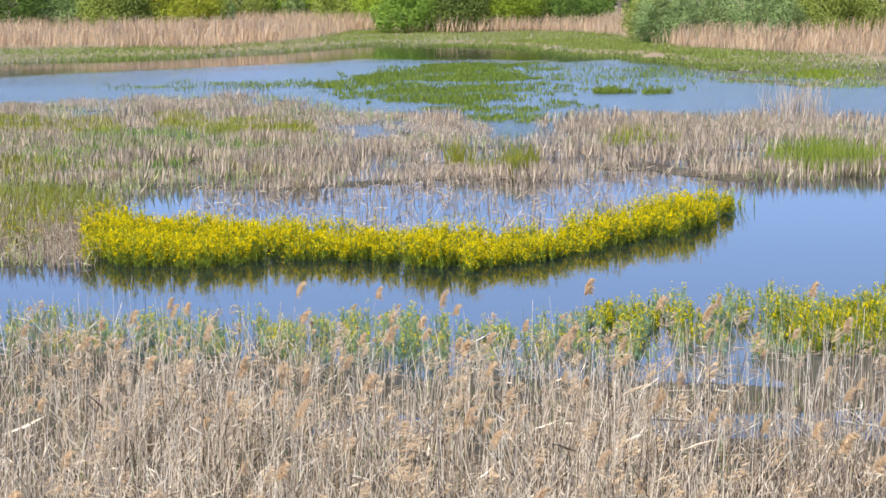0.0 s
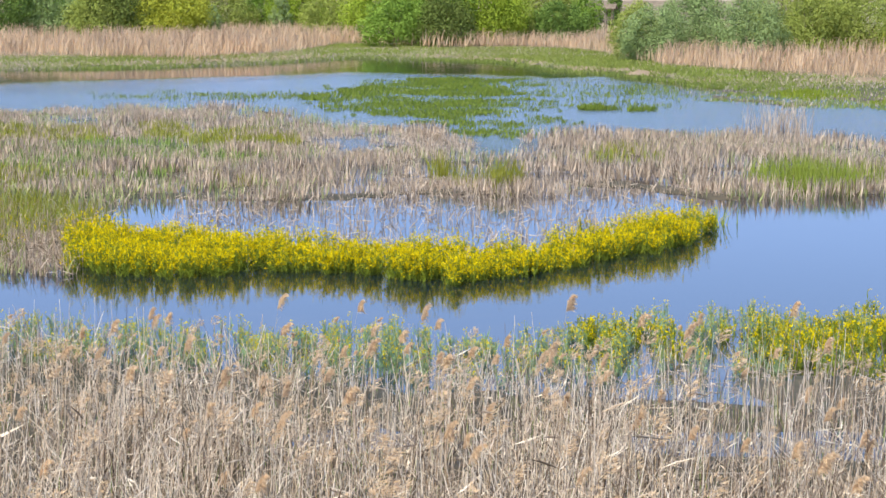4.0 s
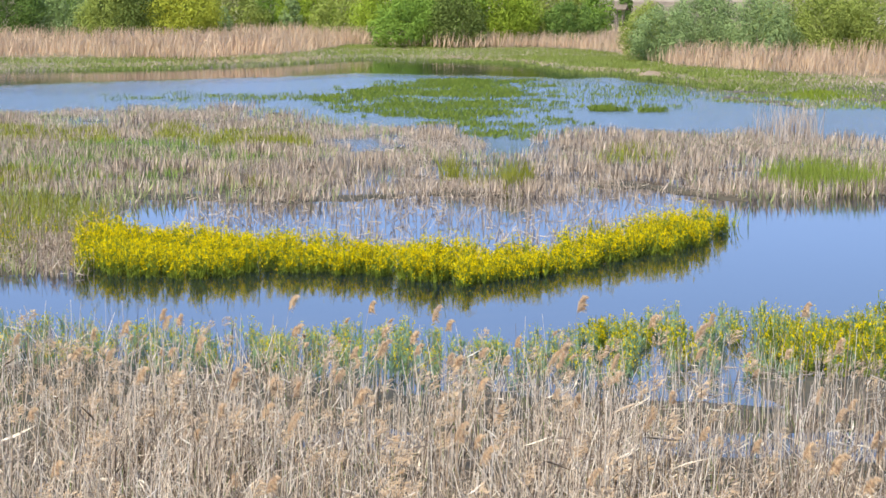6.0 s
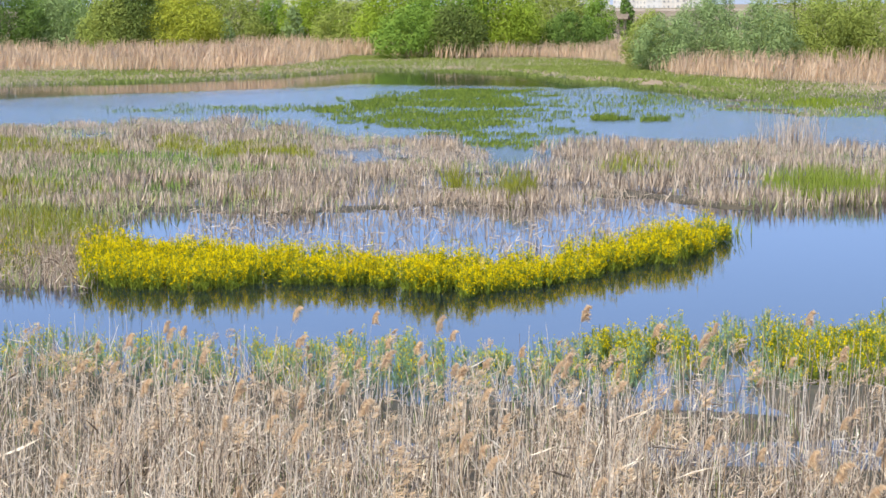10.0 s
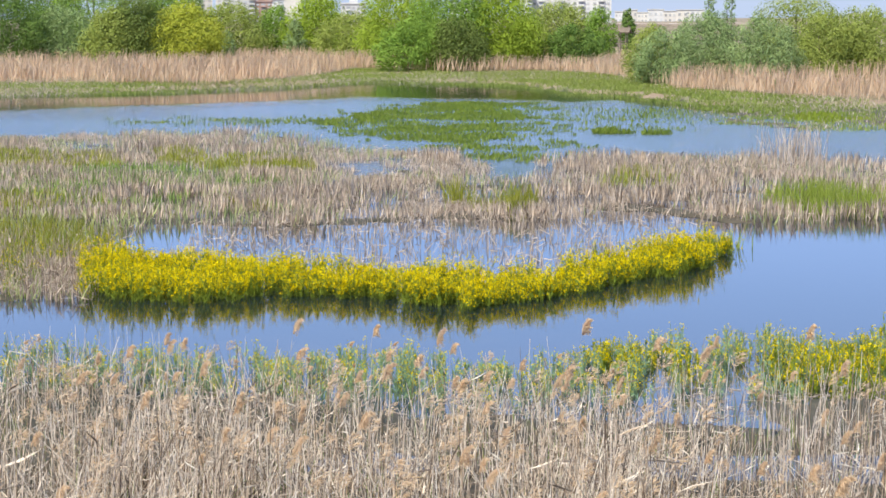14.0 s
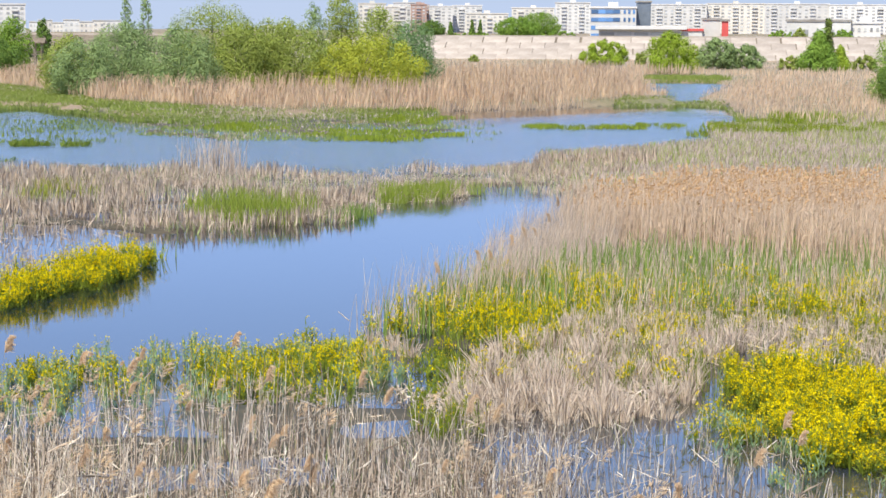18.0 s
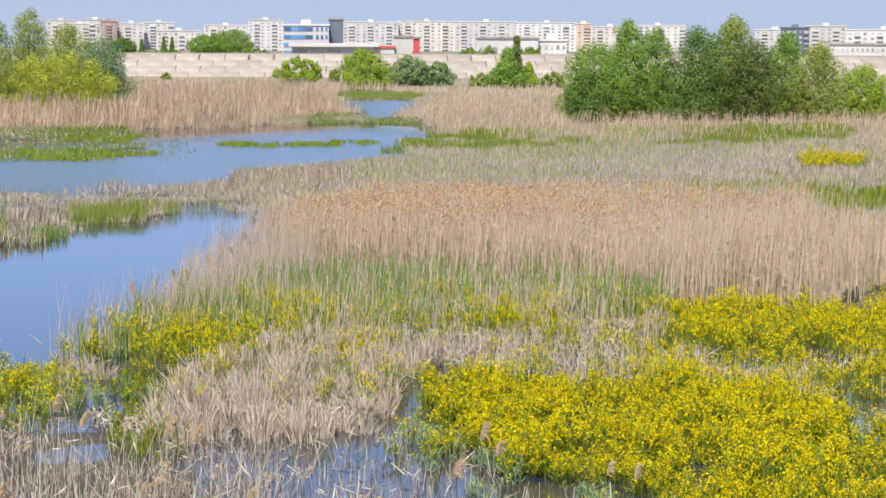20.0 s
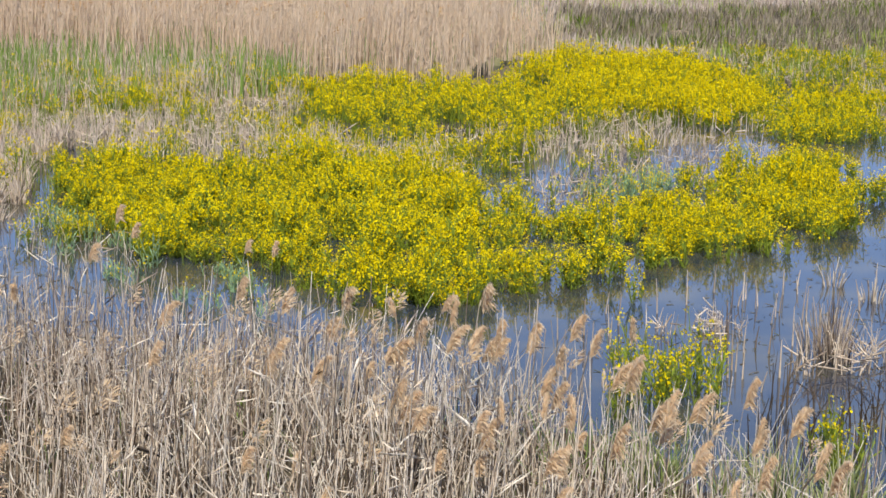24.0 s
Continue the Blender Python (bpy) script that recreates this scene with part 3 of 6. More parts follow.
def build_dyke():
    turn = Matrix.Rotation(-radians(25), 4, "Z")
    base = turn @ Matrix.Translation((0, DYKE_S - 14, 0))
    sec = [(0, -0.5), (0, 0.0), (12.5, 4.4), (13.5, 4.55), (18, 4.55), (30, -0.5)]
    bm = bmesh.new()
    ends = [[bm.verts.new((x, y, z)) for y, z in sec] for x in (-420, 360)]
    for k in range(len(sec)):
        j = (k + 1) % len(sec)
        bm.faces.new((ends[0][k], ends[0][j], ends[1][j], ends[1][k]))
    bm.faces.new(ends[0][::-1])
    bm.faces.new(ends[1])
    bmesh.ops.recalc_face_normals(bm, faces=bm.faces)
    dyke = part("dyke", bm, JOINT)
    dyke.matrix_world = base
    tagged(dyke, "long dyke faced with pale weathered concrete slabs", "dyke", kind="structure")
    slope = math.atan2(4.4, 12.5)
    run = math.hypot(12.5, 4.4)
    rows = 4
    long, tall = 4.9, run / rows
    kinds = []
    for gap in (0.04, 0.26, 0.48):
        bm = bmesh.new()
        bmesh.ops.create_cube(bm, size=1)
        bmesh.ops.scale(bm, vec=(long - gap, tall - 0.008 - 0.06 * gap, 0.22), verts=bm.verts)
        bmesh.ops.bevel(bm, geom=bm.edges, offset=0.012, segments=1, affect="EDGES")
        me = bpy.data.meshes.new("slab")
        bm.to_mesh(me)
        bm.free()
        me.materials.append(CONCRETE)
        kinds.append(me)
    r = random.Random(5)
    for i in range(-16, 57):
        for k in range(rows):
            if r.random() < 0.012:
                continue
            s = part("slab", r.choice((kinds[0], kinds[0], kinds[0], kinds[1], kinds[2])), None, dyke)
            u = (k + 0.5) * tall
            lift = 0.08 + r.uniform(-0.003, 0.003)
            s.matrix_local = pose(i * long + k * 2.1 + r.uniform(-0.06, 0.06), u * math.cos(slope) - lift * math.sin(slope), u * math.sin(slope) + lift * math.cos(slope), math.degrees(slope), r.uniform(-0.2, 0.2), r.uniform(-0.5, 0.5))
    # parapet kerb along the crest
    bm = bmesh.new()
    bmesh.ops.create_cube(bm, size=1)
    bmesh.ops.scale(bm, vec=(700, 0.5, 0.35), verts=bm.verts)
    kerb = part("kerb", bm, CONCRETE, dyke)
    kerb.matrix_local = pose(0, 13.2, 4.66)


build_dyke()


# ---------------------------------------------------------------- stands of reed, sedge and weed
def stand(name, poly, density, h, mat, label, category, radius=0.006, lean=0.12, segs=2, bent=0.0, clump=0.0, clump_size=1.2, ragged=0.5, seed=1, wind=(0.03, 0.0), tip=0.3, patchy=0.0, z0=None, flat=False):
    x, y = spread(poly, density, ragged, clump, clump_size, seed)
    n = len(x)
    z = ground_height(x, y) - 0.05 if z0 is None else np.full(n, z0)
    z = np.maximum(z, -0.12)
    hh = h * rng.uniform(0.55, 1.1, n)
    if patchy:
        hh *= 1 - patchy + 2 * patchy * field(x, y, clump_size * 1.5, seed + 9)
    rr = radius * rng.uniform(0.7, 1.3, n)
    if flat:
        d = drift(n, lean, wind) * hh[:, None]
        pieces = [slips(at(x, y, z), at(x + d[:, 0], y + d[:, 1], z + hh), rr)]
    else:
        pieces = [blades(at(x, y, z), hh, drift(n, lean, wind), rr, rr * tip, segs)]
    if bent:
        k = int(n * bent)
        i = rng.choice(n, k, replace=False)
        a, el = rng.uniform(0, 6.283, k), rng.uniform(-0.25, 0.9, k)
        ln = h * rng.uniform(0.25, 0.75, k)
        p = at(x[i], y[i], np.maximum(0.03, z[i] + 0.05) + rng.uniform(0.0, 0.55, k) * h * 0.7)
        q = p + np.stack([np.cos(a) * np.cos(el), np.sin(a) * np.cos(el), np.sin(el)], -1) * ln[:, None]
        q[:, 2] = np.maximum(q[:, 2], 0.02)
        w = radius * rng.uniform(0.8, 1.7, k)
        pieces.append(sticks(p, q, w, w * 0.6))
    return stuff(name, joined(*pieces), mat, label, category)


def plumes(name, x, y, z, size, mat, label, strands=6, wind=(0.5, 0.1)):
    """Drooping feathery heads, some strands each, on tips at x, y, z."""
    n = len(x)
    k = strands
    X, Y, Z = np.repeat(x, k), np.repeat(y, k), np.repeat(z, k)
    up = rng.uniform(-0.1, 0.75, n * k) * size
    base = np.stack([X, Y, Z + up - size * 0.35], -1)
    ln = size * rng.uniform(0.4, 0.8, n * k)
    d = drift(n * k, 0.6, (wind[0] * 1.6, wind[1]))
    tip = base + np.stack([d[:, 0], d[:, 1], rng.uniform(-0.1, 1.0, n * k)], -1) * (ln * 0.6)[:, None]
    return stuff(name, slips(base, tip, size * 0.085), mat, label, "reed")


def reed_bed(name, poly, density, h, mat, plume_mat, label, radius=0.006, plume=0.22, share=0.4, clump=0.0, seed=1, segs=2, lean=0.09, clump_size=2.0, ragged=1.4, crest=None):
    """Tall stalks with side leaves; crest: the part of the plan where most seed heads stand."""
    x, y = spread(poly, density, ragged, clump, clump_size, seed)
    n = len(x)
    z = np.maximum(ground_height(x, y) - 0.05, -0.1)
    hh = h * rng.uniform(0.72, 1.08, n) * (0.88 + 0.24 * field(x, y, 3.0, seed + 4))
    d = drift(n, lean, (0.05, 0.0))
    rr = radius * rng.uniform(0.7, 1.3, n)
    k = int(n * 0.5)
    i = rng.choice(n, k, replace=False)
    s = rng.uniform(0.25, 0.85, k)
    a = rng.uniform(0, 6.283, k)
    p = np.stack([x[i] + d[i, 0] * hh[i] * s ** 1.6, y[i] + d[i, 1] * hh[i] * s ** 1.6, z[i] + hh[i] * s], -1)
    q = p + np.stack([np.cos(a) * 0.22, np.sin(a) * 0.22, rng.uniform(-0.12, 0.25, k)], -1)
    stuff(name, joined(blades(at(x, y, z), hh, d, rr, rr * 0.4, segs), sticks(p, q, radius * 1.1, radius * 0.3)), mat, label, "reed bed")
    t = rng.random(n) < (share if crest is None else np.where(inside(crest, x + (field(x, y, 3, 17) - 0.5) * 5, y + (field(x, y, 3, 18) - 0.5) * 5), share, share * 0.12))
    plumes(name + "_plumes", (x + d[:, 0] * hh)[t], (y + d[:, 1] * hh)[t], (z + hh)[t], plume, plume_mat, "feathery tan seed heads of the dead reeds", 8)


# middle marsh
stand("cattail_marsh", MARSH, 92, 0.52, GREY, "short broken dead cattails standing in shallow water", "marsh grass", flat=True, radius=0.0078, lean=0.26, bent=0.22, clump=1.05, clump_size=2.2, ragged=1.2, seed=11, patchy=0.6)
stand("marsh_greens", MARSH, 13, 0.5, TUFT, "thin fresh green blades among dead cattails", "marsh grass", flat=True, radius=0.012, lean=0.35, clump=1.0, clump_size=7, seed=21, patchy=0.2)
stand("marsh_shoots", [(-16.4, 70.8), (-11.6, 74.2), (-6.9, 67.9), (-8.5, 60.0), (-13.6, 58.6)], 26, 0.55, CATTAIL, "bluish green cattail shoots among dead stalks", "cattails", flat=True, radius=0.02, lean=0.2, clump=0.7, clump_size=2.5, ragged=1.5, seed=22)
for poly, seed in (([(-21.0, 75.0), (-13.2, 74.2), (-14.0, 80.5), (-18.2, 82.6), (-22.0, 82.6)], 23), ([(-11.5, 77.1), (-10.1, 77.0), (-10.8, 83.0), (-12.2, 83.0)], 24), ([(-8.2, 72.4), (-5.2, 72.4), (-5.6, 78.6), (-8.8, 79.6)], 25), ([(-13.9, 58.0), (-11.6, 58.0), (-12.4, 62.0), (-14.4, 61.6)], 26),
                   ([(-11.1, 58.0), (-10.3, 58.0), (-11.2, 61.4), (-11.8, 61.4)], 27), ([(-6.7, 57.9), (-6.1, 57.9), (-6.3, 60.9), (-6.9, 60.9)], 28), ([(6.0, 66.0), (8.5, 65.5), (9.5, 71.0), (6.5, 72.0)], 29)):
    stand("marsh_sedge", poly, 95 if seed != 29 else 35, 0.56, MARSHLIME, "yellow-green sedge patch among dead cattails", "sedge", flat=True, radius=0.02, lean=0.3, clump=0.75, clump_size=1.5, ragged=1.0, seed=seed)
stand("bank_sedge", [(-13.4, 45.5), (-9.9, 45.0), (-8.9, 46.5), (-9.6, 51.6), (-12.0, 53.5), (-15.0, 53.0)], 60, 0.62, MARSHLIME, "yellow-green bushy sedge on the muddy bank", "sedge", radius=0.011, lean=0.3, clump=0.75, clump_size=1.4, ragged=0.8, seed=32)
stand("bank_stalks", [(-11.5, 38.6), (-8.0, 39.6), (-8.6, 46.5), (-8.7, 50.0), (-10.0, 45.6), (-12.0, 45.4)], 60, 0.55, BROWN, "brown broken stalks on the muddy water's edge", "marsh grass", radius=0.009, lean=0.3, bent=0.3, clump=0.6, clump_size=1.0, ragged=0.6, seed=33)
stand("left_bank_sedge", [(-14.0, 38.5), (-8.6, 39.8), (-9.2, 46.0), (-9.0, 49.0), (-16.0, 50.0)], 20, 0.55, LIME, "green sedge on the muddy water's edge", "sedge", radius=0.012, lean=0.2, clump=0.8, clump_size=2, seed=31)
stand("shallow_stalks", SHALLOWS, 10, 0.5, GREY, "sparse broken stalks standing in open shallow water", "marsh grass", radius=0.010, lean=0.35, segs=1, bent=0.5, clump=0.8, clump_size=2.5, seed=41, z0=-0.05)
for poly, h, dens, seed, mat, label in (
        ([(10.5, 58.6), (11.4, 56.3), (13.6, 57.0), (14.4, 59.8), (13.8, 62.7), (11.4, 63.0)], 0.85, 60, 51, LIME, "dense bright green sedge tussock at the water's edge"),
        ([(17.3, 61.5), (22.1, 63.9), (22.7, 65.6), (18.4, 65.0)], 0.6, 120, 52, LIME, "bright green sedge strip at the water's edge"),
        ([(2.0, 58.8), (2.9, 55.8), (3.2, 58.7), (2.4, 59.4)], 0.9, 120, 55, MARSHLIME, "fresh green bushy weed beside shallow water"),
        ([(0.1, 60.5), (0.6, 59.3), (0.9, 60.4), (0.5, 61.4)], 1.0, 130, 56, MARSHLIME, "fresh green bushy weed beside shallow water"),
        ([(1.0, 57.6), (2.0, 56.4), (2.1, 57.3), (1.4, 58.3)], 0.65, 110, 57, MARSHLIME, "low green bushy weed beside shallow water"),
        ([(14.5, 56.6), (15.3, 56.8), (16.0, 59.0), (15.2, 59.4)], 0.45, 60, 58, CATTAIL, "dark green sedge tuft in the water"),
        ([(6.3, 47.0), (7.3, 48.8), (8.1, 49.6), (7.4, 47.2)], 0.55, 45, 59, GREEN, "green sedge tip at the end of the flower strip")):
    stand("sedge_patch", poly, dens, h, mat, label, "sedge", radius=0.016, lean=0.3, seed=seed, ragged=0.9 if seed < 55 else 0.5, clump=0.5, clump_size=0.9, z0=-0.02 if seed > 57 else None)
stand("pale_tuft", [(13.4, 79.6), (14.9, 80.4), (16.4, 79.6), (15.0, 78.4)], 60, 1.6, PALE, "tall pale tuft of dead reeds at the pond's edge", "reeds", radius=0.014, lean=0.22, seed=61)

# floating and low green weed on the far pond
for poly, dens, h, ragged, seed in (
        ([(-6.4, 114.1), (-5.0, 121.0), (-2.9, 128.7), (-0.6, 132.9), (4.9, 132.7), (6.1, 124.3), (4.9, 97.1), (3.8, 81.2), (2.4, 76.5), (1.5, 79.6), (0.6, 88.5), (-2.5, 95.0), (-5.3, 99.8)], 66, 0.24, 2.5, 71),
        ([(5.0, 122.0), (9.0, 130.0), (14.0, 118.0), (12.5, 98.0), (8.0, 100.0)], 9, 0.3, 2.5, 72),
        ([(10.5, 120.0), (18.0, 127.0), (22.0, 118.0), (14.0, 108.0)], 10, 0.3, 2.5, 73),
        ([(-20.0, 113.0), (-4.0, 113.0), (-4.0, 104.0), (-18.0, 106.0)], 17, 0.25, 2.0, 74),
        ([(8.3, 99.0), (9.6, 99.5), (10.0, 96.5), (8.6, 96.0)], 200, 0.35, 0.5, 75),
        ([(10.6, 97.6), (11.5, 97.8), (11.6, 95.8), (10.8, 95.6)], 120, 0.3, 0.5, 70)):
    stand("pond_weed", poly, dens, h, PONDWEED, "low feathery green water weed spread over the pond", "water weed", flat=True, radius=0.026, lean=0.5, clump=1.0 if seed > 71 else 0.85, clump_size=2.2, ragged=ragged, seed=seed, z0=-0.04)
stand("flat_sedge", FLAT, 26, 0.24, SHOREGREEN, "patchy yellow-green sedge on a wet flat", "sedge", flat=True, radius=0.026, lean=0.4, clump=1.05, clump_size=5.0, ragged=3.0, seed=65, z0=-0.04)
stand("flat_straw", FLAT, 3.5, 0.3, LILAC, "thin straw on a wet flat by the pond", "sedge", flat=True, radius=0.022, lean=0.35, clump=0.9, clump_size=4.0, ragged=3.0, seed=66, z0=-0.04)
for poly, seed in (([(21.2, 113.6), (25.2, 117.6), (22.9, 106.7), (20.4, 104.3)], 67), ([(26.1, 106.0), (31.1, 106.7), (33.6, 100.7), (27.9, 96.0), (24.9, 98.8)], 68), ([(35.0, 126.0), (38.4, 129.8), (36.0, 118.7), (33.3, 115.8)], 69), ([(36.3, 121.4), (38.7, 122.6), (36.0, 113.8), (33.9, 112.8)], 64),
                   ([(39.9, 110.3), (47.4, 109.7), (45.6, 105.2), (39.6, 105.6)], 77), ([(48.2, 109.4), (50.6, 108.7), (48.6, 104.6), (46.8, 105.0)], 78)):
    stand("sedge_islet", poly, 70, 0.3, ISLET, "bright yellow-green sedge islet in the pond", "sedge", flat=True, radius=0.028, lean=0.45, clump=1.0, clump_size=2.5, ragged=1.6, seed=seed, z0=-0.04)

stand("lane_sedge", LANE_GREEN, 22, 0.5, SHOREGREEN, "low green sedge behind a pool among the reeds", "sedge", flat=True, radius=0.04, lean=0.4, clump=0.4, clump_size=5.0, ragged=2.0, seed=178)
# pale sedge mound, green band, fringe, tan bed, meadow
def tussocks(name, poly, count, each, h, mat, label, radius=0.009, size=0.3, seed=1, fall=0.6):
    """Bunches of blades that rise from one root and arch outward, the outer ones fallen over."""
    x, y = spread(poly, count, 0.5, 0.2, 1.5, seed)
    n = len(x)
    z = np.maximum(ground_height(x, y), -0.05)
    tall = h * rng.uniform(0.6, 1.15, n)
    X, Y, Z, H = (np.repeat(a, each) for a in (x, y, z, tall))
    k = n * each
    a, q = rng.uniform(0, 6.283, k), np.sqrt(rng.uniform(0, 1, k))
    c, s = np.cos(a) * q, np.sin(a) * q
    base = at(X + c * size * 0.5, Y + s * size * 0.5, Z - 0.03)
    lean = np.stack([c, s], -1) * (rng.uniform(0.1, 1.0, k) * fall)[:, None] + drift(k, 0.12)
    hh = H * rng.uniform(0.5, 1.05, k) * (1 - 0.4 * q)
    rr = radius * rng.uniform(0.6, 1.4, k)
    stuff(name, blades(base, hh, lean, rr, rr * 0.4, 2, 1.7), mat, label, "sedge")


tussocks("sedge_clump", [(8.4, 31.3), (9.2, 33.5), (10.2, 35.2), (9.6, 32.6), (8.7, 30.6)], 5, 36, 0.6, PALE, "small bleached sedge bunches among shore flowers", radius=0.012, size=0.3, seed=170, fall=0.8)
tussocks("sedge_mound", MOUND, 4.6, 42, 0.66, PALE, "bleached straw-coloured sedge bunches beside a dark pool", radius=0.014, size=0.36, seed=81, fall=0.9)
stand("mound_litter", MOUND, 22, 0.35, PALE, "flattened straw between the sedge bunches", "sedge", radius=0.009, lean=0.6, bent=0.9, seed=80)
stand("mound_litter", [(8.5, 28.7), (9.1, 27.3), (11.4, 26.4), (12.7, 27.3), (12.3, 28.2), (11.2, 27.5), (9.6, 28.2), (9.0, 29.4)], 55, 0.4, PALE, "collapsed bleached straw along the water's edge", "sedge", radius=0.011, lean=0.5, bent=1.0, seed=157)
stand("mound_greens", [(10.0, 33.0), (14.0, 30.5), (17.5, 34.0), (13.0, 35.5)], 25, 0.55, GREEN, "thin green shoots in bleached sedge", "sedge", radius=0.008, lean=0.25, clump=0.8, seed=82)
stand("cattail_shoots", GREENS, 40, 0.95, CATTAIL, "fresh upright cattail shoots in a green band", "cattails", radius=0.02, lean=0.2, clump=0.95, clump_size=1.3, seed=83)
stand("band_straw", GREENS, 32, 0.85, PALE, "dead straw between the green cattail shoots", "sedge", radius=0.010, lean=0.22, bent=0.12, seed=84)
stand("band_straw", [(14.0, 35.0), (17.0, 34.8), (22.5, 34.0), (20.4, 31.0), (19.6, 25.0), (18.0, 26.0), (16.5, 29.0)], 75, 0.55, PALE, "grey broken straw between flower patches", "sedge", radius=0.010, lean=0.28, bent=0.2, seed=85, ragged=1.0, clump=0.3)
stand("band_straw", [(19.6, 25.0), (21.4, 25.2), (23.5, 24.4), (24.9, 25.6), (27.1, 25.2), (29.3, 26.3), (27.5, 28.3), (24.7, 28.7), (21.0, 28.0)], 40, 0.42, PALE, "pale broken straw standing in shallow water", "sedge", radius=0.010, lean=0.3, bent=0.25, seed=87, clump=0.7, z0=-0.04)
stand("pool_straw", [(19.5, 22.0), (20.5, 24.3), (23.0, 24.2), (25.0, 26.0), (27.2, 25.2), (25.4, 22.0)], 34, 0.35, GREY, "sparse broken straw standing in a pool", "sedge", radius=0.007, lean=0.4, bent=0.4, seed=88, clump=0.6, z0=-0.04)
MIX = [(10.0, 28.5), (13.0, 27.0), (18.5, 25.0), (23.0, 24.0), (27.0, 27.0), (25.0, 34.0), (17.0, 35.5), (11.0, 34.5)]
stand("mixed_weeds", MIX, 26, 0.6, STEM, "green weed stems growing through bleached straw", "weeds", radius=0.007, lean=0.22, clump=0.9, clump_size=1.6, ragged=1.0, seed=89)
stand("mixed_weeds", TAN_BED, 7, 1.0, CATTAIL, "green shoots at the foot of the tan reeds", "cattails", radius=0.012, lean=0.2, clump=1.0, clump_size=2.5, ragged=1.4, seed=90)
stand("fringe_reeds", FRINGE, 75, 1.3, PALE, "thin pale dead reeds leaning over the open water", "reeds", radius=0.007, lean=0.2, segs=2, seed=86, ragged=0.8, clump=0.5, wind=(0.1, -0.05))
reed_bed("tan_reed_bed", TAN_BED, 44, 1.6, ORANGE, PLUME_BED, "dense tan reed bed with orange seed heads", radius=0.012, plume=0.2, share=0.42, seed=91, crest=CREST)
stand("meadow_straw", MEADOW, 40, 0.45, LILAC, "grey dry sedge meadow with fine upright blades", "sedge", flat=True, radius=0.0135, lean=0.26, bent=0.06, clump=0.5, clump_size=6, seed=92)
stand("meadow_tufts", MEADOW, 7, 0.5, TUFT, "grey-green sedge patches in the dry meadow", "sedge", flat=True, radius=0.018, lean=0.3, clump=1.0, clump_size=6, ragged=1.0, seed=63)
stand("meadow_green", MEADOW, 5, 0.5, GREEN, "green shoots in the dry sedge meadow", "sedge", flat=True, radius=0.02, lean=0.3, clump=0.95, clump_size=9, seed=93)
for poly, seed, mat, dens, h in (([(76.0, 110.9), (87.9, 110.4), (74.2, 93.8), (63.2, 89.4)], 94, ISLET, 75, 0.6), ([(44.0, 55.2), (49.6, 60.0), (49.6, 53.9), (44.4, 48.0), (41.3, 51.4)], 95, ISLET, 85, 0.66), ([(34.5, 31.5), (39.0, 30.0), (42.0, 33.0), (36.0, 35.0)], 96, GREEN, 50, 0.55),
                                 ([(58.0, 110.0), (63.0, 116.0), (74.0, 112.0), (60.0, 92.0), (51.0, 93.0)], 98, GREEN, 18, 0.55), ([(47.5, 94.5), (52.0, 104.0), (56.5, 111.5), (60.5, 110.0), (57.5, 102.0), (53.0, 93.5)], 79, ISLET, 80, 0.6), ([(66.0, 90.0), (54.0, 96.0), (46.0, 84.0), (58.0, 80.0)], 99, GREEN, 12, 0.5), ([(50.8, 68.2), (54.4, 68.0), (47.5, 58.0), (44.0, 61.1)], 100, ISLET, 14, 0.55)):
    stand("meadow_patch", poly, dens, h, mat, "green grass patch in the dry meadow", "grass", flat=True, radius=0.025, lean=0.3, seed=seed, ragged=4.0, clump=0.9, clump_size=3.5)
stand("scrub_stalks", SCRUB, 85, 0.52, SCRUBWOOD, "dark broken weed stalks at the meadow's edge", "weeds", flat=True, radius=0.016, lean=0.3, clump=0.7, clump_size=2.0, ragged=1.2, seed=158)
stand("scrub_greens", SCRUB, 42, 0.42, PONDWEED, "olive green low weeds at the meadow's edge", "weeds", flat=True, radius=0.018, lean=0.35, clump=0.8, clump_size=1.8, ragged=1.2, seed=159)
stand("scrub_greens", [(50.6, 53.4), (53.0, 56.0), (55.4, 51.4), (55.8, 47.6), (53.4, 48.0), (52.4, 51.0)], 40, 0.5, ISLET, "green weeds along the foot of the pale reeds", "weeds", flat=True, radius=0.018, lean=0.3, clump=0.85, clump_size=2.0, ragged=1.0, seed=183)
stand("east_straw", EAST_FLAT, 34, 0.42, PALE, "pale broken straw on wet ground beside the flowers", "sedge", radius=0.009, lean=0.35, bent=0.3, clump=0.7, clump_size=1.6, ragged=0.8, seed=167)
stand("east_greens", EAST_FLAT, 30, 0.42, STEM, "yellow-green weeds on wet ground beside the flowers", "weeds", radius=0.011, lean=0.3, clump=0.8, clump_size=1.8, ragged=0.8, seed=168)
reed_bed("pale_reed_bed", EAST_REEDS, 20, 1.15, CREAM, CREAM, "pale tan reed bed behind the meadow", radius=0.02, plume=0.17, share=0.3, seed=97, segs=1, ragged=3.0)


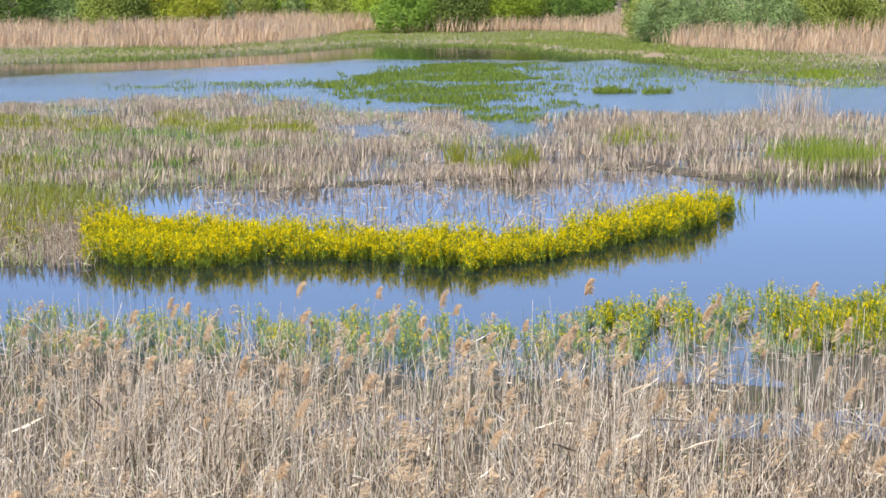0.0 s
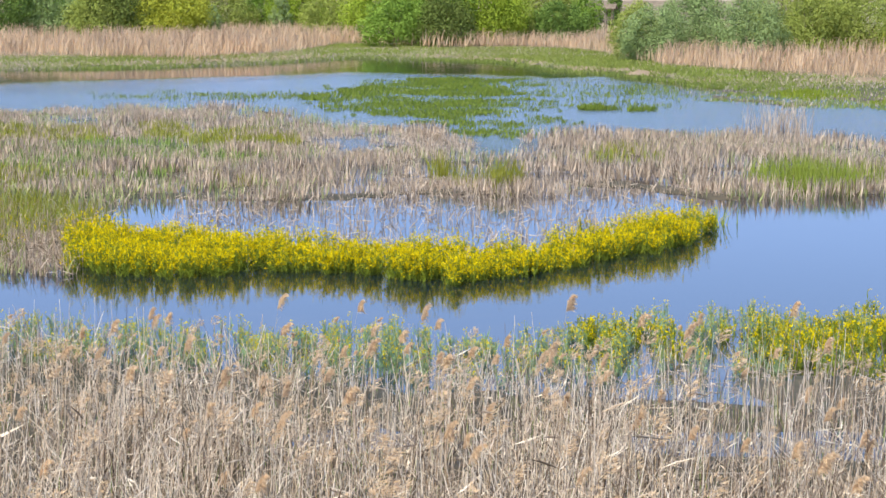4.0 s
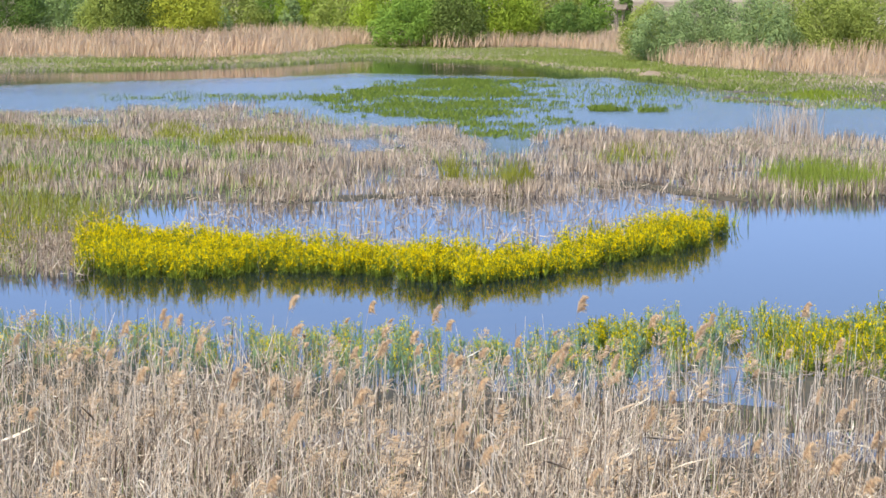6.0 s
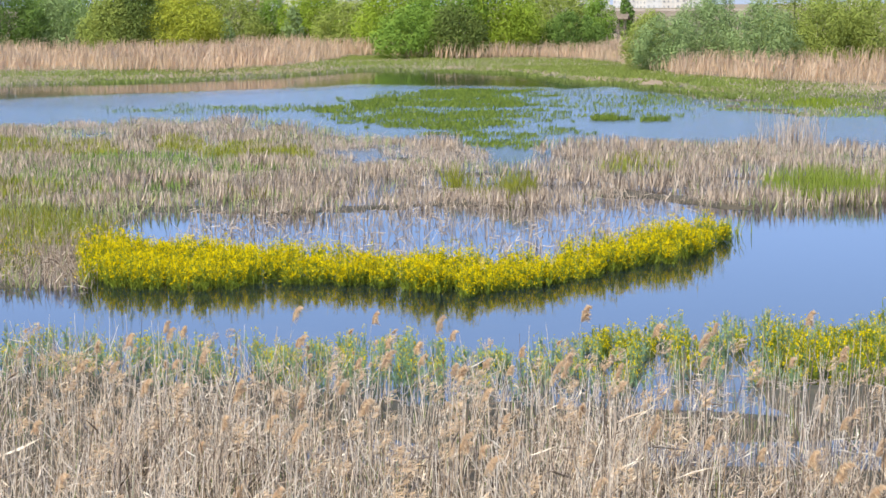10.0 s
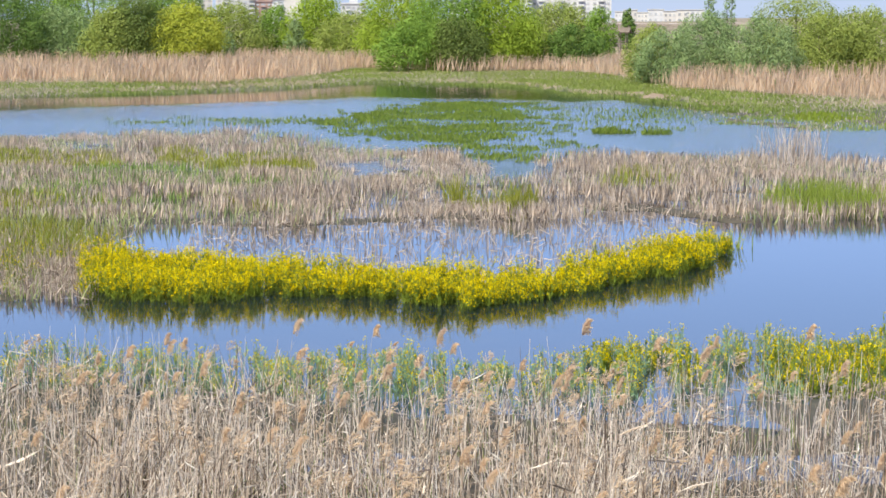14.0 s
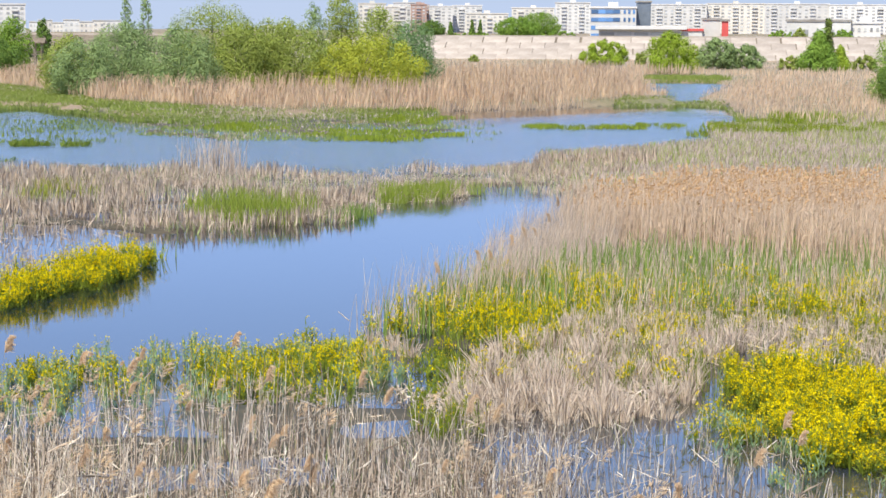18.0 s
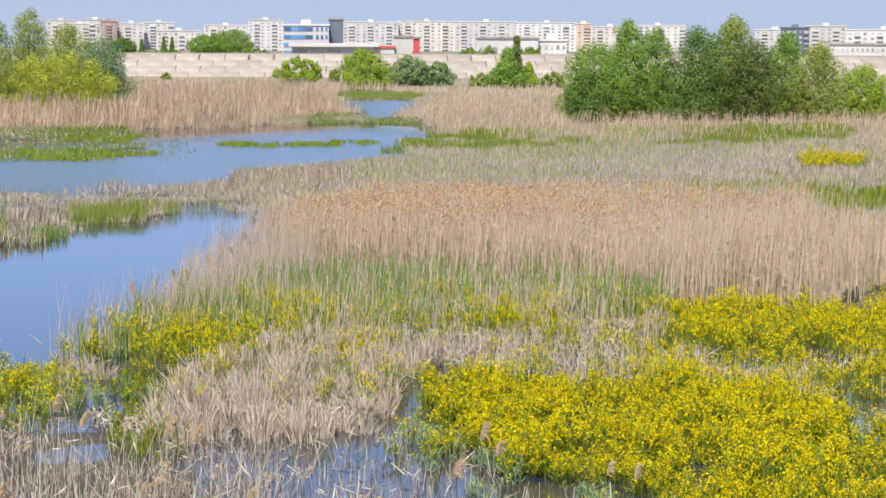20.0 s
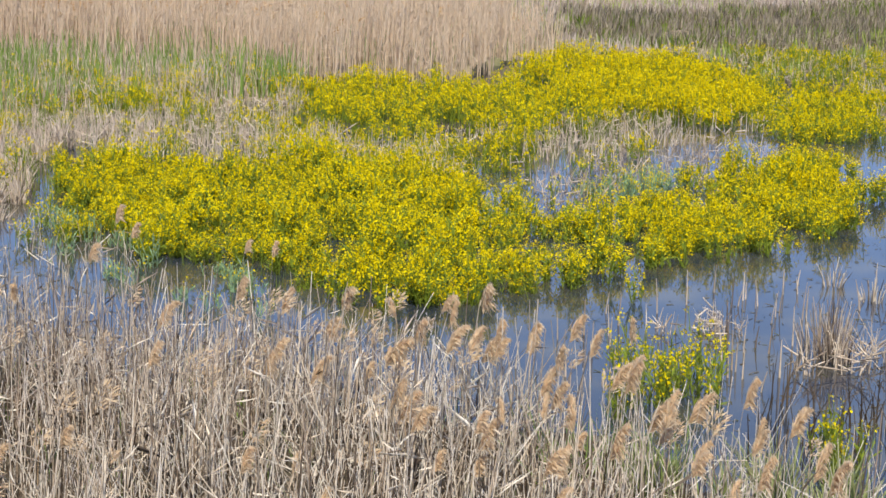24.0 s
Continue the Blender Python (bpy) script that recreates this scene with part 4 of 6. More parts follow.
# reeds of the far shore, thick at the front edge
def far_reeds():
    n = 420000
    az, r = np.radians(rng.uniform(-56, 20, n)), np.sqrt(rng.uniform(105.0 ** 2, 362.0 ** 2, n))
    x, y = -np.sin(az) * r, np.cos(az) * r
    deg = np.degrees(az)
    f = behind_reed_line(x, y) + (field(x, y, 6, 5) - 0.5) * 9
    s = x * DYKE_N[0] + y * DYKE_N[1]
    pond = lane(x, y) > -0.12 - 0.25 * field(x, y, 5, 44)
    dens = np.where(f < 14, 1.0, np.where(f < 60, 0.5, 0.28))
    dens = dens * np.where(deg < -28, np.clip((r - 104) / 32, 0.3, 1), 1)
    keep = (f > np.where(deg < -26, 5, 0.5)) & (far_land(x, y) > 0.5) & (s < DYKE_S - 15) & ~pond & ~inside(LANE_GREEN, x, y) & ~((np.abs(deg + 25.0) < 0.5) & (r < 172)) & (rng.random(n) < dens)
    x, y, f = x[keep], y[keep], f[keep]
    m = len(x)
    rise = np.clip(0.72 + f / 16, 0.72, 1)
    h = (1.4 + 1.0 * field(x, y, 9, 7)) * rise * rng.uniform(0.45, 1.05, m) * np.where(lane(x, y) > -0.9, 0.6, 1.0) * np.where(np.hypot(x, y) > np.where(np.degrees(np.arctan2(-x, y)) < -40, 190, 238) + 14 * field(x, y, 20, 3), 0.22, 1.0)
    h = h * np.interp(np.degrees(np.arctan2(-x, y)), [-44, -40.5, -39, -31, -29, -25.6, -25.4, 2, 5], [0.4, 0.42, 0.5, 0.5, 0.62, 0.66, 1.0, 1.0, 1.06])
    z = ground_height(x, y)
    d = drift(m, 0.24, (0.06, 0))
    rr = 0.015 * rng.uniform(0.7, 1.4, m) * np.clip(np.hypot(x, y) / 180, 0.8, 2)
    stuff("far_reeds", slips(at(x, y, z), at(x + d[:, 0] * h, y + d[:, 1] * h, z + h), rr * 1.15), FARREED, "broad belt of tan dead reeds along the far shore", "reed bed")
    t = np.repeat(np.nonzero((f < 70) & (h > 0.9))[0], 2)
    top = np.stack([x[t] + d[t, 0] * h[t], y[t] + d[t, 1] * h[t], z[t] + h[t] * rng.uniform(0.75, 1.0, len(t))], -1)
    end = top + np.stack([rng.normal(0.05, 0.13, len(t)), rng.normal(0, 0.1, len(t)), rng.uniform(-0.1, 0.4, len(t))], -1)
    stuff("far_reed_heads", slips(top, end, 0.02), FARHEAD, "fuzzy brown-tan seed heads of the far reeds", "reed bed")
    # the lower sedge between the reeds and the water
    n = 130000
    az = np.radians(np.where(rng.random(n) < 0.1, rng.uniform(-26.8, -22.9, n), rng.uniform(-17.5, 18, n)))
    deg = np.degrees(az)
    lo, hi = np.interp(deg, SL[:, 0], SL[:, 1]) - 1.5, np.interp(deg, RL[:, 0], RL[:, 1]) + 4
    r = lo + (hi - lo) * rng.random(n)
    keep = rng.random(n) < np.clip((hi - lo) / 40, 0.22, 1)
    az, r, deg, lo = az[keep], r[keep], deg[keep], lo[keep]
    x, y = -np.sin(az) * r, np.cos(az) * r
    keep = (lane(x, y) < -0.15) & (field(x, y, 7, 6) * 0.6 + field(x, y, 2.5, 16) * 0.4 > 0.3)
    x, y, deg, r, lo = x[keep], y[keep], deg[keep], r[keep], lo[keep]
    m = len(x)
    # green in the middle and on the water's edge, strawy towards the west
    lush = np.interp(deg, [-12, -6, 3, 5, 13], [0.75, 0.95, 0.92, 0.75, 0.68]) + (field(x, y, 9, 26) - 0.5) * 0.7
    green = rng.random(m) < lush
    h = rng.uniform(0.12, 0.34, m)
    base, tip = at(x, y, np.maximum(ground_height(x, y), -0.05)), at(x + rng.normal(0, 0.15, m), y + rng.normal(0, 0.15, m), np.maximum(ground_height(x, y), -0.05) + h)
    stuff("shore_sedge", slips(base[green], tip[green], 0.026), SHOREGREEN, "green sedge edging the far shore", "sedge")
    stuff("shore_straw", slips(base[~green], tip[~green], 0.02), LILAC, "pale straw among the sedge of the far shore", "sedge")


far_reeds()


# ---------------------------------------------------------------- near reeds
def near_reeds():
    x, y = spread(REEDS, 60, 0.6, 1.0, 0.6, 101)
    keep = (x < 2.5) | (y < 20.5) | (rng.random(len(x)) < 0.5)
    keep &= (x < 10.8) | (y > 12.2) | (rng.random(len(x)) < 0.35)
    keep &= (y < 23.5) | (rng.random(len(x)) < 0.55)
    x, y = x[keep], y[keep]
    n = len(x)
    z = np.maximum(ground_height(x, y) - 0.04, -0.1)
    tall = rng.random(n) < np.where(x > 4.5, 0.5, 0.26)
    h = np.where(tall, rng.uniform(0.8, 1.45, n), rng.uniform(0.25, 0.8, n)) * (0.8 + 0.4 * field(x, y, 2.5, 12))
    h = h * np.where((x < 3) & (y > 23), 0.72, 1.0)
    rr = rng.uniform(0.0045, 0.009, n) * np.where(np.hypot(x, y) < 17, 1.25, 1.0)
    old = (x > 3) & (rng.random(n) < np.where(y < 14.5, 0.12, 0.7))
    for sel, material, words in ((~old, STRAW, "dense dead reed stalks, grey-beige and straw"), (old, BROWN, "dense brown dead reed stalks beside the dark pool")):
        k = int(sel.sum())
        stuff("near_reed_stalks", blades(at(x, y, z)[sel], h[sel], drift(k, 0.14, (0.05, 0)), rr[sel], rr[sel] * 0.55, 2), material, words, "reed bed")
    k = 13000
    i = rng.choice(n, k)
    a, el = rng.uniform(0, 6.283, k), rng.normal(0.55, 0.55, k)
    p = at(x[i] + rng.normal(0, 0.15, k), y[i] + rng.normal(0, 0.15, k), 0.04 + rng.uniform(0, 0.75, k) ** 1.4)
    ln = rng.uniform(0.08, 0.42, k)
    q = p + np.stack([np.cos(a) * np.cos(el), np.sin(a) * np.cos(el), np.sin(el)], -1) * ln[:, None]
    q[:, 2] = np.maximum(q[:, 2], 0.015)
    keep = (x[i] < 3.5) | (rng.random(k) < 0.25)
    p, q = p[keep], q[keep]
    w = rng.uniform(0.003, 0.009, len(p))
    k = 9000
    i = rng.choice(n, k)
    a, tilt = rng.uniform(0, 6.283, k), np.abs(rng.normal(0.0, 0.55, k)) + 0.15
    ln = rng.uniform(0.5, 1.25, k) * np.where((x[i] < 3) & (y[i] > 23), 0.75, 1.0)
    foot = at(x[i] + rng.normal(0, 0.2, k), y[i] + rng.normal(0, 0.2, k), z[i] + rng.uniform(0, 0.25, k))
    head = foot + np.stack([np.cos(a) * np.sin(tilt), np.sin(a) * np.sin(tilt), np.cos(tilt)], -1) * ln[:, None]
    head[:, 2] = np.maximum(head[:, 2], 0.03)
    thick = rng.uniform(0.004, 0.0075, k)
    east = (x[i] > 3) & (y[i] > 14.5) & (rng.random(k) < 0.65)
    for sel, material, words in ((~east, STRAW, "thin grey-beige reed stalks leaning and broken at all angles"), (east, BROWN, "thin brown reed stalks leaning and broken at all angles")):
        stuff("leaning_reed_stalks", sticks(foot[sel], head[sel], thick[sel], thick[sel] * 0.6), material, words, "reed bed")
    stuff("near_reed_litter", sticks(p, q, w, w * 0.5), PALE, "bent and broken reed leaves tangled between the stalks", "reed litter")
    # dried leaves drooping from the stalks
    k = 7500
    i = rng.choice(n, k)
    p = at(x[i], y[i], z[i] + h[i] * rng.uniform(0.3, 0.9, k))
    q = p + np.stack([rng.normal(0.06, 0.16, k), rng.normal(0, 0.16, k), rng.uniform(-0.15, 0.28, k)], -1)
    stuff("near_reed_leaves", slips(p, q, 0.0075), STRAW, "dry strap leaves on the reed stalks", "reed leaves")
    x, y = spread(REEDS, 8, 0.5, 0.9, 1.5, 103)
    m = len(x)
    stuff("near_green_shoots", blades(at(x, y, 0.0), rng.uniform(0.35, 0.9, m), drift(m, 0.3), 0.007, 0.001, 3, 2.0, 3, 0.3), CATTAIL, "scattered fresh green shoots among dead reeds", "grass")


near_reeds()
for poly, dens, tall, seed in (([(-9.5, 29.6), (-4.5, 29.0), (0.0, 27.6), (3.0, 26.4), (6.0, 26.6), (6.5, 24.6), (2.0, 24.8), (-9.5, 27.0)], 4.5, 1.2, 166), ([(2.5, 26.6), (6.6, 26.2), (8.0, 23.4), (8.8, 19.0), (5.0, 19.5), (2.5, 23.0)], 6, 1.35, 176),
                               ([(-9.0, 26.5), (2.0, 24.5), (8.0, 18.5), (10.0, 15.5), (6.0, 13.5), (-6.0, 15.0)], 7.0, 1.0, 177)):
    stand("edge_stems", poly, dens, tall, BLEACHED, "tall thin bleached reed stems standing out of the reed bed", "reeds", radius=0.0052, lean=0.13, tip=0.55, clump=0.6, seed=seed)

# near-black brown stalks added: their colour stands for shade deep among the reeds
GAP_SHADE = plant_mat("reed_gap_shade", [(0.045, 0.03, 0.022), (0.11, 0.078, 0.055), (0.20, 0.145, 0.105), (0.07, 0.05, 0.036)])
stand("reed_bases", [(3.0, 21.0), (8.0, 18.5), (10.6, 15.0), (12.0, 11.5), (11.0, 7.6), (8.5, 8.4), (3.0, 11.5)], 70, 0.42, GAP_SHADE, "dark brown stalk bases added to shade the gaps between dead reeds", "reed bed", radius=0.009, lean=0.3, bent=0.2, clump=0.7, clump_size=0.8, seed=181)
stand("edge_stems", [(9.5, 16.5), (12.2, 12.0), (12.6, 9.2), (10.8, 7.8), (4.0, 11.0), (2.0, 15.0)], 22, 1.1, BLEACHED, "thin bleached reed stems crossing at many angles", "reeds", radius=0.005, lean=0.28, tip=0.55, bent=0.3, clump=0.5, seed=182)

stand("edge_stems", [(10.7, 17.7), (10.0, 16.1), (10.6, 14.1), (11.6, 13.2), (12.3, 14.4), (11.7, 16.2)], 24, 0.95, STRAW, "dead reed stalks leaning out over the dark pool", "reeds", radius=0.006, lean=0.2, bent=0.25, clump=0.5, seed=185, wind=(0.12, -0.08))


def low_plumes():
    """Small fluffy heads of the shorter reeds, down in the mass."""
    x, y = spread(REEDS, 4.6, 0.6, 0.6, 1.6, 104)
    keep = (np.hypot(x, y) > 14.5) & (rng.random(len(x)) < np.where(x > 3.5, 0.28, 0.85))
    keep &= (y < 24) | (rng.random(len(x)) < 0.45)
    x, y = x[keep], y[keep]
    n, k = len(x), 60
    z = np.maximum(ground_height(x, y), -0.05)
    h = rng.uniform(0.55, 1.25, n) * np.where((x < 3) & (y > 23), 0.75, 1.0)
    d = drift(n, 0.12, (0.05, 0.0))
    size = rng.uniform(0.07, 0.13, n)
    tip = np.stack([x + d[:, 0] * h, y + d[:, 1] * h, z + h], -1)
    S, T = np.repeat(size, k), np.repeat(tip, k, 0)
    u = rng.uniform(-1, 1, n * k)
    w = np.sqrt(1 - u * u)
    a = rng.uniform(0, 6.283, n * k)
    p = T + np.stack([np.cos(a) * w * 0.55 + u * 0.3, np.sin(a) * w * 0.55, u * 0.85], -1) * S[:, None]
    q = p + np.stack([np.cos(a) * w * 0.5 + 0.35, np.sin(a) * w * 0.5, rng.uniform(-0.15, 0.55, n * k)], -1) * S[:, None]
    stuff("low_plumes", joined(blades(at(x, y, z), h, d, 0.005, 0.003, 1), slips(p, q, np.repeat(size, k) * 0.075)), SOFTPLUME, "small fluffy tan seed heads down among the reeds", "reeds")


low_plumes()


def plumed_reed(seed, h, head=1.0):
    """One standing reed: jointed stalk, two dry leaves, feathery drooping head."""
    r = np.random.default_rng(seed)
    root = new("plumed_reed")
    lean = r.uniform(0.02, 0.16)
    s = np.linspace(0, 1, 9)
    path = np.stack([lean * h * s ** 1.8, 0.03 * h * np.sin(s * 3) * r.uniform(-1, 1), h * s], -1)
    pieces = []
    for k in range(8):
        pieces.append(sticks(path[k:k + 1], path[k + 1:k + 2], 0.0055 - 0.0003 * k, 0.0052 - 0.0003 * k))
        pieces.append(sticks(path[k + 1:k + 2] - [[0, 0, 0.008]], path[k + 1:k + 2] + [[0, 0, 0.008]], 0.0066 - 0.0003 * k, 0.0066 - 0.0003 * k))
    stalk = part("stalk", bulk("stalk", *joined(*pieces), STRAW_NEAR), None, root)
    for k in range(2):
        p = path[int(r.integers(3, 7))]
        a = r.uniform(0, 6.283)
        v, f = blades(p[None], r.uniform(0.08, 0.25), np.array([[math.cos(a), math.sin(a)]]) * r.uniform(0.8, 1.6), 0.009, 0.001, 3, 1.4, 3, 0.25)
        part("leaf", bulk("leaf", v, f, STRAW_NEAR), None, root)
    n = 210
    size = r.uniform(0.25, 0.37) * head
    u = np.sort(r.uniform(0, 1, n))
    tip = path[-1]
    bow = r.uniform(0.45, 0.85)
    ax = np.stack([bow * size * u ** 1.6, r.normal(0, 0.008, n), size * (u - 0.36 * u ** 2.4)], -1) + tip - [0, 0, 0.05]
    ln = size * (0.60 - 0.30 * u) * r.uniform(0.75, 1.2, n)
    side = np.stack([0.62 + r.normal(0, 0.16, n), r.normal(0, 0.22, n), 0.5 + r.normal(0, 0.18, n)], -1)
    side /= np.linalg.norm(side, axis=1)[:, None]
    mid = ax + side * ln[:, None] * 0.55
    end = mid + (side * [1.0, 1.0, 0.2] + [0.2, 0, -0.55]) * ln[:, None] * 0.5
    wisp = joined(slips(ax, mid + (mid - ax) * 0.25, 0.0068), slips(mid, end, 0.0075))
    part("plume", bulk("plume", *wisp, PLUME), None, stalk, "feathery tan seed head")
    return tagged(root, "dead reed with a drooping feathery tan plume", "reed", "plumed reeds in the near bed")


def plant_plumed_reeds():
    kinds = [plumed_reed(200 + k, h) for k, h in enumerate((0.9, 1.0, 1.1, 1.25, 1.4, 1.6, 1.75))]
    r = random.Random(3)
    x, y = spread(REEDS, 9, 0.7, 0.5, 1.5, 111)
    order = rng.permutation(len(x))
    spots = [(x[i], y[i]) for i in order]
    # near ones first, so that the heads that show clearest are all there
    spots = [p for p in spots if math.hypot(*p) > 11.5][:205]
    # tall single ones over the flowers and the water
    tall = [(1.95, 26.6), (-0.4, 25.2), (0.0, 25.0), (3.8, 26.4), (5.1, 26.8), (-4.1, 26.6), (-4.6, 26.2), (-3.7, 26.0), (2.7, 20.3), (3.6, 18.2), (10.8, 20.1), (11.6, 18.5), (11.8, 18.3), (10.5, 19.6), (8.0, 17.1), (8.9, 17.4)]
    singles = len(tall)
    nx, ny = spread([(8.8, 13.5), (11.2, 14.2), (11.6, 12.8), (11.4, 9.6), (10.6, 8.4), (9.0, 9.5)], 2.6, 0.3, 0.3, 1.0, 112)
    tall += list(zip(nx, ny))[:10]
    lean_over = [(12.0, 37.4), (13.0, 38.2), (13.9, 39.6), (14.7, 40.6), (15.6, 42.4), (16.4, 43.7), (17.4, 45.2), (18.4, 47.6), (20.2, 50.4)]
    used = set()
    for px, py in lean_over:
        copy_thing(kinds[r.choice((1, 2, 3))], pose(px, py, -0.05, r.gauss(0, 4), r.uniform(-6, 4), r.uniform(150, 210)) @ Matrix.Diagonal((0.5, 0.5, r.uniform(0.8, 1.1), 1)))
    # full heads over the edge of the dark pool
    bold = [plumed_reed(230 + k, 1.08 + 0.05 * k, 1.3 + 0.1 * k) for k in range(4)]
    heads = [(10.2, 13.9), (10.7, 14.2), (11.0, 15.5), (12.1, 14.6), (11.1, 14.1), (11.2, 13.6), (11.6, 13.3), (12.1, 13.4), (11.8, 12.8), (11.4, 12.8), (10.5, 12.2), (10.9, 12.8), (9.4, 12.8), (10.4, 11.7), (12.7, 12.8), (11.4, 11.1), (10.8, 10.9),
             (11.1, 11.6), (11.6, 10.1), (11.5, 10.2), (11.7, 10.7), (10.0, 10.5), (12.6, 9.8), (10.5, 8.9), (10.6, 8.7), (10.2, 9.2), (10.4, 15.4), (9.2, 14.4), (10.4, 16.8), (10.2, 15.7), (9.1, 10.2), (9.4, 11.5), (9.4, 12.4)]
    for k, (px, py) in enumerate(heads):
        m = pose(px, py, -0.06, r.gauss(0, 4), r.gauss(2, 4), r.gauss(-38, 32)) @ Matrix.Diagonal((r.uniform(0.55, 0.85), r.uniform(0.6, 0.85), r.uniform(0.84, 1.1), 1))
        if k < 4:
            bold[k].matrix_basis = m
        else:
            copy_thing(bold[(k * 3 + k // 4) % 4], m)
    slight = [plumed_reed(220 + k, h, 0.4) for k, h in enumerate((1.3, 1.5, 1.65))]
    for k in range(30):  # thin tall ones with small heads at the water's edge
        m = pose(r.uniform(-7.5, 4.0), r.uniform(24.5, 28.6), -0.05, r.gauss(0, 4), r.gauss(0, 4), r.gauss(0, 50)) @ Matrix.Diagonal((0.85, 0.85, r.uniform(0.75, 1.0), 1))
        if k < 3:
            slight[k].matrix_basis = m
        else:
            copy_thing(slight[k % 3], m)
    for k, (px, py) in enumerate(tall + spots):
        i = r.choice((0, 1, 1, 2, 2, 3, 3, 4, 4, 5)) if k >= len(tall) else 5 + k % 2 if k < singles else 2 + k % 3
        z = float(np.maximum(ground_height(np.array([px]), np.array([py]))[0], -0.1)) - 0.03
        q = r.uniform(0.6, 0.85) if math.hypot(px, py) > 17 and px < 7 else r.uniform(0.66, 0.9)
        m = pose(px, py, z, r.gauss(0, 3), r.gauss(0, 3), r.gauss(0, 35)) @ Matrix.Diagonal((q, q, q * r.uniform(1.1, 1.35), 1))
        if i in used:
            copy_thing(kinds[i], m)
        else:
            kinds[i].matrix_basis = m
            used.add(i)


plant_plumed_reeds()


def straw_heap(x, y, length, width, height, turn):
    """A low heap of fallen reed stems, lying every way on the ground."""
    n = 420
    a, q = rng.uniform(0, 6.283, n), np.sqrt(rng.uniform(0, 1, n))
    c = np.stack([np.cos(a) * q * length / 2, np.sin(a) * q * width / 2, height * (1 - q * q) * rng.uniform(0.5, 1, n)], -1)
    t = rng.normal(0, 0.7, n)
    d = np.stack([np.cos(t), np.sin(t), rng.normal(0, 0.12, n)], -1) * rng.uniform(0.08, 0.22, n)[:, None]
    p, e = c - d, c + d
    p[:, 2], e[:, 2] = np.maximum(p[:, 2], 0.0), np.maximum(e[:, 2], 0.0)
    ob = new("straw_heap", bulk("straw_heap", *sticks(p, e, 0.012, 0.007), CREAM))
    ob.matrix_world = pose(x, y, float(max(0.0, ground_height(np.array([x]), np.array([y]))[0])), 0, 0, turn)
    tagged(ob, "low tan heap of fallen reed stems lying on mud", "straw heap", kind="stuff")


straw_heap(37.9, 37.3, 1.4, 0.9, 0.34, -45)

# ---------------------------------------------------------------- yellow flowers
def flower_geometry(cx, cy, cz, spread_r, h, stems, heads, head_r, leaves, yellow=1.0):
    """Branching stems with small flower heads on their upper parts, for many plants at once."""
    n = len(cx)
    k = n * stems
    X, Y, Z = np.repeat(cx, stems), np.repeat(cy, stems), np.repeat(cz, stems)
    hh = np.repeat(h, stems) * rng.uniform(0.6, 1.05, k)
    off = drift(k, spread_r * 0.45)
    b = np.stack([X + off[:, 0], Y + off[:, 1], Z], -1)
    ln = drift(k, 0.18) + off / (spread_r + 1e-6) * 0.16
    stem = blades(b, hh, ln, 0.006, 0.0035, 1)
    knots = max(2, heads // 5)  # side branches, each with its knot of blossoms
    each = -(-heads // knots)
    kk = k * knots
    s = 1.0 - 0.5 * rng.uniform(0, 1, kk) ** 1.5
    H, L, B = np.repeat(hh, knots), np.repeat(ln, knots, 0), np.repeat(b, knots, 0)
    w = 0.03 + 0.11 * (1 - s)
    knot = B + np.stack([L[:, 0] * H * s ** 1.6 + rng.normal(0, 1, kk) * w, L[:, 1] * H * s ** 1.6 + rng.normal(0, 1, kk) * w, H * s + rng.normal(0, 0.02, kk)], -1)
    j = kk * each
    c = np.repeat(knot, each, 0) + rng.normal(0, 1, (j, 3)) * [0.022, 0.022, 0.03]
    keep = rng.random(j) < yellow
    q = k * leaves
    sl = rng.uniform(0.05, 0.75, q)
    Bl, Ll, Hl = np.repeat(b, leaves, 0), np.repeat(ln, leaves, 0), np.repeat(hh, leaves)
    pl = Bl + np.stack([Ll[:, 0] * Hl * sl, Ll[:, 1] * Hl * sl, Hl * sl], -1)
    leaf = slips(pl, pl + np.stack([rng.normal(0, 0.05, q), rng.normal(0, 0.05, q), rng.uniform(0.03, 0.17, q)], -1), 0.010)
    return joined(stem, leaf), petals(c[keep], head_r * rng.uniform(0.7, 1.3, int(keep.sum())))


def flower_stand(name, poly, density, h, label, stem_mat=STEM, stems=5, heads=7, head_r=0.02, leaves=4, yellow=1.0, clump=0.3, clump_size=1.2, ragged=0.4, seed=1):
    x, y = spread(poly, density, ragged, clump, clump_size, seed)
    n = len(x)
    z = np.maximum(ground_height(x, y) - 0.05, -0.08)
    hh = h * rng.uniform(0.7, 1.1, n) * (0.66 + 0.62 * field(x, y, 1.1, seed + 6))
    g, fl = flower_geometry(x, y, z, 0.2, hh, stems, heads, head_r, leaves, yellow)
    root = stuff(name, g, stem_mat, label, "wildflowers")
    part("bloom", bulk("bloom", *fl, YELLOW), None, root, "small bright yellow blossoms")["kind"] = "stuff"
    return root


flower_stand("flower_strip", STRIP, 17, 0.75, "dense strip of yellow wildflowers standing in the water", heads=20, head_r=0.0165, leaves=11, seed=121, clump=0.3, clump_size=0.9, ragged=0.35)
flower_stand("flower_bank", YELLOW_BACK, 9, 0.74, "yellow wildflowers in loose bands before the reeds", heads=18, head_r=0.0170, leaves=6, seed=122, clump=0.5)
flower_stand("flower_bank", YELLOW_BRIGHT, 16, 0.75, "dense bright yellow wildflower bank", heads=18, head_r=0.0186, seed=123, clump=0.15)
